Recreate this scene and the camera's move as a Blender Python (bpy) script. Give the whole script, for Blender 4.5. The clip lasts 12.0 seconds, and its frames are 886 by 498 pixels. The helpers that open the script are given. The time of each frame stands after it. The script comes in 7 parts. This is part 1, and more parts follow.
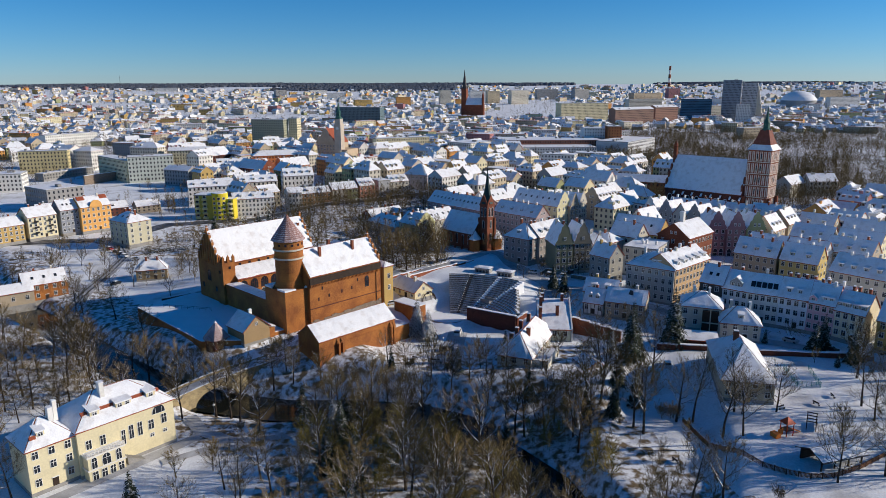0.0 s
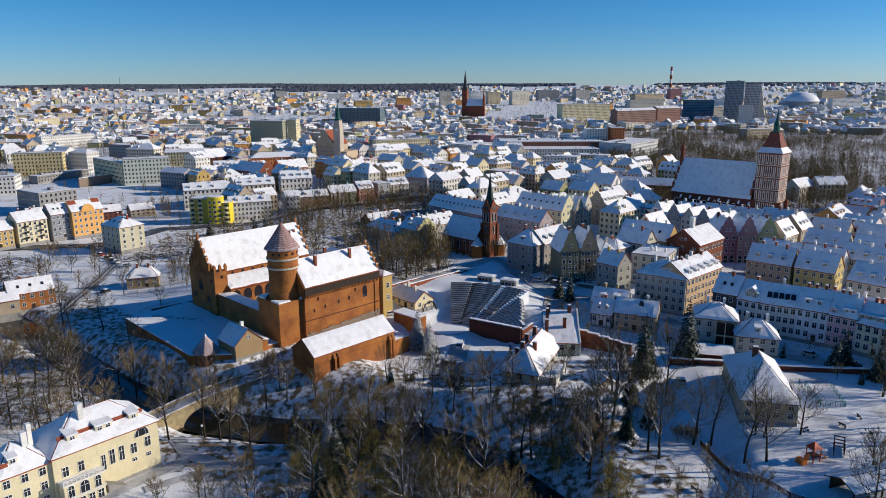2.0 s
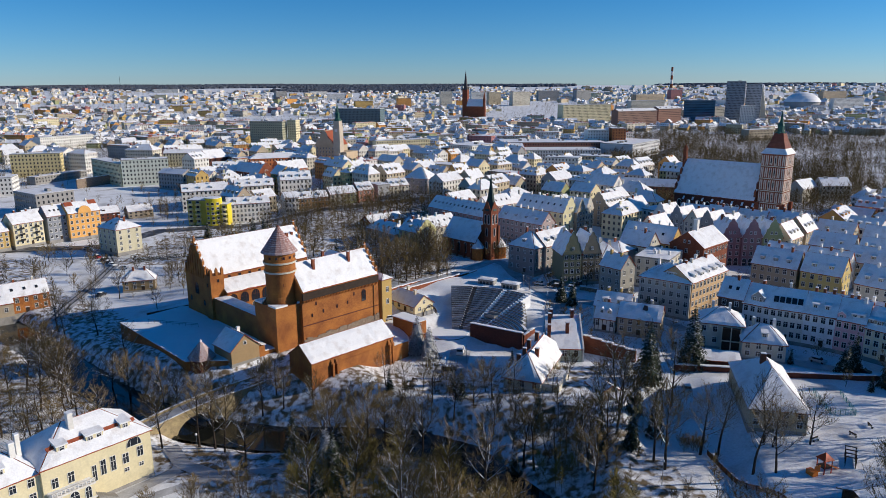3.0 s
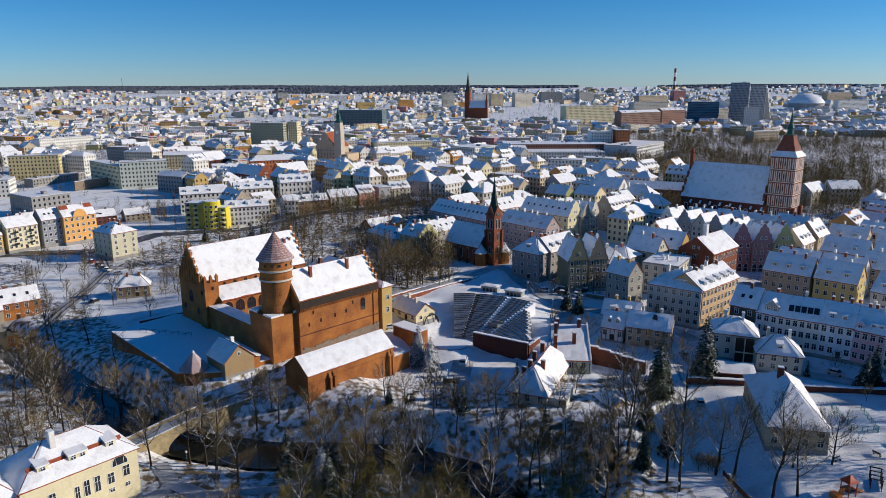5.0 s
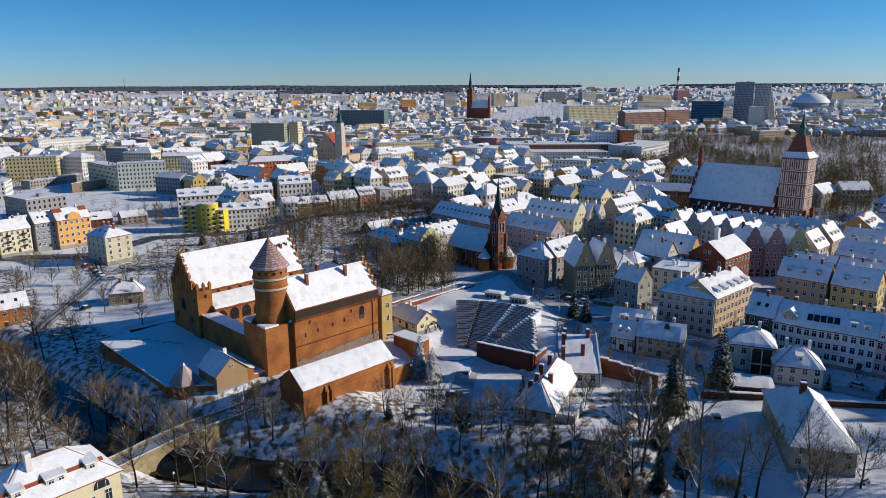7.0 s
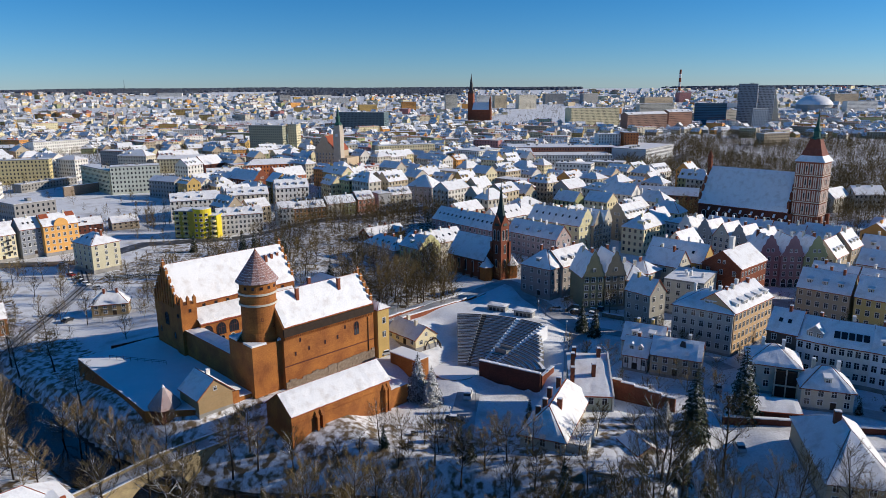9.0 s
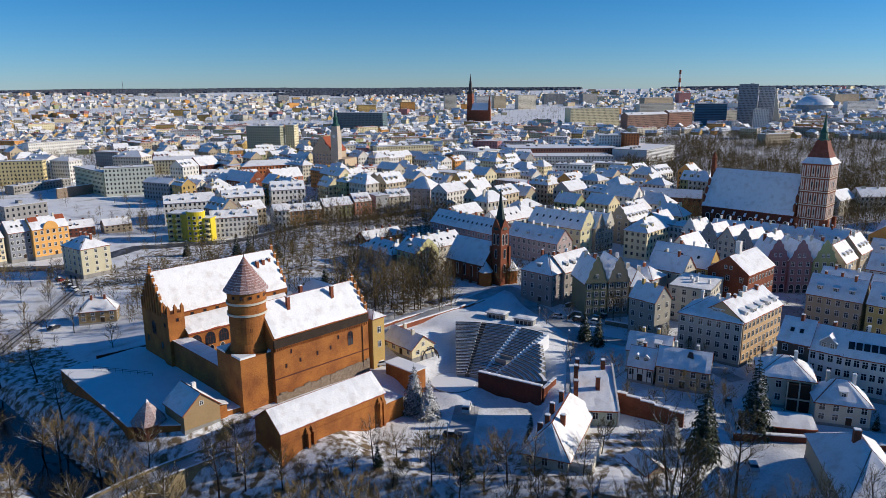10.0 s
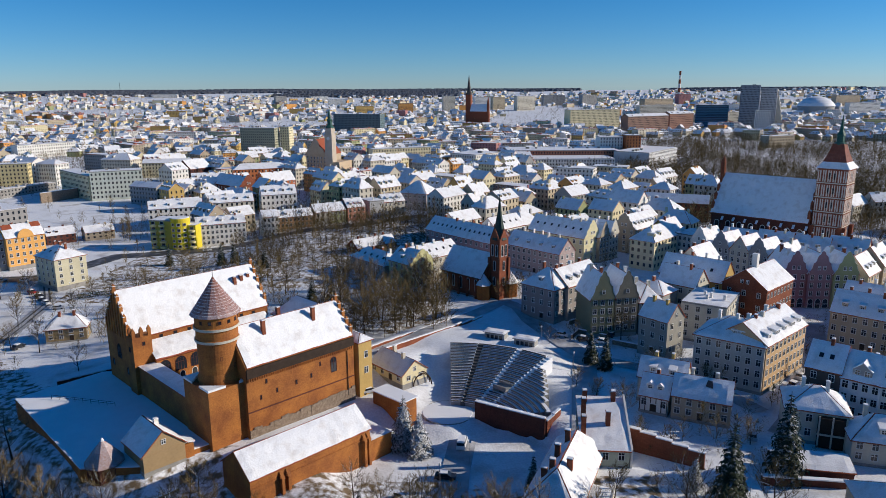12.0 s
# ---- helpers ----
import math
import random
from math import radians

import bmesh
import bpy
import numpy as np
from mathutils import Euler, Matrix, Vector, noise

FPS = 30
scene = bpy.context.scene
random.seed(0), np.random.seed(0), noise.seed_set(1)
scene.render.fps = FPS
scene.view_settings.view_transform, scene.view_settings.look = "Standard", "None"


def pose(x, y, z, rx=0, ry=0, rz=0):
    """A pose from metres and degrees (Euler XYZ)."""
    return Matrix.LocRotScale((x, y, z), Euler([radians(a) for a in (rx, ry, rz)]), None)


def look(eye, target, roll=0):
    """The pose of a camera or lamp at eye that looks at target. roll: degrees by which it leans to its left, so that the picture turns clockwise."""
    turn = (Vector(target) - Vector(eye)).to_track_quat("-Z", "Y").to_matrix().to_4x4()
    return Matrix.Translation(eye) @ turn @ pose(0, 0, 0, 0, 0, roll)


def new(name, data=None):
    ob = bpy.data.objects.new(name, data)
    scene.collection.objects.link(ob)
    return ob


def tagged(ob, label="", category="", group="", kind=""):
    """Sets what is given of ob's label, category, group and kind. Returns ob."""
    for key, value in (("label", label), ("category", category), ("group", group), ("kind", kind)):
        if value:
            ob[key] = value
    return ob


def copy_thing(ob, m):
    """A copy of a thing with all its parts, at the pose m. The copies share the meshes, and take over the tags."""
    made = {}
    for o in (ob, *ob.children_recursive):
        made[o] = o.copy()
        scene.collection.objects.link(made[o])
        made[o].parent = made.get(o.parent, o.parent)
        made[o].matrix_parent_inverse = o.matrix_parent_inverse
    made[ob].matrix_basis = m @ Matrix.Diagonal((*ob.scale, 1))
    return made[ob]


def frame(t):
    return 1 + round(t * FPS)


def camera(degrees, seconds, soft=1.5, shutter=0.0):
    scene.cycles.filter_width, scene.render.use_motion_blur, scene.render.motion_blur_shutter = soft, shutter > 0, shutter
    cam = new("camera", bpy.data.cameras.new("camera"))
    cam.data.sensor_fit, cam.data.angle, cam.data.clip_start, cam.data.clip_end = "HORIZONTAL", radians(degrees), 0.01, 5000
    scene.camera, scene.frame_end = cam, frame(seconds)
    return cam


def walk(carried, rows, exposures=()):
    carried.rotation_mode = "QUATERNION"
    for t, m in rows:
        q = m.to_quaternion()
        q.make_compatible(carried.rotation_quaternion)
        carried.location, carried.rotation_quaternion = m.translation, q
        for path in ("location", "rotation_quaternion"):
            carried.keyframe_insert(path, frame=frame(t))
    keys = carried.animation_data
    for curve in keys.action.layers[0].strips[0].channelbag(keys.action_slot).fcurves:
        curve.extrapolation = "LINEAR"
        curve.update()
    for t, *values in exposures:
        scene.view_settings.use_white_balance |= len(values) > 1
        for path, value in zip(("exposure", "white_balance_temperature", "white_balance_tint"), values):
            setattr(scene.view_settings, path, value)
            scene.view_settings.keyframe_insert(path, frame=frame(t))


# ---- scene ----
PATH = [
    (0, (-0.573, -0.86, 77.673), (-0.607, 1.084, 77.206), -0.2),
    (0.5, (-0.838, 1.798, 77.697), (-0.871, 3.742, 77.231), -0.2),
    (1, (-0.974, 4.502, 77.722), (-1.007, 6.447, 77.257), -0.2),
    (1.5, (-1.052, 7.02, 77.734), (-1.086, 8.965, 77.269), -0.2),
    (2, (-1.105, 9.306, 77.758), (-1.14, 11.251, 77.293), -0.2),
    (2.5, (-1.13, 11.348, 77.772), (-1.165, 13.293, 77.307), -0.2),
    (3, (-1.153, 13.321, 77.755), (-1.189, 15.266, 77.291), -0.2),
    (5, (-1.273, 20.786, 77.622), (-1.315, 22.731, 77.162), -0.2),
    (5.5, (-1.319, 22.735, 77.565), (-1.363, 24.681, 77.105), -0.2),
    (6, (-1.372, 24.746, 77.503), (-1.417, 26.692, 77.044), -0.2),
    (6.5, (-1.37, 26.894, 77.461), (-1.417, 28.84, 77.001), -0.2),
    (7, (-1.394, 29.512, 77.427), (-1.443, 31.457, 76.967), -0.3),
    (9, (-1.57, 42.496, 77.076), (-1.621, 44.443, 76.621), -0.3),
    (9.5, (-1.475, 46.119, 77.033), (-1.525, 48.066, 76.578), -0.3),
    (10, (-1.294, 50.038, 77.009), (-1.343, 51.985, 76.555), -0.3),
    (10.5, (-1.036, 54.039, 76.977), (-1.086, 55.986, 76.523), -0.4),
    (11, (-0.73, 58.153, 76.93), (-0.779, 60.1, 76.477), -0.4),
    (11.5, (-0.464, 62.461, 76.881), (-0.512, 64.409, 76.427), -0.4),
    (12, (-0.271, 67.205, 76.828), (-0.317, 69.153, 76.377), -0.3),
]
cam = camera(65.0, 12.0, soft=0.4)
walk(cam, [(t, look(e, g, r)) for t, e, g, r in PATH], [(0.0, 0.26, 5550, 10), (12.0, 0.26, 5550, 10)])

# ---- light ----
SUN_AZ, SUN_EL = 4.0, 21.5            # degrees; azimuth counted from +x towards +y
world = bpy.data.worlds.new("sky")
scene.world = world
world.use_nodes = True
wn = world.node_tree.nodes
sky = wn.new("ShaderNodeTexSky")
sky.sky_type = "NISHITA"
sky.sun_disc = False
sky.sun_elevation = radians(SUN_EL)
sky.sun_rotation = radians(90 - SUN_AZ)
sky.altitude = 1700
sky.air_density, sky.dust_density, sky.ozone_density = 1.0, 0.1, 6.6
deep = wn.new("ShaderNodeHueSaturation")
deep.inputs["Hue"].default_value = 0.494
deep.inputs["Saturation"].default_value = 1.16
world.node_tree.links.new(sky.outputs[0], deep.inputs["Color"])
world.node_tree.links.new(deep.outputs[0], wn["Background"].inputs[0])
wn["Background"].inputs[1].default_value = 0.073
sun = new("sun", bpy.data.lights.new("sun", "SUN"))
sun.data.energy = 4.35
sun.data.angle = radians(0.53)
sun.data.color = (1.0, 0.81, 0.575)
sd = Vector((math.cos(radians(SUN_EL)) * math.cos(radians(SUN_AZ)), math.cos(radians(SUN_EL)) * math.sin(radians(SUN_AZ)), math.sin(radians(SUN_EL))))
sun.matrix_world = look(sd * 500, (0, 0, 0))

# ---- materials ----
def material(name, base, rough=0.8, vary=0.25, scale=0.5, fine=6.0, bump=0.3, other=None, metal=0.0, spec=0.3, thresh=None, by_object=0.0):
    """Two scales of noise over a base colour; other: a second colour mixed in by the coarse noise."""
    m = bpy.data.materials.new(name)
    m.use_nodes = True
    nt = m.node_tree
    N, K = nt.nodes, nt.links
    b = N["Principled BSDF"]
    b.inputs["Roughness"].default_value = rough
    b.inputs["Metallic"].default_value = metal
    b.inputs["Specular IOR Level"].default_value = spec
    geo = N.new("ShaderNodeNewGeometry")
    n1, n2 = N.new("ShaderNodeTexNoise"), N.new("ShaderNodeTexNoise")
    n1.inputs["Scale"].default_value, n2.inputs["Scale"].default_value = scale, fine
    n1.inputs["Detail"].default_value, n2.inputs["Detail"].default_value = 5, 3
    K.new(geo.outputs["Position"], n1.inputs["Vector"])
    K.new(geo.outputs["Position"], n2.inputs["Vector"])
    ramp = N.new("ShaderNodeMapRange")
    lo, hi = thresh if thresh else (0.3, 0.7)
    ramp.inputs[1].default_value, ramp.inputs[2].default_value = lo, hi
    K.new(n1.outputs["Fac"], ramp.inputs[0])
    mix = N.new("ShaderNodeMix")
    mix.data_type = "RGBA"
    o = other if other else tuple(c * (1 - vary) for c in base)
    mix.inputs[6].default_value, mix.inputs[7].default_value = (*base, 1), (*o, 1)
    K.new(ramp.outputs[0], mix.inputs[0])
    hsv = N.new("ShaderNodeHueSaturation")
    K.new(mix.outputs[2], hsv.inputs["Color"])
    val = N.new("ShaderNodeMapRange")
    val.inputs[1].default_value, val.inputs[2].default_value = 0.25, 0.75
    val.inputs[3].default_value, val.inputs[4].default_value = 1 - vary * 0.6, 1 + vary * 0.4
    K.new(n2.outputs["Fac"], val.inputs[0])
    if by_object:
        info = N.new("ShaderNodeObjectInfo")
        mul = N.new("ShaderNodeMapRange")
        mul.inputs[3].default_value, mul.inputs[4].default_value = 1 - by_object, 1 + by_object * 0.6
        K.new(info.outputs["Random"], mul.inputs[0])
        pr = N.new("ShaderNodeMath")
        pr.operation = "MULTIPLY"
        K.new(val.outputs[0], pr.inputs[0])
        K.new(mul.outputs[0], pr.inputs[1])
        K.new(pr.outputs[0], hsv.inputs["Value"])
    else:
        K.new(val.outputs[0], hsv.inputs["Value"])
    K.new(hsv.outputs[0], b.inputs["Base Color"])
    if bump:
        bp = N.new("ShaderNodeBump")
        bp.inputs["Strength"].default_value = bump
        bp.inputs["Distance"].default_value = 0.08
        K.new(n2.outputs["Fac"], bp.inputs["Height"])
        K.new(bp.outputs[0], b.inputs["Normal"])
    return m


def snow_on_top(m, lo=0.35, hi=0.75, colour=(0.86, 0.88, 0.92), patch=0.6, scale=1.3):
    """Lays snow on the faces of a material that look up, in patches."""
    nt = m.node_tree
    N, K = nt.nodes, nt.links
    b = N["Principled BSDF"]
    old = b.inputs["Base Color"].links[0].from_socket
    geo = N.new("ShaderNodeNewGeometry")
    sep = N.new("ShaderNodeSeparateXYZ")
    K.new(geo.outputs["True Normal"], sep.inputs[0])
    noi = N.new("ShaderNodeTexNoise")
    noi.inputs["Scale"].default_value = scale
    K.new(geo.outputs["Position"], noi.inputs["Vector"])
    add = N.new("ShaderNodeMath")
    add.operation = "MULTIPLY_ADD"
    add.inputs[1].default_value, add.inputs[2].default_value = patch, -patch * 0.5
    K.new(noi.outputs["Fac"], add.inputs[0])
    s = N.new("ShaderNodeMath")
    K.new(sep.outputs[2], s.inputs[0])
    K.new(add.outputs[0], s.inputs[1])
    r = N.new("ShaderNodeMapRange")
    r.inputs[1].default_value, r.inputs[2].default_value = lo, hi
    K.new(s.outputs[0], r.inputs[0])
    mix = N.new("ShaderNodeMix")
    mix.data_type = "RGBA"
    mix.inputs[7].default_value = (*colour, 1)
    K.new(r.outputs[0], mix.inputs[0])
    K.new(old, mix.inputs[6])
    K.new(mix.outputs[2], b.inputs["Base Color"])
    return m


def brickwork(name, c1, c2, mortar, width=0.30, height=0.10, blotch=None):
    m = material(name, c1, 0.85, 0.35, 0.25, 3.0, 0.25, other=blotch or c2)
    nt = m.node_tree
    N, K = nt.nodes, nt.links
    b = N["Principled BSDF"]
    old = b.inputs["Base Color"].links[0].from_socket
    tc = N.new("ShaderNodeTexCoord")
    sep = N.new("ShaderNodeSeparateXYZ")
    K.new(tc.outputs["Object"], sep.inputs[0])
    s = N.new("ShaderNodeMath")
    K.new(sep.outputs[0], s.inputs[0])
    K.new(sep.outputs[1], s.inputs[1])
    com = N.new("ShaderNodeCombineXYZ")
    K.new(s.outputs[0], com.inputs[0])
    K.new(sep.outputs[2], com.inputs[1])
    br = N.new("ShaderNodeTexBrick")
    br.inputs["Scale"].default_value = 1.0
    br.inputs["Brick Width"].default_value, br.inputs["Row Height"].default_value = width, height
    br.inputs["Mortar Size"].default_value = 0.012
    br.inputs["Color1"].default_value, br.inputs["Color2"].default_value = (1, 1, 1, 1), (0.72, 0.68, 0.66, 1)
    br.inputs["Mortar"].default_value = (*mortar, 1)
    K.new(com.outputs[0], br.inputs["Vector"])
    mix = N.new("ShaderNodeMix")
    mix.data_type, mix.blend_type = "RGBA", "MULTIPLY"
    mix.inputs[0].default_value = 0.8
    K.new(old, mix.inputs[6])
    K.new(br.outputs["Color"], mix.inputs[7])
    K.new(mix.outputs[2], b.inputs["Base Color"])
    return m


SNOW = material("snow", (0.86, 0.88, 0.91), 0.6, 0.05, 0.35, 4.0, 0.35, spec=0.4)
SNOW_ROOF = material("roof_snow", (0.84, 0.85, 0.87), 0.6, 0.18, 0.45, 3.2, 0.8, other=(0.60, 0.57, 0.55), thresh=(0.5, 0.85), spec=0.4)
GROUND = material("snowy_ground", (0.82, 0.84, 0.87), 0.7, 0.26, 0.11, 2.0, 1.0, other=(0.52, 0.51, 0.50), thresh=(0.50, 0.72))
LITTER = material("snowy_litter", (0.80, 0.82, 0.86), 0.8, 0.3, 0.5, 2.6, 0.9, other=(0.17, 0.125, 0.07), thresh=(0.44, 0.60))
ROAD = material("packed_snow_road", (0.30, 0.30, 0.31), 0.7, 0.25, 0.25, 2.5, 0.3, other=(0.55, 0.56, 0.58))
ASPHALT = material("wet_asphalt", (0.055, 0.056, 0.06), 0.55, 0.3, 0.3, 3.0, 0.2, other=(0.25, 0.25, 0.27), thresh=(0.5, 0.75))
WATER = material("river_water", (0.012, 0.014, 0.013), 0.08, 0.2, 0.3, 1.2, 0.15, spec=0.5)
BRICK = brickwork("castle_brick", (0.50, 0.205, 0.045), (0.25, 0.085, 0.03), (0.6, 0.5, 0.42), blotch=(0.27, 0.10, 0.03))
BRICK_RED = brickwork("red_brick", (0.30, 0.10, 0.05), (0.20, 0.06, 0.03), (0.55, 0.5, 0.45))
BRICK_DARK = brickwork("dark_brick", (0.16, 0.055, 0.035), (0.11, 0.04, 0.03), (0.5, 0.45, 0.4))
RUBBLE = material("rubble_stone", (0.30, 0.24, 0.18), 0.9, 0.5, 1.6, 5.0, 0.9, other=(0.16, 0.12, 0.09))
STONE = material("bridge_stone", (0.44, 0.36, 0.20), 0.9, 0.35, 0.8, 4.0, 0.6, other=(0.26, 0.21, 0.13))
TILE = material("clay_tile", (0.36, 0.095, 0.04), 0.8, 0.35, 0.7, 6.0, 0.6, other=(0.24, 0.06, 0.03))
TILE_SNOW = snow_on_top(material("snow_dusted_tile", (0.24, 0.08, 0.05), 0.8, 0.35, 0.8, 7.0, 0.6), 0.44, 0.97, patch=0.7, scale=6.0)
SLATE = material("dark_roofing", (0.06, 0.055, 0.055), 0.6, 0.3, 0.8, 5.0, 0.3)
WOOD = material("dark_timber", (0.045, 0.028, 0.018), 0.7, 0.4, 0.9, 8.0, 0.5)
FRAME = material("white_window_frame", (0.72, 0.72, 0.70), 0.5, 0.08, 2.0, 9.0, 0.05)
GLASS = material("dark_window_glass", (0.025, 0.03, 0.038), 0.06, 0.3, 0.3, 2.0, 0.0, spec=0.6)
METAL = material("grey_metal", (0.30, 0.31, 0.32), 0.45, 0.2, 1.0, 6.0, 0.1, metal=0.7)
IRON = material("black_iron", (0.02, 0.02, 0.022), 0.5, 0.2, 1.0, 6.0, 0.1)
COPPER = material("green_copper", (0.035, 0.12, 0.095), 0.6, 0.35, 0.6, 5.0, 0.2)
COPPER_DARK = material("dark_copper", (0.02, 0.05, 0.045), 0.6, 0.35, 0.6, 5.0, 0.2)
CONCRETE = material("concrete", (0.34, 0.33, 0.31), 0.85, 0.3, 0.5, 4.0, 0.3)
BARK = snow_on_top(material("bark", (0.055, 0.041, 0.03), 0.9, 0.4, 1.2, 8.0, 0.6), 0.3, 0.65)
TWIG = material("twigs", (0.20, 0.145, 0.055), 0.9, 0.4, 0.5, 3.0, 0.0, by_object=0.3)
WILLOW = material("willow_twigs", (0.25, 0.20, 0.05), 0.9, 0.4, 0.5, 3.0, 0.0)
NEEDLE = snow_on_top(material("fir_needles", (0.03, 0.045, 0.024), 0.9, 0.4, 0.8, 5.0, 0.3), 0.92, 1.2, patch=0.9)
SNOWY = snow_on_top(material("snow_laden_needles", (0.05, 0.055, 0.035), 0.9, 0.4, 0.8, 5.0, 0.3), 0.72, 1.05, patch=0.9, scale=2.5)
HEDGE = material("hedge_leaves", (0.02, 0.035, 0.018), 0.9, 0.4, 0.8, 5.0, 0.3)
PLASTER = {}


def plaster(r, g, b):
    key = (r, g, b)
    if key not in PLASTER:
        PLASTER[key] = material("plaster", key, 0.85, 0.16, 0.25, 2.5, 0.12)
    return PLASTER[key]


CREAM, WHITE, GREY = plaster(0.74, 0.66, 0.42), plaster(0.76, 0.74, 0.69), plaster(0.34, 0.34, 0.33)
BEIGE, OCHRE, YELLOW = plaster(0.54, 0.46, 0.32), plaster(0.52, 0.36, 0.12), plaster(0.72, 0.58, 0.03)
ORANGE, PINK, GREEN = plaster(0.72, 0.36, 0.10), plaster(0.42, 0.20, 0.19), plaster(0.36, 0.38, 0.19)
MAUVE, TAN, PALE = plaster(0.34, 0.21, 0.22), plaster(0.42, 0.35, 0.25), plaster(0.60, 0.56, 0.46)

# ---- mesh helpers ----
class Shape:
    """Vertices, faces and a material slot for each face."""
    def __init__(self):
        self.v, self.f, self.m = [], [], []

    def face(self, pts, mi=0):
        n = len(self.v)
        self.v += [tuple(p) for p in pts]
        self.f.append(tuple(range(n, n + len(pts))))
        self.m.append(mi)

    def prism(self, pts, z0, z1, mi=0, top=None):
        """Upright prism over a plan polygon, counted anticlockwise."""
        n, k = len(self.v), len(pts)
        self.v += [(p[0], p[1], z0) for p in pts] + [(p[0], p[1], z1) for p in pts]
        for i in range(k):
            j = (i + 1) % k
            self.f.append((n + i, n + j, n + k + j, n + k + i))
            self.m.append(mi)
        self.f += [tuple(n + i for i in reversed(range(k))), tuple(n + k + i for i in range(k))]
        self.m += [mi, mi if top is None else top]
        return self

    def box(self, x0, x1, y0, y1, z0, z1, mi=0):
        return self.prism([(x0, y0), (x1, y0), (x1, y1), (x0, y1)], z0, z1, mi)

    def slab(self, pts, t, mi=0):
        """A flat polygon thickened by t along its normal (pts anticlockwise from outside)."""
        p = [Vector(q) for q in pts]
        nrm = (p[1] - p[0]).cross(p[2] - p[0]).normalized() * t
        n, k = len(self.v), len(p)
        self.v += [tuple(q) for q in p] + [tuple(q + nrm) for q in p]
        for i in range(k):
            j = (i + 1) % k
            self.f.append((n + i, n + j, n + k + j, n + k + i))
            self.m.append(mi)
        self.f += [tuple(n + i for i in reversed(range(k))), tuple(n + k + i for i in range(k))]
        self.m += [mi, mi]
        return self

    def ring(self, cx, cy, prof, seg=24, mi=0, turn=0.0):
        """Lathe: prof is a list of (radius, z) from bottom to top."""
        n = len(self.v)
        for r, z in prof:
            for i in range(seg):
                a = turn + 2 * math.pi * i / seg
                self.v.append((cx + r * math.cos(a), cy + r * math.sin(a), z))
        for k in range(len(prof) - 1):
            for i in range(seg):
                j = (i + 1) % seg
                a, b = n + k * seg, n + (k + 1) * seg
                self.f.append((a + i, a + j, b + j, b + i))
                self.m.append(mi)
        self.f.append(tuple(n + (len(prof) - 1) * seg + i for i in range(seg)))
        self.m.append(mi)
        return self

    def tube(self, p, q, r0, r1, seg=4, mi=0):
        p, q = Vector(p), Vector(q)
        d = q - p
        if d.length < 1e-6:
            return self
        a = d.orthogonal().normalized()
        b = d.cross(a).normalized()
        n = len(self.v)
        for c, r in ((p, r0), (q, r1)):
            for i in range(seg):
                t = 2 * math.pi * i / seg
                self.v.append(tuple(c + a * (r * math.cos(t)) + b * (r * math.sin(t))))
        for i in range(seg):
            j = (i + 1) % seg
            self.f.append((n + i, n + j, n + seg + j, n + seg + i))
            self.m.append(mi)
        self.f.append(tuple(n + seg + i for i in range(seg)))
        self.m.append(mi)
        return self

    def weld(self):
        """Joins corners that lie on one another, so that touching faces make one piece."""
        seen, idx = {}, []
        for p in self.v:
            idx.append(seen.setdefault(tuple(round(c, 4) for c in p), len(seen)))
        faces = [tuple(idx[i] for i in f) for f in self.f]
        if all(len(set(f)) == len(f) for f in faces) and len({frozenset(f) for f in faces}) == len(faces):
            first = {}
            for k, p in zip(idx, self.v):
                first.setdefault(k, p)
            self.v, self.f = [first[k] for k in range(len(seen))], faces

    def mesh(self, name, mats):
        if len(self.v) < 160:
            self.weld()
        me = bpy.data.meshes.new(name)
        me.from_pydata(self.v, [], self.f)
        for m in mats if isinstance(mats, (list, tuple)) else [mats]:
            me.materials.append(m)
        me.polygons.foreach_set("material_index", self.m)
        me.update()
        return me


def thing(name, x=0, y=0, z=0, rot=0, label="", category="", group="", kind=""):
    ob = new(name)
    ob.matrix_basis = pose(x, y, z, 0, 0, rot)
    return tagged(ob, label, category, group, kind)


def part(name, shape, mats, parent=None, label="", m=None):
    me = shape if isinstance(shape, bpy.types.Mesh) else shape.mesh(name, mats)
    ob = new(name, me)
    ob.parent = parent
    if m is not None:
        ob.matrix_basis = m
    if label:
        ob["label"] = label
    return ob


def smooth(a, b, x):
    t = min(1.0, max(0.0, (x - a) / (b - a)))
    return t * t * (3 - 2 * t)


def lerp(a, b, t):
    return a + (b - a) * t


# ---- ground ----
RIVER = [(-420, 560), (-300, 400), (-190, 268), (-115, 206), (-85, 182), (-65, 171), (-46, 166.5), (-28, 166.5), (-12, 166), (0, 159), (9, 146), (19, 132), (28, 105), (36, 60), (40, -40), (44, -300)]


def river_distance(x, y):
    best = 1e9
    for (ax, ay), (bx, by) in zip(RIVER, RIVER[1:]):
        dx, dy = bx - ax, by - ay
        t = min(1, max(0, ((x - ax) * dx + (y - ay) * dy) / (dx * dx + dy * dy)))
        best = min(best, math.hypot(x - ax - t * dx, y - ay - t * dy))
    return best


def blob(x, y, cx, cy, rx, ry, rot=0.0, soft=0.4):
    c, s = math.cos(radians(rot)), math.sin(radians(rot))
    dx, dy = x - cx, y - cy
    d = math.hypot((dx * c + dy * s) / rx, (dy * c - dx * s) / ry)
    return 1 - smooth(1, 1 + soft, d)


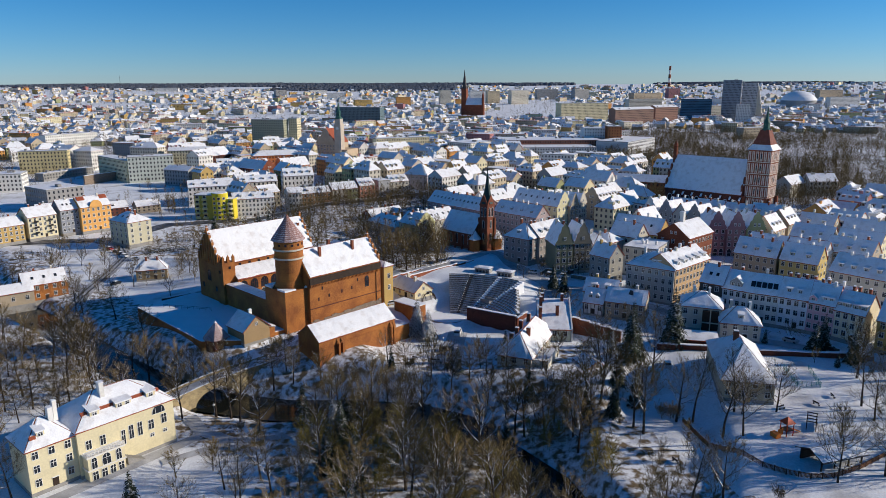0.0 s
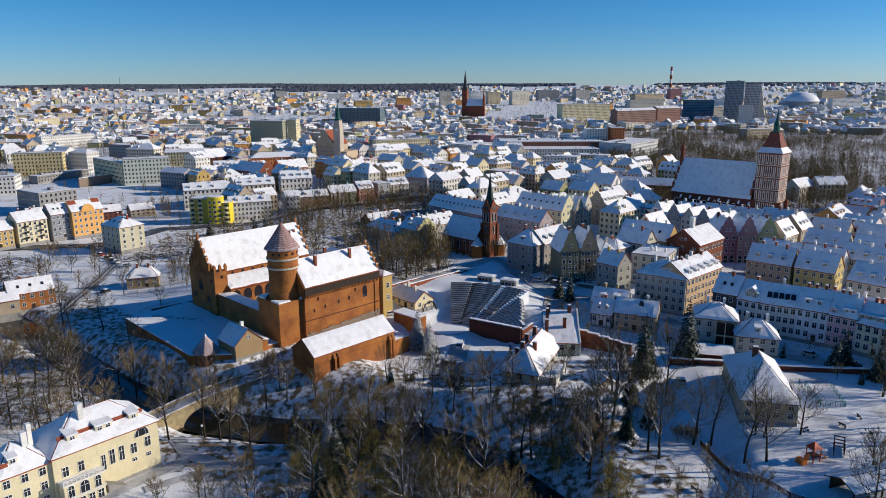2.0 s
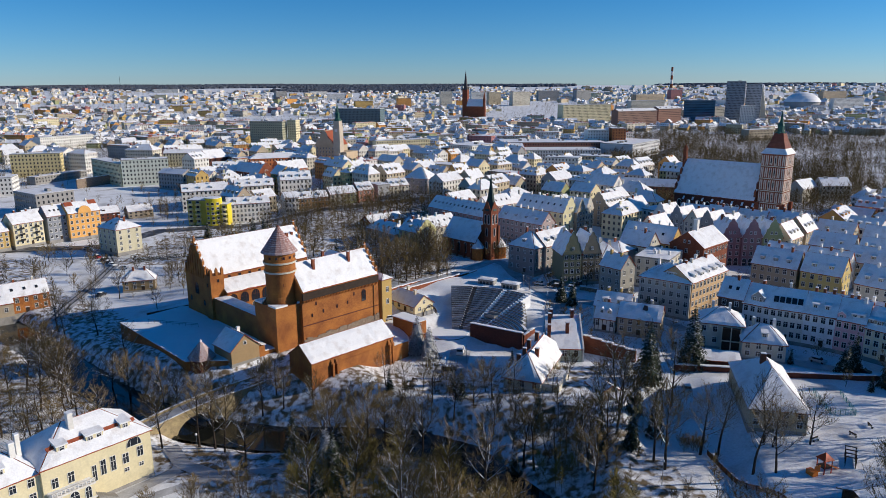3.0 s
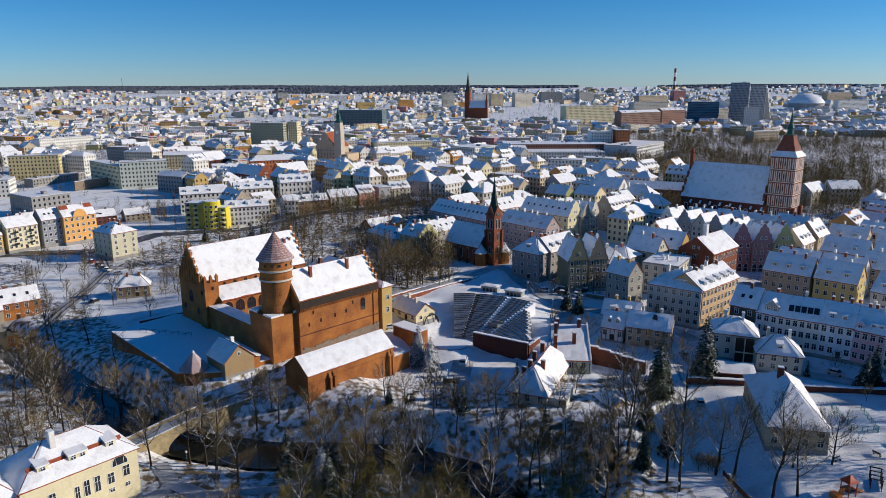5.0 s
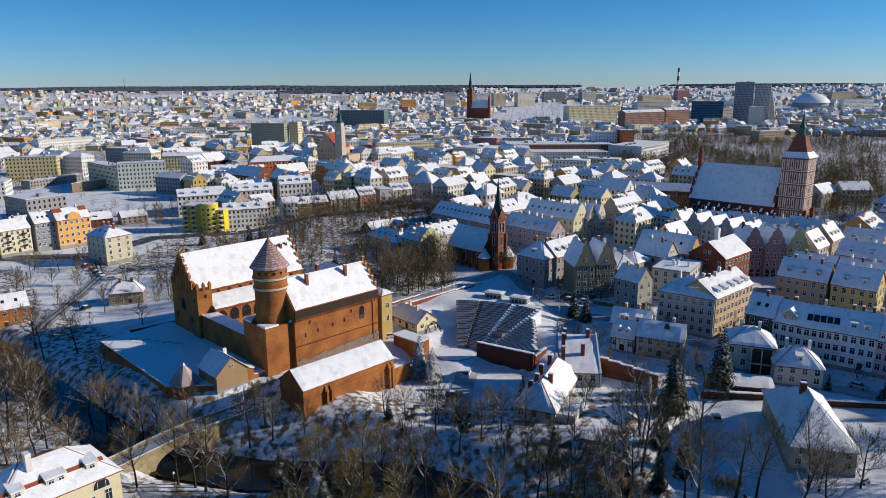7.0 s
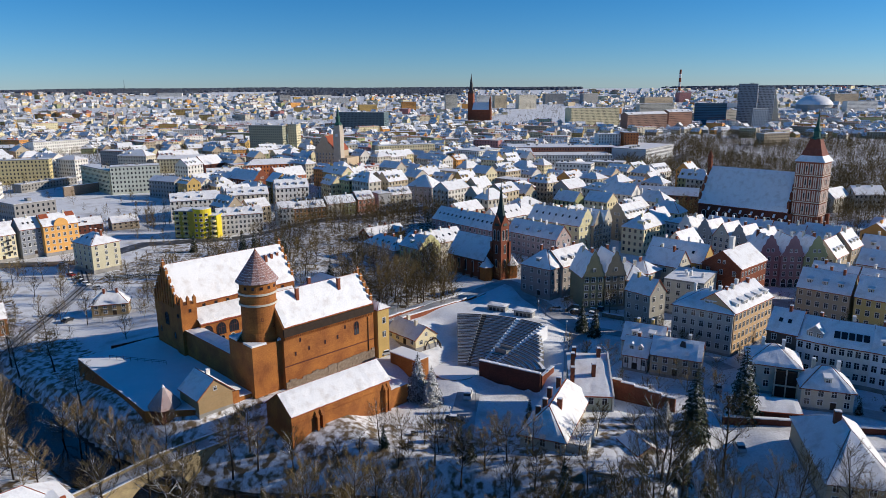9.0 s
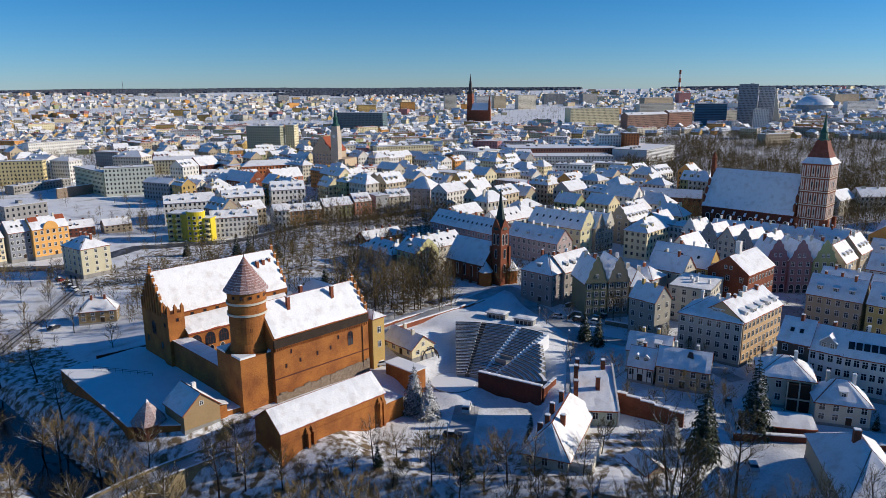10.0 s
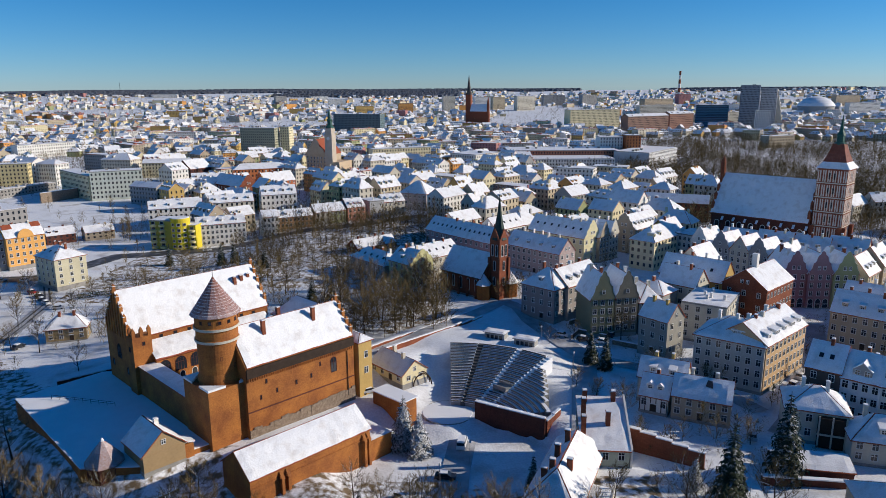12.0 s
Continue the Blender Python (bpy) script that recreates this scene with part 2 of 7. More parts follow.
def height(x, y):
    h = 3.0
    h = lerp(h, -3.0, smooth(-75, -130, x) * (1 - smooth(480, 800, y)))
    h = lerp(h, -5.0, smooth(178, 158, y + 0.25 * x) * smooth(38, 22, x))
    h = lerp(h, -0.5, blob(x, y, 44, 135, 9, 34, -16, 0.8) )
    h = lerp(h, 3.4, blob(x, y, -56, 226, 36, 30, 46.7, 0.35))
    h = lerp(h, -0.2, blob(x, y, -2, 198, 20, 19, 0, 0.4))
    h = lerp(h, 0.3, blob(x, y, -53, 187, 5, 4, 50, 1.0))
    h = lerp(h, -3.2, blob(x, y, -79, 162, 5, 4, 50, 1.0))
    h = lerp(h, 5.5, blob(x, y, -8, 264, 34, 7, 51, 1.0))
    h = lerp(h, 6.5, blob(x, y, 8, 254, 16, 8, -30, 0.8))
    h = lerp(h, 1.0, blob(x, y, 6, 224, 15, 12, 20, 0.3))
    h = lerp(h, -0.5, blob(x, y, 12, 208, 10, 5, -28, 0.5))
    d = river_distance(x, y) if y < 700 and x < 120 else 99
    h = lerp(h, -8.5, 1 - smooth(3.5, 9.5, d))
    far = smooth(1200, 4800, math.hypot(x, y))
    h += far * 58 + far * 10 * noise.noise((x * 0.0011, y * 0.0011, 3.1)) - 6 * smooth(300, 1200, y) * (1 - smooth(1200, 2400, y))
    if abs(x) < 400 and y < 700:
        h += 0.25 * noise.noise((x * 0.06, y * 0.06, 0)) + 0.08 * noise.noise((x * 0.4, y * 0.4, 1))
    return h


def spread(lo, hi, fine_lo, fine_hi, step, grow):
    xs = [fine_lo]
    while xs[-1] < fine_hi:
        xs.append(xs[-1] + step)
    s = step
    while xs[-1] < hi:
        s *= grow
        xs.append(xs[-1] + s)
    left, s, x = [], step, fine_lo
    while x > lo:
        s *= grow
        x -= s
        left.append(x)
    return left[::-1] + xs


gx = spread(-4600, 4600, -170, 150, 2.5, 1.10)
gy = spread(-900, 4900, 70, 330, 2.5, 1.08)
gs = Shape()
gs.v = [(x, y, height(x, y)) for y in gy for x in gx]
nx = len(gx)
for j in range(len(gy) - 1):
    for i in range(nx - 1):
        gs.f.append((j * nx + i, j * nx + i + 1, (j + 1) * nx + i + 1, (j + 1) * nx + i))
        cx, cy = gx[i], gy[j]
        d = river_distance(cx, cy) if cy < 330 else 99
        wild = d < 26 or (cy < 190 and -45 < cx < 36) or (-150 < cx < -40 and 165 < cy < 200) or (430 < cy < 1100 and 0.235 * cy + 6 < cx < 0.58 * cy + 60 * noise.noise((cx * 0.01, cy * 0.01, 2))) or (-160 < cx < -12 and 318 < cy < 455) or (-48 < cx < -6 and 268 < cy < 320)
        gs.m.append(1 if wild else 0)
ground = tagged(new("ground", gs.mesh("ground", [GROUND, LITTER])), "snow-covered ground with bare litter near the river", "ground", kind="structure")
for p in ground.data.polygons:
    p.use_smooth = True


def ribbon(name, pts, width, mat, label, lift=0.06, kind="structure", step=4.0, flat=None):
    """A strip laid on the ground along a line."""
    line = []
    for (ax, ay), (bx, by) in zip(pts, pts[1:]):
        n = max(1, int(math.hypot(bx - ax, by - ay) / step))
        line += [(ax + (bx - ax) * i / n, ay + (by - ay) * i / n) for i in range(n)]
    line.append(pts[-1])
    s = Shape()
    cols = 5
    for k, (x, y) in enumerate(line):
        a, b = line[max(0, k - 1)], line[min(len(line) - 1, k + 1)]
        d = Vector((b[0] - a[0], b[1] - a[1])).normalized()
        for c in range(cols):
            o = (c / (cols - 1) - 0.5) * width
            px, py = x - d.y * o, y + d.x * o
            s.v.append((px, py, (height(px, py) + lift + 0.12) if flat is None else flat))
    for k in range(len(line) - 1):
        for c in range(cols - 1):
            a = k * cols + c
            s.f.append((a, a + 1, a + cols + 1, a + cols)[::-1])
            s.m.append(0)
    return tagged(new(name, s.mesh(name, mat)), label, name, kind=kind)


ribbon("water", RIVER, 12, WATER, "dark slow river between snowy banks", flat=-6.2)

# ---- windows, chimneys, houses ----
WINDOWS = {}


def window_mesh(w, h, style="cross", arch=False):
    key = (round(w, 2), round(h, 2), style, arch)
    if key not in WINDOWS:
        s = Shape()
        t = 0.09
        if arch:
            n = 8
            rim = [(-w / 2, -h / 2), (w / 2, -h / 2)] + [(w / 2 * math.cos(math.pi * i / n), h / 2 - w / 2 + w / 2 * 1.15 * math.sin(math.pi * i / n)) for i in range(n + 1)]
            s.face([(x, -0.03, z) for x, z in rim], 1)
            inner = [(x * 1.16, z * 1.06) for x, z in rim]
            for i in range(len(rim)):
                j = (i + 1) % len(rim)
                s.slab([(rim[i][0], -0.03, rim[i][1]), (rim[j][0], -0.03, rim[j][1]), (inner[j][0], -0.03, inner[j][1]), (inner[i][0], -0.03, inner[i][1])][::-1], 0.08, 0)
        else:
            s.face([(-w / 2, -0.03, -h / 2), (w / 2, -0.03, -h / 2), (w / 2, -0.03, h / 2), (-w / 2, -0.03, h / 2)], 1)
            s.box(-w / 2 - t, -w / 2 + 0.02, -0.09, 0.02, -h / 2 - t, h / 2 + t)
            s.box(w / 2 - 0.02, w / 2 + t, -0.09, 0.02, -h / 2 - t, h / 2 + t)
            s.box(-w / 2 + 0.02, w / 2 - 0.02, -0.09, 0.02, h / 2 - 0.02, h / 2 + t)
            s.box(-w / 2 - 0.15, w / 2 + 0.15, -0.18, 0.02, -h / 2 - t - 0.06, -h / 2 + 0.02)
            if style != "plain":
                s.box(-0.035, 0.035, -0.07, 0.0, -h / 2, h / 2)
            if style == "cross":
                s.box(-w / 2, w / 2, -0.066, 0.0, h * 0.14, h * 0.14 + 0.07)
        WINDOWS[key] = s.mesh("window", [FRAME, GLASS])
    return WINDOWS[key]


PANES = {}


def frame_and_pane(w, h, style, arch, mat):
    """The frame as one welded mesh, and its pane."""
    key = (round(w, 2), round(h, 2), style, arch, mat.name)
    if key not in PANES:
        s, g, t = Shape(), Shape(), 0.09
        if arch:
            n = 10
            rim = [(-w / 2, -h / 2), (w / 2, -h / 2)] + [(w / 2 * math.cos(math.pi * i / n), h / 2 - w / 2 + w / 2 * 1.2 * math.sin(math.pi * i / n)) for i in range(n + 1)]
        else:
            rim = [(-w / 2, -h / 2), (w / 2, -h / 2), (w / 2, h / 2), (-w / 2, h / 2)]
        g.face([(x, -0.03, z) for x, z in rim])
        out = [(x * (1 + 2 * t / w), z * (1 + 2 * t / h)) for x, z in rim]
        k = len(rim)
        s.v = [(x, y, z) for loop, y in ((rim, -0.02), (rim, -0.09), (out, -0.09), (out, 0.02)) for x, z in loop]
        for r in range(3):
            for i in range(k):
                j = (i + 1) % k
                s.f.append((r * k + i, r * k + j, (r + 1) * k + j, (r + 1) * k + i)[::-1])
                s.m.append(0)
        if style != "plain":
            s.box(-0.035, 0.035, -0.07, 0.0, -h / 2, h / 2 - (0.02 if not arch else w * 0.0))
        if style == "cross":
            s.box(-w / 2, w / 2, -0.066, 0.0, h * 0.14, h * 0.14 + 0.07)
        if w > 2:
            s.box(-w / 4, -w / 4 + 0.06, -0.07, 0.0, -h / 2, h / 2 - 0.3)
            s.box(w / 4, w / 4 + 0.06, -0.07, 0.0, -h / 2, h / 2 - 0.3)
        PANES[key] = (s.mesh("window", mat), g.mesh("pane", GLASS))
    return PANES[key]


def add_window(parent, x, y, z, face, w=1.1, h=1.6, style="cross", arch=False, mat=None):
    """face: degrees that the window is turned from looking to -y."""
    f, g = frame_and_pane(w, h, style, arch, mat or FRAME)
    ob = part("window", f, None, parent, m=pose(x, y, z, 0, 0, face))
    if parent.parent is None and parent.matrix_basis.translation.y < 300:
        part("pane", g, None, ob)
    elif parent.parent is None:
        ob.data = window_mesh(w, h, style, arch)
    else:
        part("pane", g, None, parent, m=pose(x, y, z, 0, 0, face))
    return ob


def chimney(parent, x, y, z0, z1, w=0.7, d=0.9, mat=None):
    s = Shape().box(x - w / 2, x + w / 2, y - d / 2, y + d / 2, z0, z1)
    s.box(x - w / 2 - 0.08, x + w / 2 + 0.08, y - d / 2 - 0.08, y + d / 2 + 0.08, z1 - 0.02, z1 + 0.12)
    s.box(x - w / 2, x + w / 2, y - d / 2, y + d / 2, z1 + 0.1, z1 + 0.3, 1)
    return part("chimney", s, [mat or BRICK_RED, SNOW_ROOF], parent)


def snow_sheet(corners, seed, cell=1.2, thick=0.22, ragged=0.25):
    """A blanket of snow over a three- or four-cornered roof slope, with a soft uneven top and a ragged rim."""
    p = [Vector(c) for c in corners]
    tri = len(p) == 3
    if tri:
        p = [p[0], p[1], p[2], p[2]]
    nrm = (p[1] - p[0]).cross(p[2] - p[0]).normalized()
    nu = max(2, min(26, int((p[1] - p[0]).length / cell)))
    nv = max(2, min(14, int((p[3] - p[0]).length / cell)))
    s = Shape()
    for j in range(nv + 1):
        for i in range(nu + 1):
            u, v = i / nu, j / nv
            q = (p[0] * (1 - u) + p[1] * u) * (1 - v) + (p[3] * (1 - u) + p[2] * u) * v
            rim = i in (0, nu) or j in (0, nv)
            k = noise.noise((q.x * 0.5 + seed, q.y * 0.5, q.z * 0.5))
            if j == 0:
                q = q + (p[3] - p[0]).normalized() * ragged * (0.4 + abs(noise.noise((q.x * 1.7 + seed, q.y * 1.7, 5))))
            s.v.append(tuple(q + nrm * (0.02 if rim else thick * (0.8 + 0.5 * k))))
    for j in range(nv):
        for i in range(nu):
            a = j * (nu + 1) + i
            s.f.append((a, a + 1, a + nu + 2, a + nu + 1))
            s.m.append(0)
    return s


def roof_planes(L, D, h, rh, kind, over=0.45):
    """Outer corners of the slopes, eaves first, each anticlockwise from outside."""
    a, b = L / 2 + over * 0.6, D / 2 + over
    e = h - over * rh / (D / 2)
    r = h + rh
    if kind == "gable":
        return [[(-a, -b, e), (a, -b, e), (a, 0, r), (-a, 0, r)], [(a, b, e), (-a, b, e), (-a, 0, r), (a, 0, r)]]
    if kind == "shed":
        return [[(-a, -b, e), (a, -b, e), (a, b, r), (-a, b, r)]]
    a = L / 2 + over
    k = max(0.3, (L - D) / 2) if kind == "hip" else L * 0.12
    if kind in ("hip", "long_hip"):
        return [[(-a, -b, e), (a, -b, e), (k, 0, r), (-k, 0, r)], [(a, b, e), (-a, b, e), (-k, 0, r), (k, 0, r)],
                [(a, -b, e), (a, b, e), (k, 0, r)], [(-a, b, e), (-a, -b, e), (-k, 0, r)]]
    return []


def roof(parent, L, D, h, rh, kind, tile=None, seed=0, over=0.45, cell=1.2, bare=0.0):
    """The roof's body in tile with a sheet of snow on each slope."""
    tile = tile or TILE
    if kind == "flat":
        s = Shape().box(-L / 2 - 0.15, L / 2 + 0.15, -D / 2 - 0.15, D / 2 + 0.15, h, h + 0.5)
        body = part("roof", s, CONCRETE, parent)
        g = [(-L / 2, -D / 2, h + 0.5), (L / 2, -D / 2, h + 0.5), (L / 2, D / 2, h + 0.5), (-L / 2, D / 2, h + 0.5)]
        part("snow", snow_sheet(g, seed, max(cell, 1.5), 0.2, 0.0), SNOW_ROOF, body)
        return body
    s = Shape()
    planes = roof_planes(L, D, h, rh, kind, over)
    for pl in planes:
        s.slab(pl, 0.16)
    body = part("roof", s, tile, parent)
    for k, pl in enumerate(planes):
        nrm = (Vector(pl[1]) - Vector(pl[0])).cross(Vector(pl[2]) - Vector(pl[0])).normalized() * 0.165
        mid = sum((Vector(c) for c in pl), Vector()) / len(pl)
        lifted = [tuple(Vector(c) + nrm + (mid - Vector(c)).normalized() * 0.05) for c in pl]
        part("snow", snow_sheet(lifted, seed + k, cell), SNOW_ROOF, body)
    return body


def dormer(parent, x, y, z, w, h, deep, face=0, mat=None, wide=False, gabled=False):
    """A roof dormer looking to -y of its own frame."""
    d = part("dormer", Shape().box(-w / 2, w / 2, 0, deep, -0.6, h), mat or WHITE, parent, m=pose(x, y, z, 0, 0, face))
    s = Shape()
    if gabled:
        s.face([(-w / 2, 0, h), (w / 2, 0, h), (0, 0, h + w * 0.45)], 0)
        s.slab([(-w / 2 - 0.2, -0.25, h - 0.1), (0, -0.25, h + w * 0.45), (0, deep + 0.8, h + w * 0.45), (-w / 2 - 0.2, deep + 0.4, h - 0.1)][::-1], 0.2, 1)
        s.slab([(w / 2 + 0.2, -0.25, h - 0.1), (0, -0.25, h + w * 0.45), (0, deep + 0.8, h + w * 0.45), (w / 2 + 0.2, deep + 0.4, h - 0.1)], 0.2, 1)
    else:
        s.slab([(-w / 2 - 0.2, -0.25, h), (w / 2 + 0.2, -0.25, h), (w / 2 + 0.2, deep + 0.3, h + 0.5), (-w / 2 - 0.2, deep + 0.3, h + 0.5)], 0.24, 1)
    part("dormer_roof", s, [mat or WHITE, SNOW_ROOF], d)
    n = max(1, int(w / 1.3))
    for i in range(n):
        part("window", window_mesh(min(0.9, w / n * 0.7), h * 0.7, "cross"), None, d, m=pose((i - (n - 1) / 2) * w / n, 0, h * 0.5))
    return d


def skylight(parent, x, y, z, tilt, face=0, w=0.9, h=1.2):
    s = Shape().box(-w / 2, w / 2, -h / 2, h / 2, 0, 0.32, 0)
    s.face([(-w / 2 + 0.07, -h / 2 + 0.07, 0.325), (w / 2 - 0.07, -h / 2 + 0.07, 0.325), (w / 2 - 0.07, h / 2 - 0.07, 0.325), (-w / 2 + 0.07, h / 2 - 0.07, 0.325)], 1)
    m = pose(x, y, z, 0, 0, face) @ pose(0, 0, 0, tilt)
    return part("skylight", s, [SLATE, GLASS], parent, m=m)


COLOUR_WORD = {CREAM: "cream", WHITE: "white", GREY: "grey", BEIGE: "beige", OCHRE: "yellow", YELLOW: "bright yellow", ORANGE: "orange", PINK: "pink", GREEN: "green", MAUVE: "mauve", TAN: "tan", PALE: "pale", BRICK_RED: "red-brick"}


def shaped_gable(parent, end, L, D, h, rh, mat):
    """A curved parapet that stands in front of a gable."""
    x = -L / 2 - 0.12 if end == "l" else L / 2 + 0.12
    prof = [(0.5, -0.04), (0.5, 0.10), (0.46, 0.15), (0.41, 0.24), (0.38, 0.40), (0.36, 0.52), (0.29, 0.57), (0.25, 0.66), (0.22, 0.82), (0.19, 0.92), (0.12, 0.97), (0.08, 1.10), (0.03, 1.16)]
    pts = [(a * D, h + b * rh) for a, b in prof] + [(-a * D, h + b * rh) for a, b in reversed(prof)]
    s = Shape()
    if end == "l":
        pts = pts[::-1]
    s.slab([(x, a, b) for a, b in pts], 0.35)
    g = part("gable", s, mat, parent, "curved gable parapet")
    t = Shape()
    for (a, b), (c, d) in zip(pts, pts[1:]):
        if min(b, d) > h - 0.2 * rh:
            xs = (x - 0.4, x + 0.05) if end == "l" else (x - 0.05, x + 0.4)
            t.face([(xs[0], a, b + 0.12), (xs[1], a, b + 0.12), (xs[1], c, d + 0.12), (xs[0], c, d + 0.12)])
    part("snow", t, SNOW_ROOF, g)


def fronting(a, b, D):
    """Centre, turn, length and depth of a house whose front runs from a to b."""
    L = math.hypot(b[0] - a[0], b[1] - a[1])
    ux, uy = (b[0] - a[0]) / L, (b[1] - a[1]) / L
    return (a[0] + b[0]) / 2 - uy * D / 2, (a[1] + b[1]) / 2 + ux * D / 2, math.degrees(math.atan2(uy, ux)), L, D


HOUSE_SEED = 0
FOOT = []          # plans of what stands, so that trees keep off


def walls(parent, L, D, h, rh, kind, mat, name="wall"):
    """Plinth, wall, cornice and gables as one closed body."""
    s = Shape()
    rings = [(0.07, -2.4), (0.07, 0.7), (0.0, 0.7), (0.0, h - 0.55), (0.10, h - 0.55), (0.10, h - 0.25), (0.0, h - 0.25), (0.0, h)]
    for o, z in rings:
        a, b = L / 2 + o, D / 2 + o
        s.v += [(-a, -b, z), (a, -b, z), (a, b, z), (-a, b, z)]
    for k in range(len(rings) - 1):
        for i in range(4):
            j = (i + 1) % 4
            s.f.append((4 * k + i, 4 * k + j, 4 * k + 4 + j, 4 * k + 4 + i))
            s.m.append(1 if k < 2 else 0)
    t = 4 * (len(rings) - 1)
    s.f.append((3, 2, 1, 0))
    s.m.append(1)
    if kind == "gable":
        s.v += [(-L / 2, 0, h + rh - 0.04), (L / 2, 0, h + rh - 0.04)]
        s.f += [(t + 1, t + 2, t + 5), (t + 3, t, t + 4), (t, t + 1, t + 5, t + 4), (t + 2, t + 3, t + 4, t + 5)]
        s.m += [0, 0, 0, 0]
    else:
        s.f.append((t, t + 1, t + 2, t + 3))
        s.m.append(0)
    return part(name, s, [mat, CONCRETE], parent)


def house(x, y, rot, L, D, z, h, rh=4.0, kind="gable", wall=None, floors=3, bays=4, side=2, faces="fr", label="", category="house", tile=None,
          win=(1.1, 1.6), dormers=0, dside="f", chimneys=1, skylights=0, name="house", gable_win=True, group="town houses", cell=1.2, style="cross", door=True, dgabled=False, chim_mat=None, front_gable=""):
    """A house with its long side on x of its own frame, its front to -y. faces: f front, b back, l and r the ends."""
    global HOUSE_SEED
    HOUSE_SEED += 1
    seed = HOUSE_SEED * 7.3
    FOOT.append((x, y, rot, L, D))
    rng = random.Random(HOUSE_SEED)
    wall = wall or BEIGE
    ob = thing(name, x, y, z, rot, label or "%s %s with a snow-covered %s roof" % (COLOUR_WORD.get(wall, "rendered"), "town house" if floors > 2 else "low house", {"gable": "pitched", "hip": "hipped", "long_hip": "hipped", "flat": "flat"}[kind]), category, group)
    walls(ob, L, D, h, rh, kind, wall)
    roof(ob, L, D, h, rh, kind, tile, seed, cell=cell)
    fh = (h - 1.2) / floors
    w, wh = win
    wh = min(wh, fh * 0.62)
    for f in faces:
        length, n = (L, bays) if f in "fb" else (D, side)
        for k in range(floors):
            zz = 1.1 + fh * (k + 0.5)
            for i in range(n):
                o = (i + 0.5) / n * length - length / 2
                px, py, turn = {"f": (o, -D / 2, 0), "b": (-o, D / 2, 180), "r": (L / 2, o, 90), "l": (-L / 2, -o, -90)}[f]
                if door and k == 0 and i == n // 2 and f == "f":
                    s = Shape().box(-0.6, 0.6, -0.06, 0.02, -0.4, 2.1).box(-0.75, 0.75, -0.12, 0.02, 2.1, 2.3, 1)
                    part("door", s, [WOOD, FRAME], ob, m=pose(px, py, 0.4, 0, 0, turn))
                    continue
                add_window(ob, px, py, zz, turn, w, wh, style)
        if kind == "gable" and f in "lr" and gable_win and rh > 2.2:
            out = 0.47 if front_gable == f else 0.0
            px, turn = (L / 2 + out, 90) if f == "r" else (-L / 2 - out, -90)
            for o in ((-0.9, 0.9) if D > 8 else (0,)):
                add_window(ob, px, o, h + rh * 0.28, turn, 0.8, 1.1, style)
    if chimneys and kind != "flat" and L > 12:
        chimneys = max(chimneys, int(L / 5.5))
    if front_gable:
        shaped_gable(ob, front_gable, L, D, h, rh, wall)
    tilt = math.degrees(math.atan2(rh, D / 2))
    if kind in ("gable", "hip"):
        for i in range(dormers):
            o = (i + 0.5) / dormers * (L - 2) - (L - 2) / 2
            yy = D / 2 * 0.78
            zz = h + rh * 0.22
            for f in dside:
                if f in "fb":
                    dormer(ob, o if f == "f" else -o, -yy if f == "f" else yy, zz, 1.5, 1.5, D / 2 * 0.5, 0 if f == "f" else 180, wall, gabled=dgabled)
        for i in range(skylights):
            o = (i + 0.5) / skylights * (L - 3) - (L - 3) / 2
            skylight(ob, o, -D / 2 * 0.55, h + rh * 0.45 + 0.16, tilt)
        for i in range(chimneys):
            o = ((i + 0.5) / chimneys - 0.5) * L * 0.8 + rng.uniform(-0.5, 0.5)
            chimney(ob, o, rng.choice((-0.6, 0.6, 0.9)), h + rh * 0.6, h + rh + rng.uniform(0.7, 1.3), mat=chim_mat or rng.choice((BRICK_RED, WHITE, PALE)))
    else:
        for i in range(chimneys):
            chimney(ob, rng.uniform(-L / 3, L / 3), rng.uniform(-D / 3, D / 3), h + 0.4, h + rng.uniform(1.4, 2.2), mat=WHITE)
    return ob


# ---- castle ----
CA = 46.7
CO = (-51.4, 197.5)

castle = thing("castle", CO[0], CO[1], 0, CA, "medieval red-brick castle with snow-covered roofs", "castle")
# square foot of the tower
s = Shape().box(0, 11, 0, 11, -4, 16.4)
part("tower_base", s, BRICK, castle)
for q in ([(0, 0, 16.4), (4, 0, 16.4), (0, 4, 16.4)], [(11, 0, 16.4), (11, 4, 16.4), (7, 0, 16.4)], [(0, 11, 16.4), (0, 7, 16.4), (4, 11, 16.4)]):
    part("ledge_snow", Shape().slab(q, 0.5), SNOW_ROOF, castle)
tower = part("round_tower", Shape().ring(6, 6, [(4.8, 15), (4.6, 17), (4.25, 18.5), (4.3, 25.1), (4.6, 25.4), (4.6, 25.8), (4.35, 26.0), (4.35, 27.7), (4.65, 28.1), (4.65, 28.5), (4.4, 28.7), (4.4, 31.5)], 40), BRICK, castle)
s = Shape().ring(6, 6, [(4.66, 25.35), (4.66, 25.85)], 40).ring(6, 6, [(4.72, 28.05), (4.72, 28.55)], 40)
part("stone_band", s, PALE, tower)
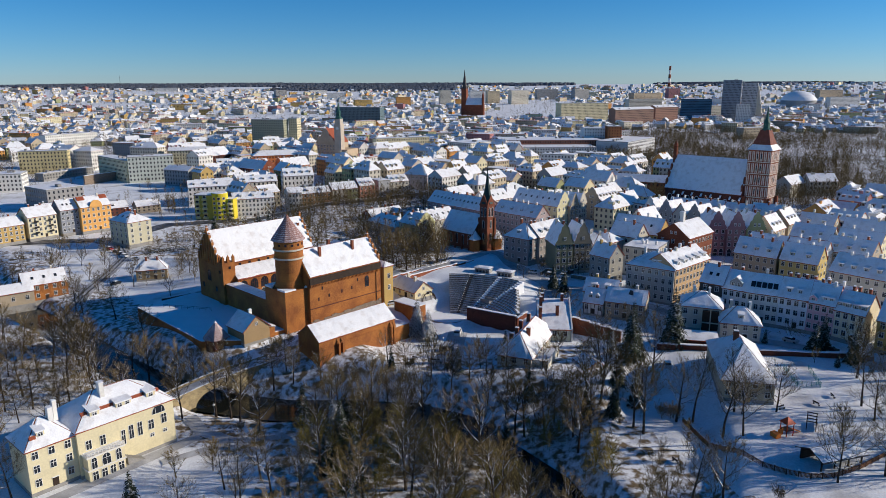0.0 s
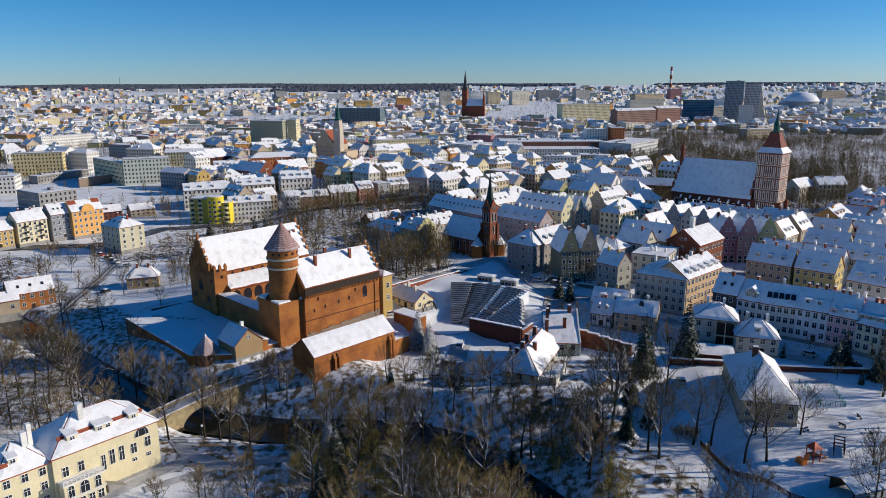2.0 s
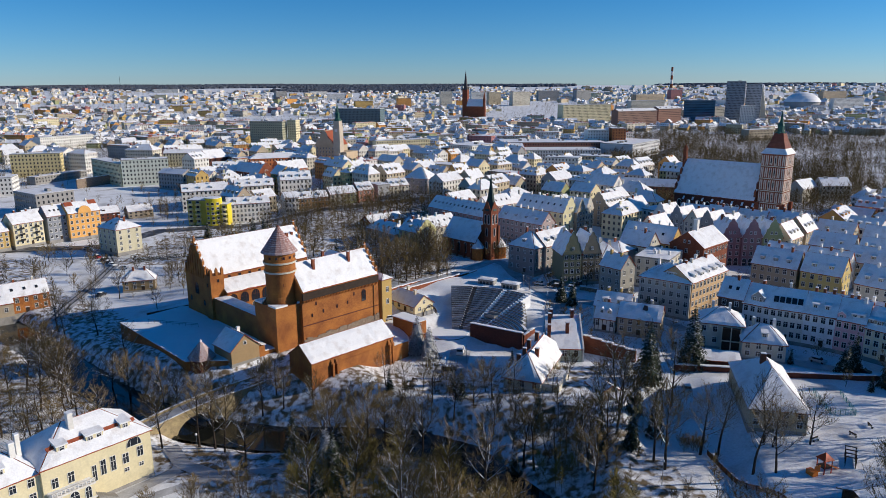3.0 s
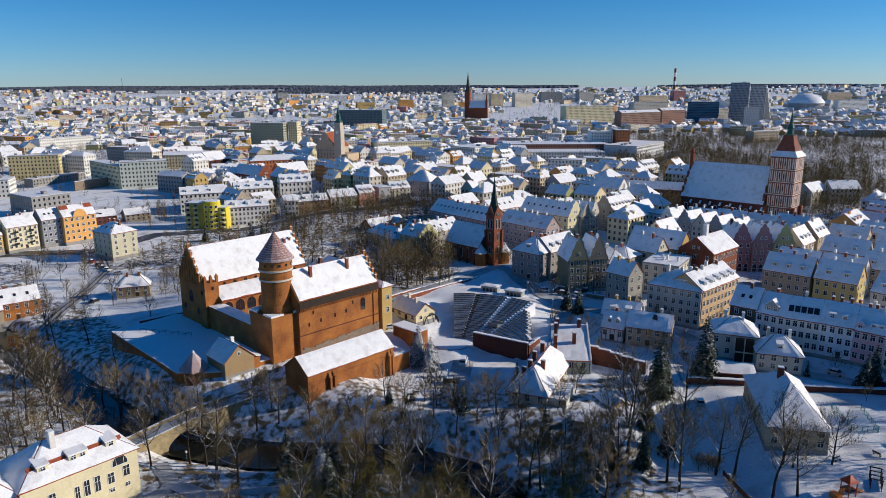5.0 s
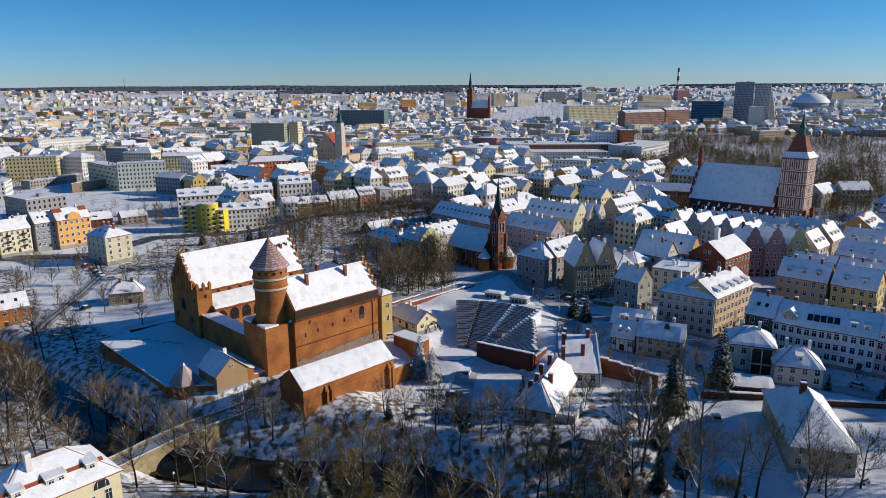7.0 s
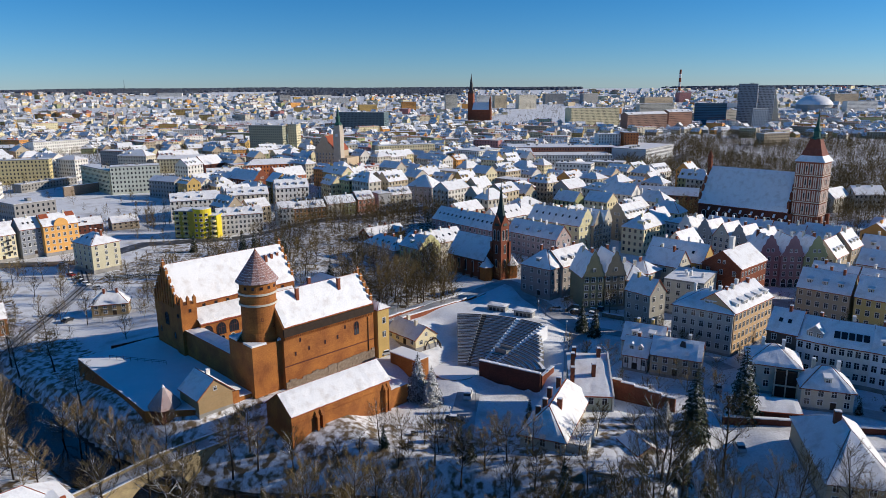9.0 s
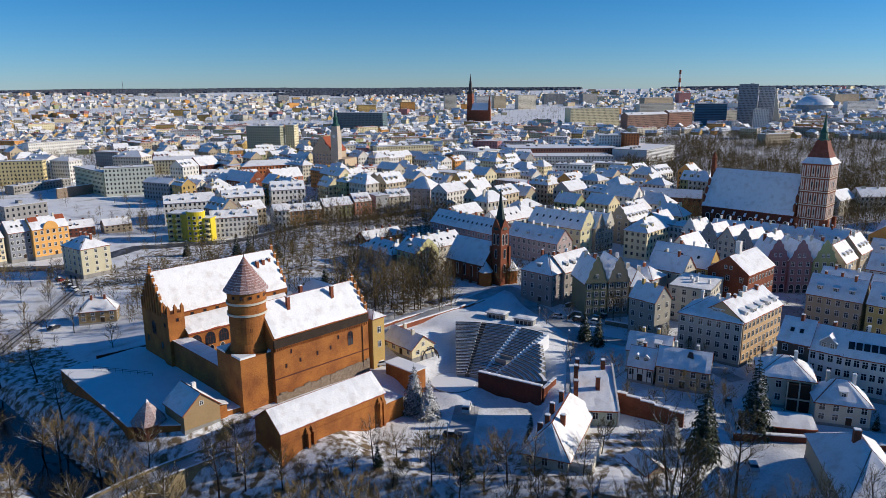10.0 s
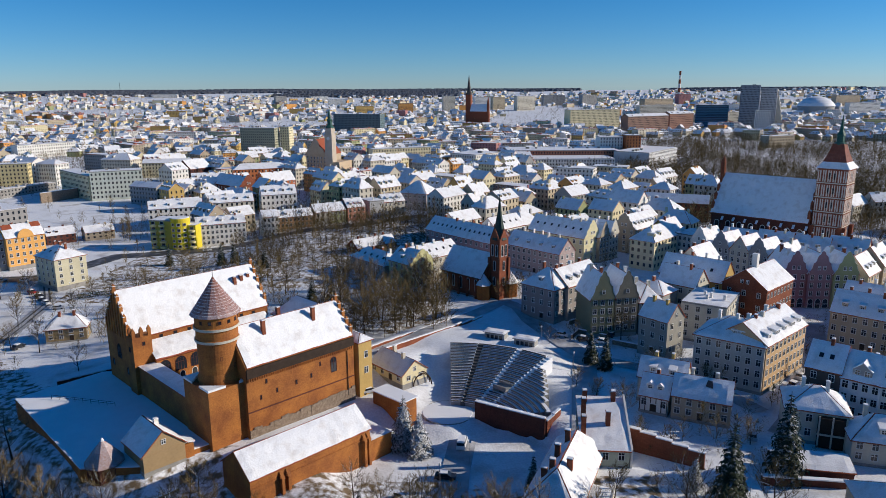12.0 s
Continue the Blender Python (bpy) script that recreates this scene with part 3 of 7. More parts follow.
# eight-sided cap in tile with snow between the courses
prof = []
for k in range(15):
    r = 5.15 * (1 - k / 14) ** 1.06 + 0.05
    prof += [(r + 0.07, 31.1 + 7.7 * k / 14), (r + 0.01, 31.12 + 7.7 * k / 14)] if k else [(r - 0.3, 31.1), (r + 0.07, 31.1)]
s = Shape().ring(6, 6, prof, 16)
cap = part("tower_roof", s, TILE_SNOW, castle, "conical tiled tower roof dusted with snow")
part("finial", Shape().tube((6, 6, 38.6), (6, 6, 40.4), 0.09, 0.03, 5), IRON, cap)
for k in range(10):
    a = radians(200 + k * 26)
    add_window(castle, 6 + 4.4 * math.cos(a), 6 + 4.4 * math.sin(a), 29.9, math.degrees(a) + 90, 0.55, 0.6, "plain", mat=BRICK_DARK)
for a, z in ((250, 22), (290, 20), (225, 25), (310, 24.5)):
    add_window(castle, 6 + 4.2 * math.cos(radians(a)), 6 + 4.2 * math.sin(radians(a)), z, a + 90, 0.4, 0.7, "plain", mat=BRICK_DARK)


def wing(u0, u1, v0, v1, z0, ez, rz, name, over=0.5):
    L, D = u1 - u0, v1 - v0
    w = thing(name, (u0 + u1) / 2, (v0 + v1) / 2, 0, 0)
    w.parent = castle
    s = Shape().box(-L / 2, L / 2, -D / 2, D / 2, z0, ez)
    for sx in (-1, 1):
        s.slab([(sx * L / 2, -D / 2, ez), (sx * L / 2, D / 2, ez), (sx * L / 2, 0, rz)], -0.6 if sx > 0 else 0.6)
    part("wall", s, BRICK, w)
    roof(w, L - 0.8, D, ez, rz - ez, "gable", TILE, u0, over, 1.5)
    return w


def stepped_gable(parent, x, D, ez, rz, sign):
    """Pinnacles that climb the edge of a gable."""
    n = 9
    for i in range(n):
        t = (i + 0.5) / n * 2 - 1
        y = t * D / 2
        top = ez + (rz - ez) * (1 - abs(t)) + 1.2
        s = Shape().box(x - 0.4, x + 0.4, y - 0.3, y + 0.3, ez - 1.2, top)
        s.ring(x, y, [(0.55, top), (0.02, top + 0.8)], 4, 0, math.pi / 4)
        s.box(x - 0.45, x + 0.45, y - 0.4, y + 0.4, top - 0.05, top + 0.08, 1)
        part("pinnacle", s, [BRICK, SNOW_ROOF], parent)


rw = wing(8, 36.5, -1.2, 11, -3, 19.8, 27.1, "south_wing", 0.2)
stepped_gable(rw, 14.0, 12.2, 19.8, 27.1, 1)
# timber gallery under the eaves and its corbels
s = Shape().box(-14.2, 14.1, -6.55, -6.0, 17.3, 19.35)
part("hoarding", s, WOOD, rw)
for i in range(50):
    x = -13.9 + i * 0.56
    part("corbel", Shape().prism([(x, -6.5), (x + 0.24, -6.5), (x + 0.24, -6.05), (x, -6.05)], 16.5, 17.3), BRICK, rw)
s = Shape().box(-14.26, 14.26, -6.25, -6.05, 9.4, 9.65)
part("string_course", s, BRICK_DARK, rw)
add_window(rw, 8.3, -6.1, 14.0, 0, 1.5, 3.4, "cross", True, mat=BRICK_DARK)
for x, z in ((-11, 12.2), (-7, 12.6), (-2, 12.9), (2, 13.2), (-9.5, 15.5), (4.5, 15.3)):
    add_window(rw, x, -6.1, z, 0, 0.3, 0.9, "plain", mat=BRICK_DARK)
for x in (-7.2, 5.8):
    chimney(rw, x, -2.2, 23.5, 27.6, 0.8, 0.8)
chimney(rw, -1.0, 1.5, 25.5, 28.4, 0.8, 0.8)
# stony foot of the wall
for i in range(29):
    x = -14.2 + i * 0.98
    part("footing_stone", Shape().box(x, x + 0.97, -6.25 - 0.1 * random.random(), -6.1, 1.0, 5.4 + 0.9 * noise.noise((i * 0.4, 0, 0)) + i * 0.05), RUBBLE, rw)
part("drainpipe", Shape().tube((12.2, -6.25, 5), (12.2, -6.25, 17), 0.1, 0.1, 6), IRON, rw)

lw = wing(0, 38, 39.3, 54, -4, 18.5, 28.6, "north_wing")
stepped_gable(lw, -18.8, 14.7, 18.5, 28.6, -1)
stepped_gable(lw, 18.8, 14.7, 18.5, 28.6, 1)
for i in range(9):
    add_window(lw, -15 + i * 3.7, -7.35, 16.9, 0, 0.8, 0.7, "plain", mat=BRICK_DARK)
add_window(lw, -19, 0, 13, -90, 2.2, 3.4, "cross", True, mat=BRICK_DARK)
for y in (-4.5, 4.5):
    add_window(lw, -19, y, 9, -90, 1.0, 1.6, "plain", True, mat=BRICK_DARK)
for i in range(3):
    chimney(lw, 12 + i * 2.2, -3.0 + i * 0.4, 22, 26.5, 0.8, 0.8)
# cloister along the north wing
cl = thing("cloister", 20, 36.8, 0, 0)
cl.parent = castle
part("wall", Shape().box(-16, 17, -2.3, 2.4, 2, 12.9), BRICK, cl)
b = part("roof", Shape().slab([(-16.2, -2.9, 12.7), (17, -2.9, 12.7), (17, 2.4, 16.3), (-16.2, 2.4, 16.3)], 0.2), TILE, cl)
part("snow", snow_sheet([(-16.2, -2.9, 12.92), (17, -2.9, 12.92), (17, 2.4, 16.52), (-16.2, 2.4, 16.52)], 3, 1.0, 0.3, 0.5), SNOW_ROOF, b)
for i in range(8):
    add_window(cl, -14 + i * 4, -2.3, 10.3, 0, 2.8, 3.2, "cross", True, mat=BRICK_DARK)
for i in range(5):
    add_window(cl, -13 + i * 3.2, -2.3, 7.2, 0, 1.3, 1.9, "plain", True, mat=WHITE)
# corner turret and the curtain wall between the wings
s = Shape().box(-0.6, 4, 36.0, 40, -4, 19.0)
turret = part("corner_turret", s, BRICK, castle)
for x, y in ((-0.2, 36.3), (1.7, 36.3), (3.6, 36.3), (-0.2, 38.1), (-0.2, 39.7)):
    s = Shape().box(x - 0.4, x + 0.4, y - 0.35, y + 0.35, 18.9, 20.6)
    s.ring(x, y, [(0.6, 20.6), (0.02, 21.6)], 4, 0, math.pi / 4)
    part("pinnacle", s, BRICK, turret)
add_window(turret, -0.6, 38, 15.8, -90, 0.8, 1.0, "plain", mat=BRICK_DARK)
add_window(turret, 2, 36, 17.2, 0, 0.6, 0.8, "plain", mat=BRICK_DARK)
s = Shape().box(0.3, 2.6, 10.9, 36.0, -4, 11.6)
cw = part("curtain_wall", s, BRICK, castle)
g = [(0.1, 10.9, 11.9), (4.8, 10.9, 11.9), (4.8, 36.0, 11.9), (0.1, 36.0, 11.9)]
part("wall_roof", Shape().slab([(p[0], p[1], 11.6) for p in g], 0.28), TILE, cw)
part("snow", snow_sheet(g, 11, 1.0, 0.25, 0.1), SNOW_ROOF, cw)
part("courtyard", snow_sheet([(2.6, 11, 6.2), (44, 11, 6.2), (44, 35, 6.2), (2.6, 35, 6.2)], 12, 2.0, 0.2), SNOW, castle)
# yellow range behind the south wing
yl = thing("east_range", 41.2, 12.0, 0, 90)
yl.parent = castle
s = Shape().box(-13.5, 13.5, -0.6, 3.4, 0, 17.5)
part("wall", s, OCHRE, yl)
rfy = roof(yl, 27, 4.0, 17.5, 1.2, "hip", TILE, 21)
rfy.matrix_basis = pose(0, 1.4, 0)
for z in (10, 14):
        add_window(yl, -13.5, 1.2, z, -90, 1.0, 1.6)
nr = thing("wing_roof", 45, 30, 0, 90)
nr.parent = castle
part("wall", Shape().box(-10, 10, -5, 5, 0, 15), BEIGE, nr)
roof(nr, 20, 10, 15, 5, "hip", SLATE, 22)
# low range below the south wall
gb = thing("outer_range", 10, -17.0, 0, 0)
gb.parent = castle
s = Shape().box(-14, 14, -5, 5, -4, 7.8)
for sx in (-1, 1):
    s.slab([(sx * 14, -5, 7.8), (sx * 14, 5, 7.8), (sx * 14, 0, 11.5)], -0.5 if sx > 0 else 0.5)
s.box(-14.05, 14.05, -5.12, -5, 5.6, 5.9)
part("wall", s, BRICK, gb)
roof(gb, 28, 10, 7.8, 3.7, "gable", TILE, 31, 0.4, 1.3)
for x in (-7.6, -6.2, 12.2, 13.3):
    s = Shape().box(x - 0.3, x + 0.3, -5.9, -5.0, -3, 5.6)
    s.slab([(x - 0.35, -5.95, 5.6), (x + 0.35, -5.95, 5.6), (x + 0.35, -4.95, 7.0), (x - 0.35, -4.95, 7.0)], 0.12)
    part("buttress", s, BRICK, gb)
s = Shape().box(14, 20, -5, 3.5, -4, 4.6)
part("annex", s, BRICK, gb)
part("snow", snow_sheet([(13.9, -5.1, 4.62), (20.1, -5.1, 4.62), (20.1, 3.6, 4.62), (13.9, 3.6, 4.62)], 33, 1, 0.3), SNOW_ROOF, gb)
# terrace with its retaining wall
def world_prism(name, pts, z0, z1, mats, label, category="wall", kind="structure", snow=True, thing_kind=None):
    s = Shape().prism(pts, z0, z1, 0)
    ob = tagged(new(name, s.mesh(name, mats[0])), label, category, kind=kind)
    if snow:
        t = Shape().prism(pts, z1 + 0.004, z1 + 0.22, 0)
        part("snow", t, SNOW, ob)
    return ob


world_prism("terrace", [(-107, 219.6), (-74.5, 188.5), (-63, 189.5), (-52, 199), (-90, 237), (-94, 236)], -7, 4.4, [BRICK], "snowy castle terrace above a brick retaining wall", "terrace")
ga = house(-62.2, 194.6, 136.7, 9.5, 8.5, 3.0, 4.4, 3.8, "gable", plaster(0.38, 0.27, 0.14), 1, 2, 1, "", "small stone gate house with a snowy roof beside the castle", "house", chimneys=1, group="castle outbuildings")
add_window(ga, -4.75, 0, 6.0, -90, 0.8, 0.9)
part("annex", Shape().box(-4.4, -1.4, -6.2, -4.3, -3, 3.4).slab([(-4.6, -6.4, 3.4), (-1.2, -6.4, 3.4), (-1.2, -4.2, 4.0), (-4.6, -4.2, 4.0)], 0.35, 1), [BRICK, SNOW_ROOF], ga)
tr = thing("terrace_rail", -98, 219.5, 4.6, -12, "thin iron rail across the snowy castle terrace", "railing")
for k in range(9):
    part("post", Shape().tube((k * 2.2, 0, 0), (k * 2.2, 0, 1.1), 0.05, 0.05, 5), IRON, tr)
for z in (0.6, 1.05):
    part("rail", Shape().box(0, 17.6, -0.03, 0.03, z - 0.03, z + 0.03), IRON, tr)
tu = thing("corner_bastion", -70.6, 190.6, 0, 10, "round bastion with a pointed snow-dusted roof", "tower")
part("wall", Shape().ring(0, 0, [(3.5, -6), (3.3, 5.2)], 12), BRICK_DARK, tu)
part("roof", Shape().ring(0, 0, [(3.9, 5.0), (3.8, 5.15), (1.9, 7.6), (0.12, 9.7)], 8), TILE_SNOW, tu, "eight-sided tiled roof dusted with snow")
part("finial", Shape().ring(0, 0, [(0.35, 9.2), (0.4, 9.6), (0.1, 10.1)], 8), SNOW_ROOF, tu)

# ---- villa across the river ----
villa = house(-78.8, 144, 50, 21.6, 14, -4.9, 11, 5.0, "hip", CREAM, 3, 6, 3, "r", "large cream villa with a snow-covered hipped roof and dormers", "villa", chimneys=0, group="villas")
for x, w in ((-6.0, 2.0), (0.3, 3.4), (6.6, 2.0)):
    dormer(villa, x, -5.3, 12.3, w, 1.3, 3.0, 0, CREAM)
for x0, x1 in ((-8.6, -7.2), (-4.8, -1.6), (2.2, 5.4), (7.8, 8.9)):
    part("bare_tiles", Shape().slab([(x0, -4.6, 12.95), (x1, -4.6, 12.95), (x1, -4.0, 13.4), (x0, -4.0, 13.4)], 0.34), TILE, villa, "strip of bare red tiles")
chimney(villa, -2.8, -1.6, 14, 18.0, 1.0, 1.5, WHITE)
for x, z, w, h in ((-5.6, 7.2, 1.1, 2.2), (-8.6, 7.2, 1.1, 2.0), (0.6, 6.6, 1.0, 3.2), (2.6, 6.6, 1.0, 3.2), (-1.2, 6.0, 0.8, 3.4), (5.2, 6.6, 1.2, 2.2), (8.3, 7.0, 1.2, 2.2), (8.3, 4.0, 0.9, 0.8), (5.2, 4.0, 0.9, 0.8)):
    add_window(villa, x, -7, z, 0, w, h)
add_window(villa, 7.2, -7.0, 9.6, 0, 3.0, 1.7, "plain", True)
bay = part("bay", Shape().box(-10.2, -2.4, -9.6, -7.0, -2, 5.6), CREAM, villa)
part("cornice", Shape().box(-10.4, -2.2, -9.8, -7.0, 5.4, 5.75).box(-10.4, -2.2, -9.8, -7.0, 2.4, 2.7), WHITE, bay)
for k in range(11):
    x = -10.2 + k * 0.78
    part("baluster", Shape().ring(x, -9.6, [(0.07, 5.75), (0.13, 6.1), (0.07, 6.5)], 6), WHITE, bay)
part("balustrade_rail", Shape().box(-10.3, -2.3, -9.75, -9.45, 6.5, 6.65), WHITE, bay)
part("snow", snow_sheet([(-10.2, -9.5, 5.76), (-2.4, -9.5, 5.76), (-2.4, -7.0, 5.76), (-10.2, -7.0, 5.76)], 4, 0.8, 0.12), SNOW_ROOF, bay)
for x in (-8.9, -6.3, -3.7):
    add_window(villa, x, -9.6, 4.0, 0, 1.7 if x == -6.3 else 1.1, 2.4, "cross", True)
for x in (-8.9, -7.0, -5.2, -3.4):
    add_window(villa, x, -9.6, 1.0, 0, 1.1, 2.0, "cross")
s = Shape()
for k in range(9):
    s.box(-1.8 + k * 0.42, -1.38 + k * 0.42, -9.4, -7.2, -1.5, 0.2 + (9 - k) * 0.22 - 0.2)
part("steps", s, CONCRETE, villa)
wingv = house(-87.9, 131.3, 50, 9.5, 10, -4.9, 10.4, 4.2, "hip", CREAM, 3, 3, 2, "f", "lower cream wing of the villa with a snowy roof", "villa", chimneys=0, group="villas")
chimney(wingv, 1.8, -1.0, 12, 16.2, 1.0, 1.4, WHITE)
chimney(wingv, 3.6, 1.4, 12, 16.4, 0.8, 1.0, WHITE)
dormer(wingv, -1.2, -3.6, 11.8, 1.6, 1.2, 2.4, 0, CREAM)
part("bare_tiles", Shape().slab([(-3.4, -3.9, 11.7), (-2.2, -3.9, 11.7), (-2.2, -3.3, 12.2), (-3.4, -3.3, 12.2)], 0.34), TILE, wingv, "strip of bare red tiles")

# ---- houses by the town wall ----
eh = house(71.9, 166.1, 78, 25.9, 11.8, 3.0, 5.6, 5.6, "long_hip", BEIGE, 2, 5, 4, "l", "beige house under a steep snowy roof with bare tiles", tile=TILE_SNOW, chimneys=1)
part("bat_dormer", Shape().slab([(-9.9, 1.2, 6.9), (-9.9, -1.2, 6.9), (-8.2, 0, 8.2)], 0.4), TILE_SNOW, eh)
chimney(eh, 1.6, 1.0, 9, 12.6, 1.0, 1.2, BRICK_RED)
rh = house(29.3, 199.6, -4, 9.4, 12.6, 0, 6.9, 5.2, "shed", plaster(0.50, 0.53, 0.42), 2, 3, 3, "fr", "pale house with a steep snowy roof and red chimneys", chimneys=0)
for x, y, z in ((-3.9, 0.5, 14.4), (-3.2, 5.4, 14.0), (2.8, 5.6, 13.9), (1.0, -0.6, 12.2), (-4.2, -3.4, 12.4)):
    chimney(rh, x, y, 8.5, z, 0.9, 1.1, BRICK_RED)
part("fire_wall", Shape().box(4.9, 5.3, -6.5, 6.5, 0, 7.0).slab([(5.3, -6.5, 7.0), (5.3, 6.5, 7.0), (5.3, 6.5, 12.9)], -0.4), WHITE, rh)
part("back_wall", Shape().box(-4.7, 4.7, 5.9, 6.3, 6.8, 12.0), PALE, rh)
wg = house(20.2, 187.0, 68, 25, 9.6, -3.0, 8.7, 4.8, "hip", PALE, 3, 6, 3, "fl", "rendered house wing with hipped snowy roof and red chimneys", chimneys=0)
for x, y, z in ((-6.5, 1.2, 14.4), (-4.8, -1.6, 14.2), (-2.0, 1.4, 15.0), (3.5, 0.8, 15.4), (-7.6, 2.4, 13.0)):
    chimney(wg, x, y, 10.0, z, 0.8, 1.0, BRICK_RED)
tb = part("terrace", Shape().box(-11.5, 0.0, -9.2, -4.7, -2, 7.2), PALE, wg)
part("snow", snow_sheet([(-11.5, -9.2, 7.22), (0.0, -9.2, 7.22), (0.0, -4.7, 7.22), (-11.5, -4.7, 7.22)], 9, 0.8, 0.2), SNOW_ROOF, tb)
for k in range(9):
    part("baluster", Shape().box(-11.5 + k * 1.4, -11.2 + k * 1.4, -9.25, -8.9, 7.2, 8.5), WHITE, tb)
part("parapet", Shape().box(-11.5, -11.2, -8.9, -4.7, 7.2, 8.0), WHITE, tb)
house(28.6, 171.6, 74, 11, 5, -1.0, 3.4, 0.8, "flat", BEIGE, 1, 3, 2, "f", "low garage with a flat snowy roof", chimneys=0, door=False)
house(36.2, 177.0, -70, 7.5, 5.4, 0.6, 2.6, 1.5, "gable", TAN, 1, 2, 1, "f", "small garden shed with a snowy roof", "shed", chimneys=0)
ht = house(46.2, 219.6, -28, 6.5, 7, 3, 4.6, 4.0, "gable", WHITE, 1, 3, 2, "fr", "small half-timbered house with a snowy roof and dormers", dormers=2, dgabled=True, chimneys=1)
for k in range(6):
    part("timber", Shape().box(3.26, 3.32, -3.4 + k * 1.3, -3.2 + k * 1.3, 0.5, 4.6), WOOD, ht)
    part("timber", Shape().box(-3.2 + k * 1.22, -3.0 + k * 1.22, -3.57, -3.51, 0.5, 4.6), WOOD, ht)
house(49.4, 225.4, -26, 11.0, 8, 3, 6.4, 3.8, "gable", PALE, 2, 4, 2, "fr", dormers=2, chimneys=2, chim_mat=OCHRE)
h3 = house(55.6, 216.2, -24, 12.5, 9, 3, 5.8, 3.6, "gable", TAN, 2, 5, 2, "fr", "weathered tan house with a snowy roof and yellow gable", chimneys=2, chim_mat=PALE)
part("bare_patch", Shape().slab([(0.6, -2.4, 8.2), (2.2, -2.6, 8.0), (1.9, -1.2, 9.1), (0.9, -1.0, 9.2)], 0.12), SLATE, h3)
h4 = house(76.6, 208.0, -20, 12.0, 11, 3, 7.6, 3.6, "hip", PALE, 2, 4, 2, "fr", "white house with a dark timber balcony under a snowy roof", chimneys=2)
lg = part("loggia", Shape().box(0.2, 5.4, -6.9, -5.55, 0.2, 6.8), WOOD, h4, "dark timber balcony")
for x in (0.3, 2.8, 5.3):
    part("post", Shape().box(x - 0.15, x + 0.15, -7.1, -6.9, 0.2, 7.2), PALE, lg)
part("balcony_floor", Shape().box(0.0, 5.6, -7.3, -6.9, 3.1, 3.4), PALE, lg)
part("rail", Shape().box(0.2, 5.4, -7.0, -6.9, 3.4, 4.3), WOOD, lg)
ln = house(*fronting((63.5, 190.8), (75.3, 188.6), 4.5), 2.6, 2.3, 1.1, "shed", BRICK_DARK, 1, 4, 1, "", "long lean-to shed with a snowy roof", "shed", chimneys=0, door=False)
part("back_wall", Shape().box(-5.9, 5.9, 2.0, 2.2, 2.2, 3.4), BRICK_DARK, ln)
house(84.4, 197.6, -17, 11, 9, 3, 5.6, 4, "hip", PALE, 2, 4, 2, "fr", dormers=1, chimneys=2)
house(*fronting((79.6, 219.2), (85.3, 214.5), 11), 3.5, 10.6, 5.0, "gable", plaster(0.10, 0.08, 0.07), 3, 2, 2, "f", "narrow dark house with roof windows in the snow", skylights=2)
r2 = house(*fronting((85.3, 214.5), (91.2, 209.4), 11), 3.5, 10, 5.0, "gable", plaster(0.70, 0.72, 0.74), 3, 4, 2, "f", "grey town house with one gabled dormer under snow")
dormer(r2, 0, -4.9, 10.4, 3.8, 2.0, 3.6, 0, GREY, gabled=True)
r3 = house(*fronting((91.2, 209.4), (98.9, 205.0), 11), 3.5, 10, 5, "gable", plaster(0.74, 0.72, 0.66), 3, 5, 2, "f", "buff town house with large roof windows under snow")
for k in range(5):
    skylight(r3, -3.2 + k * 1.6, -3.5, 12.1, 42, 0, 1.3, 2.0)
house(*fronting((98.9, 205.0), (105.4, 200.2), 11), 3.5, 10, 5, "gable", plaster(0.80, 0.81, 0.82), 3, 4, 2, "f", "light grey town house with two white dormers under snow", dormers=2, chimneys=3)
r5 = house(*fronting((105.4, 200.2), (110.9, 195.2), 11), 3.5, 9.8, 5, "gable", plaster(0.68, 0.42, 0.44), 3, 4, 2, "f", "pink town house with a small front gable under snow", chimneys=3)
dormer(r5, -2.4, -5.3, 9.0, 2.0, 2.4, 3.6, 0, plaster(0.68, 0.42, 0.44), gabled=True)
dormer(r5, 1.5, -4.6, 10.6, 3.4, 1.2, 3.0, 0, WHITE)
r6 = house(*fronting((110.9, 195.2), (116.2, 189.0), 11), 3.5, 9.0, 5, "gable", plaster(0.76, 0.68, 0.48), 3, 4, 2, "f", "cream town house with two broad dormers under snow", chimneys=3)
for x in (-2.1, 2.1):
    dormer(r6, x, -4.6, 9.9, 3.6, 1.4, 3.2, 0, TAN)
house(124.4, 186.0, -46, 8.6, 11, 3.5, 9.2, 5, "gable", OCHRE, 3, 3, 2, "f", dormers=2)
house(130.6, 179.6, -46, 8.6, 11, 3.5, 9.2, 5, "gable", WHITE, 3, 3, 2, "f", dormers=2)
house(103.0, 222.0, -46, 18, 9, 3.5, 9.0, 0.5, "flat", PALE, 3, 6, 2, "f", chimneys=3)
house(116.0, 209.5, -46, 16, 9, 3.5, 10, 3, "gable", WHITE, 3, 6, 2, "f", chimneys=3)
house(142.3, 231.3, -50, 22, 14, 3, 10.5, 5.5, "gable", PALE, 3, 8, 4, "fr", "long pale house with a ribbon of dormers in snow", dormers=5)
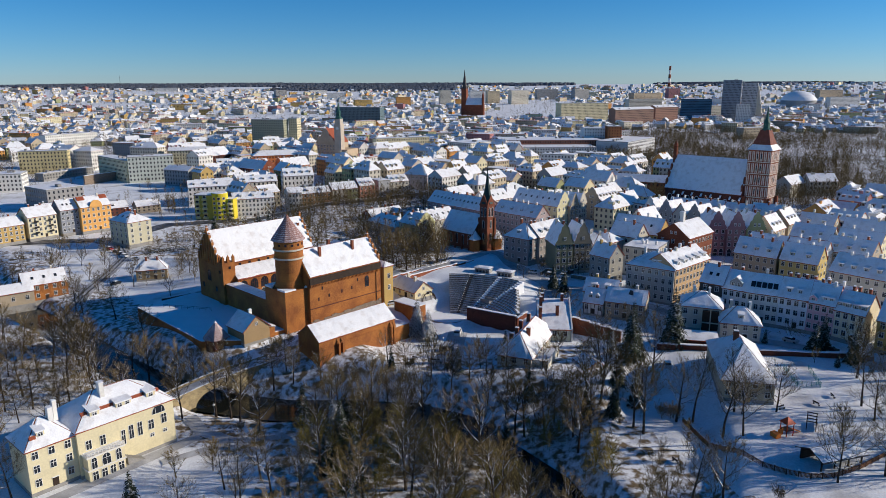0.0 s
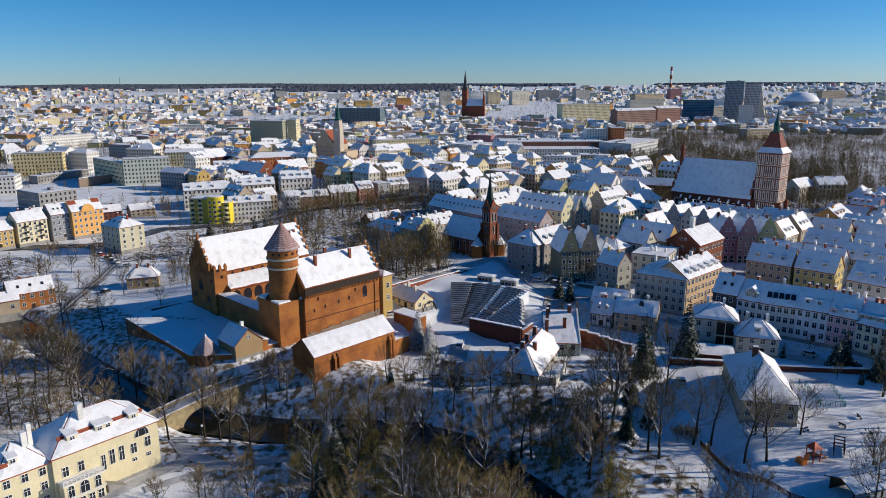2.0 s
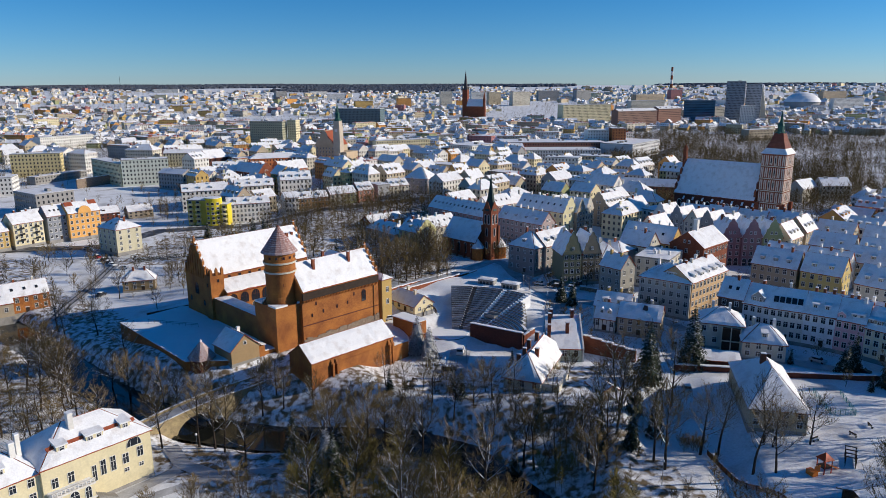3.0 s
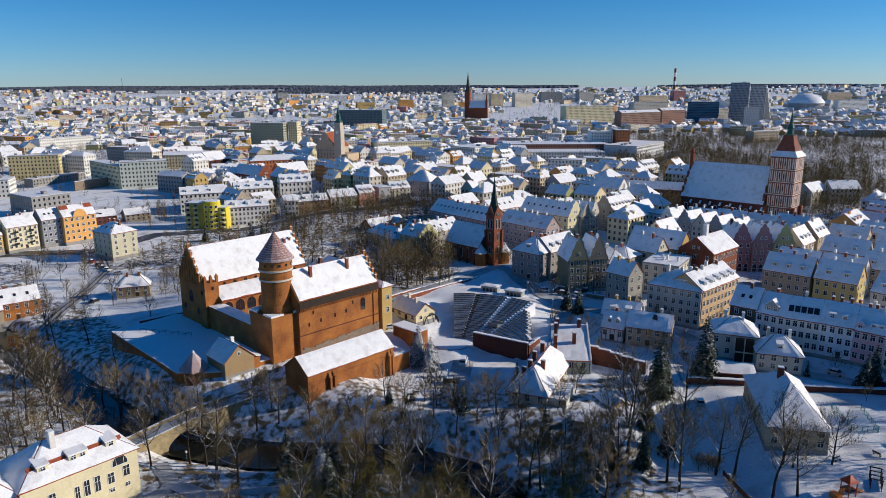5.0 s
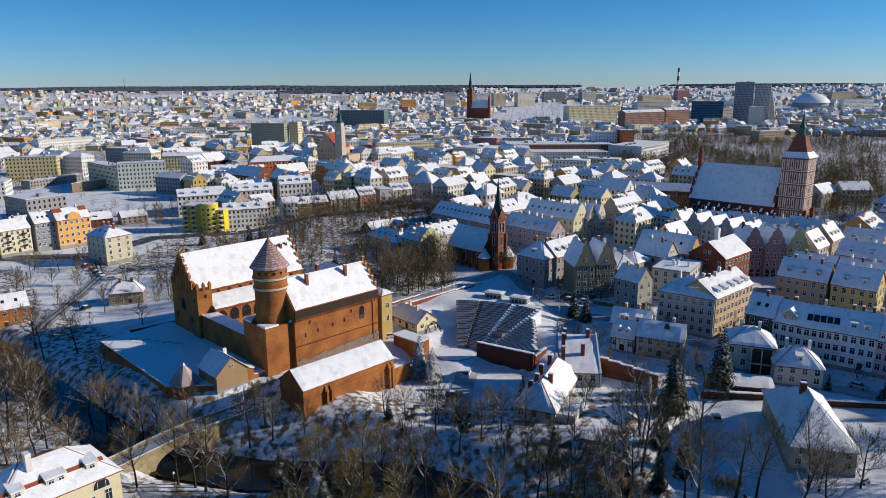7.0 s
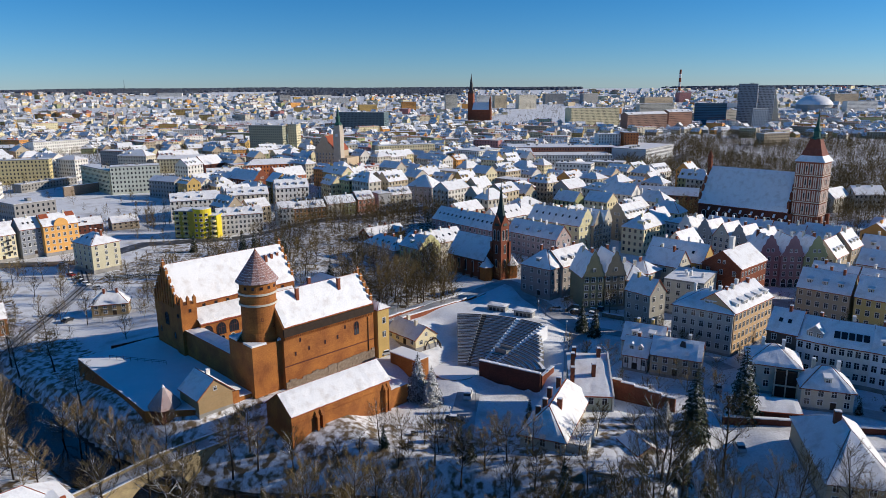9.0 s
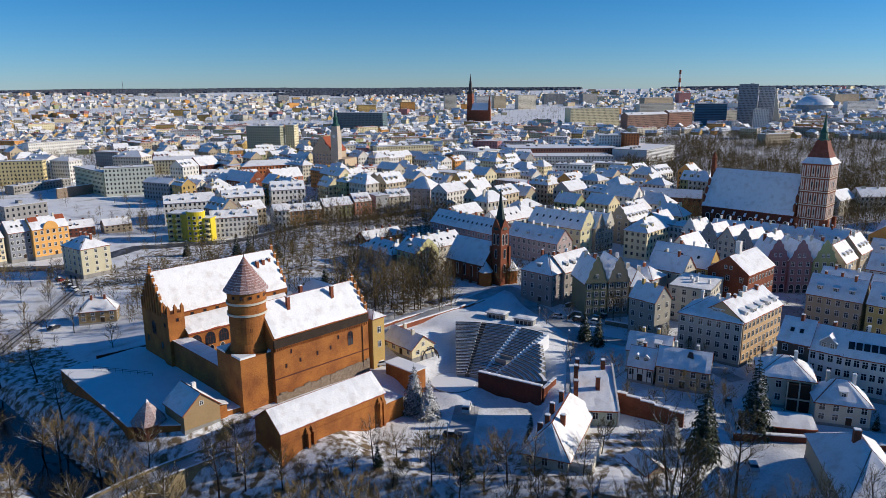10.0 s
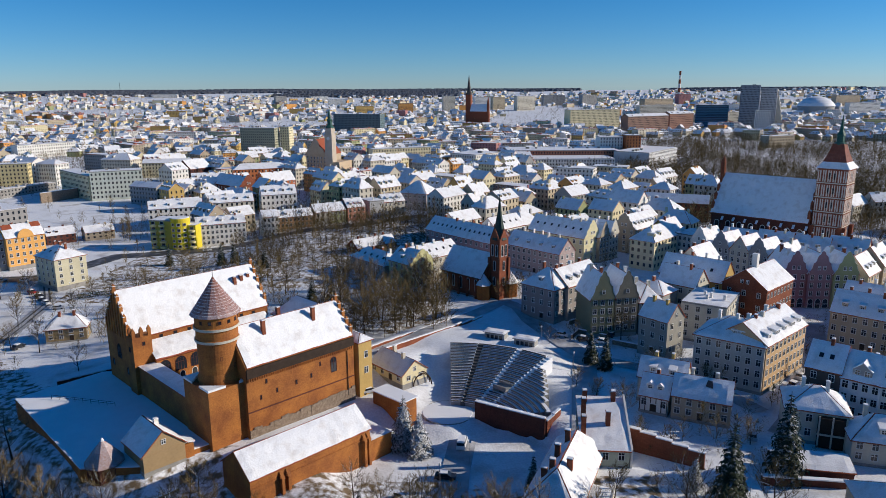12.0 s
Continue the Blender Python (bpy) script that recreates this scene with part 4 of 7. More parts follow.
# ---- old town ----
t1 = house(*fronting((59.9, 236.8), (73.6, 227.0), 14), 3, 12.4, 4.2, "hip", plaster(0.46, 0.45, 0.42), 4, 7, 4, "f", "large grey four-storey house with a snowy hipped roof", chimneys=3)
dormer(t1, 2.5, -5.0, 13.3, 5.0, 1.3, 3.0, 0, GREY)
t1b = house(*fronting((74.2, 227.4), (91.4, 243.6), 12.5), 3, 12.6, 4.4, "gable", plaster(0.58, 0.40, 0.22), 4, 10, 4, "f", "long ochre four-storey house with white dormers in snow", chimneys=4)
for k in range(5):
    dormer(t1b, -8.4 + k * 4.5, -5.3, 13.1, 2.6 if k % 2 else 1.9, 1.6, 3.6, 0, WHITE)
house(56.6, 254.3, -50, 9.2, 8, 3.5, 11, 4.2, "gable", plaster(0.34, 0.33, 0.29), 3, 3, 2, "fr", "narrow grey house with a yellow gable under snow", chimneys=2, chim_mat=OCHRE)
house(76.0, 270.6, -32, 12.8, 18, 3, 11.5, 0.5, "flat", PALE, 4, 4, 5, "fr", "pale flat-roofed house with brick chimneys under snow", chimneys=5)
house(73.0, 288.0, -45, 13, 9, 3, 12.0, 5, "gable", PALE, 3, 4, 2, "fr")
house(62.5, 282, -45, 10, 9, 3, 11.0, 3, "hip", GREY, 3, 4, 2, "f")
hall = house(95.5, 284.0, 44.1, 20.0, 14, 3, 13.4, 5.2, "gable", BRICK_RED, 3, 8, 3, "fl", "old town hall in brown brick with a snowy roof", "town hall", chimneys=0)
chimney(hall, -3.5, 0, 15, 22.5, 1.6, 1.6, WHITE)
house(81.0, 299.0, -42, 22, 11, 3, 11.5, 6, "gable", OCHRE, 3, 7, 3, "f", skylights=3)
house(86.0, 312.0, 45, 14, 12, 3, 12, 7, "gable", PALE, 3, 4, 3, "fl")
house(41.6, 273.5, 100, 13, 7.2, 3.5, 12, 7.2, "gable", plaster(0.22, 0.215, 0.13), 4, 3, 3, "l", "dark green house with a curved baroque gable", front_gable="l")
house(49.0, 275.0, 100, 13, 7.2, 3.5, 12, 7.0, "gable", plaster(0.24, 0.21, 0.15), 4, 3, 3, "l", "dark olive house with a curved baroque gable", front_gable="l")
house(57.0, 277.0, 100, 13, 7.6, 3.5, 10, 4, "hip", GREY, 3, 3, 3, "l")
house(29.2, 287.7, -43, 13, 12, 3.5, 11, 5.2, "hip", plaster(0.30, 0.26, 0.25), 3, 4, 4, "fr", "grey-brown corner house with a snowy hipped roof", dormers=1, chimneys=2)
house(37.5, 292.9, 45, 18.7, 11, 3.5, 11, 5, "gable", plaster(0.33, 0.30, 0.28), 3, 7, 4, "f", dormers=4, chimneys=3)
for x, y, c in ((113.2, 303.5, MAUVE), (121.4, 302.8, MAUVE), (129.6, 302.2, GREEN)):
    ar = house(x, y, 91, 13, 8.1, 3, 12.5, 6.5, "gable", c, 4, 3, 3, "l", "%s arcaded town house with a curved gable" % COLOUR_WORD[c], front_gable="l", door=False)
    for k in range(3):
        part("arch", window_mesh(1.7, 3.0, "plain", True), None, ar, m=pose(-6.62, -2.5 + k * 2.5, 1.8, 0, 0, -90))
for k, (x, y, c) in enumerate(((116.5, 352.0, PALE), (127.5, 344.0, GREY), (138.5, 337.0, TAN), (150.0, 331.5, PALE))):
    house(x, y, -40, 13.2, 10, 3, 11.5 + 0.6 * (k % 2), 5.2, "gable", c, 3, 5, 3, "f", "%s house with many chimneys under a snowy roof" % COLOUR_WORD[c], dormers=2, chimneys=3, door=False)
house(139.5, 306, 45, 13, 10, 3, 11, 6, "gable", BEIGE, 3, 4, 3, "fl", dormers=3)
house(150.5, 316, 45, 13, 10, 3, 12, 6, "gable", TAN, 3, 4, 3, "fl", dormers=3)
for k, (x, y, c) in enumerate(((104.2, 340.6, GREY), (109.0, 334.0, PALE), (113.8, 327.4, GREY), (118.6, 320.8, PALE), (98.6, 349, WHITE))):
    house(x + 4.7, y + 3.8, 39, 12, 7.8, 3, 11.5, 5.6, "gable", c, 4, 3, 3, "l", "%s town house with a pointed gable and snowy roof" % COLOUR_WORD[c], front_gable="" if k % 2 else "l")
house(45.6, 368.6, -45, 30, 11, 2.5, 12.5, 6.2, "gable", plaster(0.72, 0.66, 0.40), 3, 9, 3, "fr", "long house with an ornate yellow gable under snow", skylights=7, front_gable="r", door=False)
house(57.8, 366.5, -45, 13, 7, 2.5, 12, 5.4, "gable", TAN, 4, 3, 3, "r", "tan house with a curved gable", front_gable="r")
house(63.0, 371.7, -45, 13, 7, 2.5, 12, 5.4, "gable", PALE, 4, 3, 3, "r", "pale house with a curved gable", front_gable="r")
house(82.0, 386.0, 45, 20, 11, 2.5, 12, 6, "gable", TAN, 4, 7, 3, "fl", dormers=6, front_gable="l")
house(92.0, 373.5, 45, 14, 10, 2.5, 12, 5.5, "gable", OCHRE, 4, 5, 4, "fl")
house(101.0, 366.0, 40, 14, 9, 2.5, 12.5, 0.5, "flat", WHITE, 4, 5, 4, "fl", chimneys=3)
house(116.7, 260.9, -41, 15.4, 11, 3, 10.6, 5.4, "gable", TAN, 3, 6, 3, "f", dormers=3, chimneys=3)
house(128.4, 250.6, -43, 13.0, 11, 3, 10.6, 5.6, "gable", plaster(0.56, 0.44, 0.17), 3, 5, 3, "fr", "yellow row house with snowy roof and white dormers", dormers=2, chimneys=2)
house(126.0, 274, -43, 14, 10, 3, 10.6, 4.4, "gable", PALE, 3, 5, 3, "fr", chimneys=3)
house(137.0, 264, -43, 14, 10, 3, 10.6, 4.4, "gable", WHITE, 3, 5, 3, "fr", chimneys=3)
house(153.2, 263.0, -48, 16.6, 11, 3, 10.6, 5, "gable", TAN, 3, 6, 3, "fr", dormers=3)
house(152.0, 290, -45, 16, 10, 3, 10.6, 5, "gable", WHITE, 3, 5, 3, "fr", dormers=2)
house(165.0, 278, -45, 16, 10, 3, 10.6, 5, "gable", CREAM, 3, 5, 3, "fr", dormers=2)
house(180.5, 301.3, -43.6, 17.0, 11, 3, 10.6, 5, "gable", PALE, 3, 5, 3, "fr")
house(168, 318, -45, 15, 10, 3, 10, 5, "gable", BEIGE, 3, 5, 3, "fr", dormers=2)
house(-18.8, 328.9, -46, 12.5, 12, 2, 10, 4.6, "gable", plaster(0.60, 0.58, 0.30), 3, 4, 3, "fr", "yellow-green house with a curved gable under snow", dormers=1, front_gable="r")
house(-13.0, 338.1, 45, 26, 12, 2, 10, 4.4, "gable", PALE, 3, 8, 3, "f", skylights=6, chimneys=3)
house(-33.5, 343.0, -48, 24, 11, 1, 8, 4, "hip", GREY, 3, 7, 3, "f", skylights=5)
house(-41.4, 386.9, 41.5, 22, 9, -1, 6.5, 3.2, "gable", BRICK_RED, 2, 6, 3, "fl", chimneys=2)
house(4.0, 374.5, -48, 46, 12, 2, 10.5, 5.6, "gable", plaster(0.40, 0.26, 0.26), 3, 14, 3, "fr", "long mauve row with many roof windows in snow", skylights=14, dormers=0, chimneys=4)
house(20, 392, 45, 20, 12, 2, 11, 5, "gable", WHITE, 3, 6, 3, "fl", skylights=4)
house(33.1, 347.4, -46, 28, 10, 2.5, 10.5, 5.2, "gable", plaster(0.42, 0.34, 0.32), 3, 10, 3, "fr", "long brown-grey house with small dormers under snow", dormers=4)
# ---- across the valley ----
house(-166.4, 345.2, -34, 16, 13, -2.0, 12, 4.2, "hip", plaster(0.58, 0.54, 0.38), 4, 4, 3, "fr", "free-standing pale yellow house with a snowy hipped roof", chimneys=3, chim_mat=BRICK_RED, skylights=3)
oh = house(-203, 377.6, 50, 16.2, 12, -2, 14, 5, "gable", plaster(0.78, 0.42, 0.12), 4, 6, 3, "f", "orange tenement with a curved gable and red tiles showing", chimneys=1)
s = Shape()
s.slab([(-3.4, -6.1, 13.5)] + [(3.4 * math.cos(math.pi * i / 10), -6.1, 13.5 + 3.9 * math.sin(math.pi * i / 10)) for i in range(11)], 0.5)
part("gable", s, plaster(0.78, 0.42, 0.12), oh)
part("bare_tiles", Shape().slab([(-8, -2.4, 17.1), (-4, -2.4, 17.1), (-4, -0.3, 18.9), (-8, -0.3, 18.9)], 0.4).slab([(4, -2.4, 17.1), (8, -2.4, 17.1), (8, -0.3, 18.9), (4, -0.3, 18.9)], 0.4), TILE, oh)
house(-213.5, 369.8, 50, 9.4, 12, -2, 13.4, 5, "gable", plaster(0.30, 0.32, 0.36), 4, 4, 3, "f", "grey tenement with white windows under snow", skylights=3)
ch = house(-222.5, 358.4, 55, 14.5, 12, -2, 12, 4.6, "gable", CREAM, 4, 6, 3, "f", "cream tenement with balconies under snow", chimneys=2)
for k in range(3):
    for x in (-3.6, 3.6):
        part("balcony", Shape().box(x - 1.2, x + 1.2, -7.2, -6.0, 3.2 + k * 2.9, 3.35 + k * 2.9).box(x - 1.2, x + 1.2, -7.25, -7.18, 3.35 + k * 2.9, 4.2 + k * 2.9), IRON, ch)
house(-232, 346, 55, 13, 12, -2, 9, 4, "gable", OCHRE, 3, 5, 3, "f", "yellow tenement with a rounded gable")
house(-228, 385, 48, 20, 11, -2, 10, 4, "gable", GREY, 3, 5, 3, "fl")
# yellow apartments with rounded balconies
yb = thing("apartment_house", -147, 417, -4.2, -4, "bright yellow apartment house with rounded balconies", "apartments")
FOOT.append((-147, 417, -4, 24, 14))
part("wall", Shape().box(-11, 2, -5, 7, -3, 15.6), plaster(0.42, 0.38, 0.06), yb)
part("roof", Shape().box(-11.3, 2.2, -5.3, 7.2, 15.6, 16.1), CONCRETE, yb)
part("snow", snow_sheet([(-11, -5, 16.1), (2, -5, 16.1), (2, 7, 16.1), (-11, 7, 16.1)], 2, 2, 0.25), SNOW_ROOF, yb)
dr = part("drum", Shape().ring(3.6, -1.6, [(4.9, -3), (4.9, 17)], 24), YELLOW, yb)
part("snow", Shape().ring(3.6, -1.6, [(4.6, 17), (4.5, 17.25)], 24), SNOW_ROOF, dr)
part("wall", Shape().box(5, 12.5, -3.6, 7, -3, 13.4), YELLOW, yb)
part("snow", snow_sheet([(5, -3.6, 13.4), (12.5, -3.6, 13.4), (12.5, 7, 13.4), (5, 7, 13.4)], 3, 2, 0.25), SNOW_ROOF, yb)
for k in range(5):
    z = 1.6 + k * 2.8
    for x in (-9.2, -4.6, 10.5):
        if x > 0 and k > 3:
            continue
        y0 = -3.6 if x > 0 else -5
        s = Shape().ring(x, y0, [(1.7, z), (1.75, z + 1.0)], 16)
        part("balcony", s, plaster(0.70, 0.62, 0.30), yb)
        add_window(yb, x, y0, z + 1.9, 0, 1.8, 1.3, "plain")
    for a in (-110, -75, -40):
        add_window(yb, 3.6 + 4.9 * math.cos(radians(a)), -1.6 + 4.9 * math.sin(radians(a)), z + 1.2, a + 90, 1.5, 1.3, "plain")
house(-127.5, 428.5, 24, 25, 12, -4, 12, 3.4, "gable", WHITE, 4, 11, 3, "f", "white tenement row with small dormers under snow", dormers=3, chimneys=3)
house(-104.5, 440.0, 26, 8.5, 12, -4, 13.5, 3, "gable", WHITE, 4, 4, 3, "f")
house(-93, 446.5, 26, 20, 12, -4, 12.5, 3.4, "gable", plaster(0.45, 0.25, 0.12), 4, 9, 3, "f", "brown tenement with red lintels under snow", dormers=2)
house(-79.5, 455, 30, 9, 13, -3.5, 13, 4, "gable", PALE, 4, 3, 3, "f")
house(-72, 460, 30, 9, 13, -3.5, 13, 4, "gable", GREEN, 4, 4, 3, "f", "green tenement with a snowy attic roof")
house(-62.5, 466, 32, 11, 13, -3.5, 14, 4.5, "gable", plaster(0.66, 0.30, 0.22), 4, 4, 3, "f", "salmon tenement with white attic windows", dormers=3)
house(-52, 474, 32, 9, 14, -3, 15.5, 0.5, "flat", plaster(0.5, 0.5, 0.5), 4, 2, 3, "f", "grey modern house with a tall glazed strip")
house(-42, 483, 32, 14, 12, -2, 13, 4, "gable", PALE, 4, 5, 3, "fl", dormers=3)
house(-152, 500, 46, 19, 12, -2, 11, 5, "gable", WHITE, 4, 6, 3, "fl", dormers=3)
house(-172, 485, 30, 24, 11, -3, 11, 4, "gable", PALE, 4, 7, 3, "fl", dormers=4)
house(-163.1, 566.0, -38.4, 34, 15, 0, 10, 6.5, "gable", BRICK_RED, 2, 10, 3, "fr", "long red-brick school with a snowy roof", chimneys=3, front_gable="r")
house(-138, 585, 46.5, 26, 13, 0, 10, 6.5, "gable", plaster(0.55, 0.16, 0.06), 3, 8, 3, "fl", "orange-red brick school wing under snow", front_gable="l")
house(-25.6, 505.0, -25, 19, 17, 0.5, 12.5, 7, "hip", plaster(0.42, 0.38, 0.38), 3, 6, 5, "fr", "mauve-grey house with a tall pyramid roof of snow", chimneys=0)
st = house(-11, 512, -25, 12, 11, 0.5, 8.5, 5, "gable", plaster(0.5, 0.2, 0.07), 3, 4, 3, "fr", "small orange-brick house with a stepped gable", front_gable="r")
house(4, 508, -5, 20, 10, 0.5, 9, 0.5, "flat", GREY, 3, 8, 3, "fr")
house(39.6, 540, -40.5, 34, 13, 0, 12, 0.5, "flat", plaster(0.34, 0.24, 0.20), 4, 12, 3, "fr", "brown flat-roofed apartment block under snow", dormers=0)
house(0, 580, -38, 46, 14, 0, 13, 0.5, "flat", CREAM, 4, 14, 4, "fr", "cream terraced apartment block with snow on its roofs")
for k in range(4):
    house(70 + k * 11.5, 566 - k * 6, -28, 12, 12, 0, 11.5, 4.5, "gable" if k != 1 else "hip", (PALE, GREEN, GREY, CREAM)[k], 4, 4, 3, "fr", dormers=2)

# ---- red-brick church with the copper spire ----
def on_ground(x, y, lift=0.0):
    return height(x, y) + lift


church = thing("church", 5.0, 317.5, 3, -45, "red-brick church with a slender green spire and snowy roof", "church")
FOOT.append((5.0, 317.5, -45, 24, 15))
walls(church, 20, 13, 8, 8, "gable", BRICK_RED)
roof(church, 20, 13, 8, 8, "gable", SLATE, 50)
for k in range(5):
    add_window(church, -7.6 + k * 3.8, -6.5, 4.6, 0, 1.2, 4.2, "plain", True)
    part("buttress", Shape().box(-9.8 + k * 4.4, -9.2 + k * 4.4, -7.4, -6.5, -1, 6.2), BRICK_RED, church)
part("tower", Shape().box(10.4, 15.0, -2.3, 2.3, -2, 21.5), BRICK_RED, church)
s = Shape()
for sx, sy in ((1, 0), (-1, 0), (0, 1), (0, -1)):
    c = Vector((12.7 + sx * 2.35, sy * 2.35, 21.5))
    t = Vector((-sy, sx, 0)) * 2.3
    s.slab([c - t, c + t, c + Vector((0, 0, 4.2))], -0.4)
part("tower_gables", s, BRICK_RED, church)
sp = part("spire", Shape().ring(12.7, 0, [(2.8, 21.5), (2.1, 24), (0.8, 31), (0.06, 37.6)], 8, 0, math.pi / 8), COPPER_DARK, church, "dark green copper spire")
part("cross", Shape().tube((12.7, 0, 37.4), (12.7, 0, 39.4), 0.08, 0.05, 5).tube((12.2, 0, 38.7), (13.2, 0, 38.7), 0.05, 0.05, 4), IRON, sp)
for z, h in ((17.8, 4.0), (12.2, 3.4), (6.5, 3.0)):
    for dx, dy, f in ((0, -2.32, 0), (2.32, 0, 90)):
        for o in ((-0.95, 0.95) if z > 17 else (0,)):
            add_window(church, 12.7 + dx + (o if f == 0 else 0), dy + (o if f else 0), z, f, 1.0, h, "plain", True)
for x, y in ((10.2, -5.2), (15.0, 4.0)):
    ps = part("porch", Shape().ring(x, y, [(2.6, -2), (2.6, 5.5)], 6), BRICK, church)
    part("porch_roof", Shape().ring(x, y, [(3.0, 5.4), (0.1, 9.4)], 6), SNOW_ROOF, ps)
for k in range(4):
    a = math.pi / 4 + k * math.pi / 2
    x, y = 12.7 + 3.4 * math.cos(a), 3.4 * math.sin(a)
    part("buttress", Shape().box(x - 0.45, x + 0.45, y - 0.45, y + 0.45, -2, 15), BRICK_RED, church)

# ---- cathedral ----
cath = thing("cathedral", 143.6, 391.5, 3, -43, "dark-brick gothic cathedral with a tall panelled tower and snowy roof", "cathedral")
FOOT.append((146, 390, -43, 62, 28))
walls(cath, 43, 22, 16, 17.5, "gable", BRICK_DARK)
roof(cath, 43, 22, 16, 17.5, "gable", TILE, 60, 0.5, 2.0)
for k in range(8):
    x = -18.5 + k * 5.3
    add_window(cath, x, -11, 7.5, 0, 2.0, 9.0, "cross", True)
    part("buttress", Shape().box(x + 2.2, x + 3.2, -12.4, -11, -3, 12.5).slab([(x + 2.2, -12.4, 12.5), (x + 3.2, -12.4, 12.5), (x + 3.2, -11, 14), (x + 2.2, -11, 14)], 0.2, 1), [BRICK_DARK, SNOW_ROOF], cath)
for sx in (-1, 1):
    for i in range(9):
        t = (i + 0.5) / 9 * 2 - 1
        x, y, top = sx * 21.4, t * 11, 16 + 17.5 * (1 - abs(t)) + 2.2
        part("pinnacle", Shape().box(x - 0.5, x + 0.5, y - 0.7, y + 0.7, 14, top).ring(x, y, [(0.8, top), (0.05, top + 1.2)], 4, 0, math.pi / 4), BRICK_RED, cath)
part("turret", Shape().ring(-21.6, -1, [(1.2, 30), (1.2, 38), (1.5, 38.3), (0.05, 41.5)], 8), BRICK_RED, cath)
# the tower, its storeys of pale blind niches
ct = part("tower", Shape().box(22.6, 34.4, -9.5, 2.3, -3, 40), BRICK_RED, cath)
for k in range(6):
    z0 = 3.0 + k * 6.2
    part("string_course", Shape().box(22.5, 34.5, -9.6, 2.4, z0 - 0.7, z0 - 0.3), PALE, ct)
    for face in (0, 1):
        for i in range(6):
            o = -5.0 + i * 2.0
            for dz, hh in ((0.0, 4.9),):
                nich = Shape()
                for q in (-0.42, 0.42):
                    nich.box(q - 0.24, q + 0.24, -0.06, 0.02, 0, hh)
                if face == 0:
                    m = pose(28.5 + o, -9.5, z0)
                else:
                    m = pose(34.4, -3.6 + o, z0, 0, 0, 90)
                part("niche", nich, plaster(0.64, 0.56, 0.49), ct, m=m)
            if i in (2, 3):
                g = Shape().box(-0.3, 0.3, -0.09, 0.0, 1.2, 3.8)
                part("opening", g, GLASS, ct, m=pose(28.5 + o, -9.5, z0) if face == 0 else pose(34.4, -3.6 + o, z0, 0, 0, 90))
rt = part("tower_roof", Shape().ring(28.5, -3.6, [(9.3, 39.6), (7.0, 41.6), (4.6, 46.0), (3.0, 50.0)], 4, 0, math.pi / 4), TILE_SNOW, cath, "red tiled tower roof with snow on its flared eaves")
part("snow", Shape().ring(28.5, -3.6, [(9.35, 39.75), (7.1, 41.75), (6.4, 42.6)], 4, 0, math.pi / 4), SNOW_ROOF, rt)
part("lantern", Shape().ring(28.5, -3.6, [(2.4, 49.5), (2.6, 50.2), (1.6, 50.6), (1.6, 53.2), (1.9, 53.4), (0.9, 55.5), (0.08, 62)], 8), COPPER, cath, "green copper lantern and spire")
for dx, dy in ((22.9, -10.4), (34.0, -10.4), (35.2, -9.2), (35.2, 2.0)):
    part("buttress", Shape().box(dx - 0.8, dx + 0.8, dy - 0.8, dy + 0.8, -3, 15), BRICK_RED, cath)
an = part("annex", Shape().box(14, 22.4, -16, -11.2, -3, 6), BRICK_DARK, cath)
part("snow", snow_sheet([(13.8, -16.2, 6.1), (22.6, -16.2, 6.1), (22.6, -11.0, 11), (13.8, -11.0, 11)], 4, 1.2), SNOW_ROOF, an)

# ---- stone bridge ----
def sweep(xs, y0, y1, low, high):
    """One closed bar along x between two heights that follow x."""
    s = Shape()
    for x in xs:
        s.v += [(x, y0, low(x)), (x, y1, low(x)), (x, y1, high(x)), (x, y0, high(x))]
    for k in range(len(xs) - 1):
        for i in range(4):
            j = (i + 1) % 4
            s.f.append((4 * k + i, 4 * k + 4 + i, 4 * k + 4 + j, 4 * k + j))
            s.m.append(0)
    n = 4 * (len(xs) - 1)
    s.f += [(0, 1, 2, 3), (n + 3, n + 2, n + 1, n)]
    s.m += [0, 0]
    return s


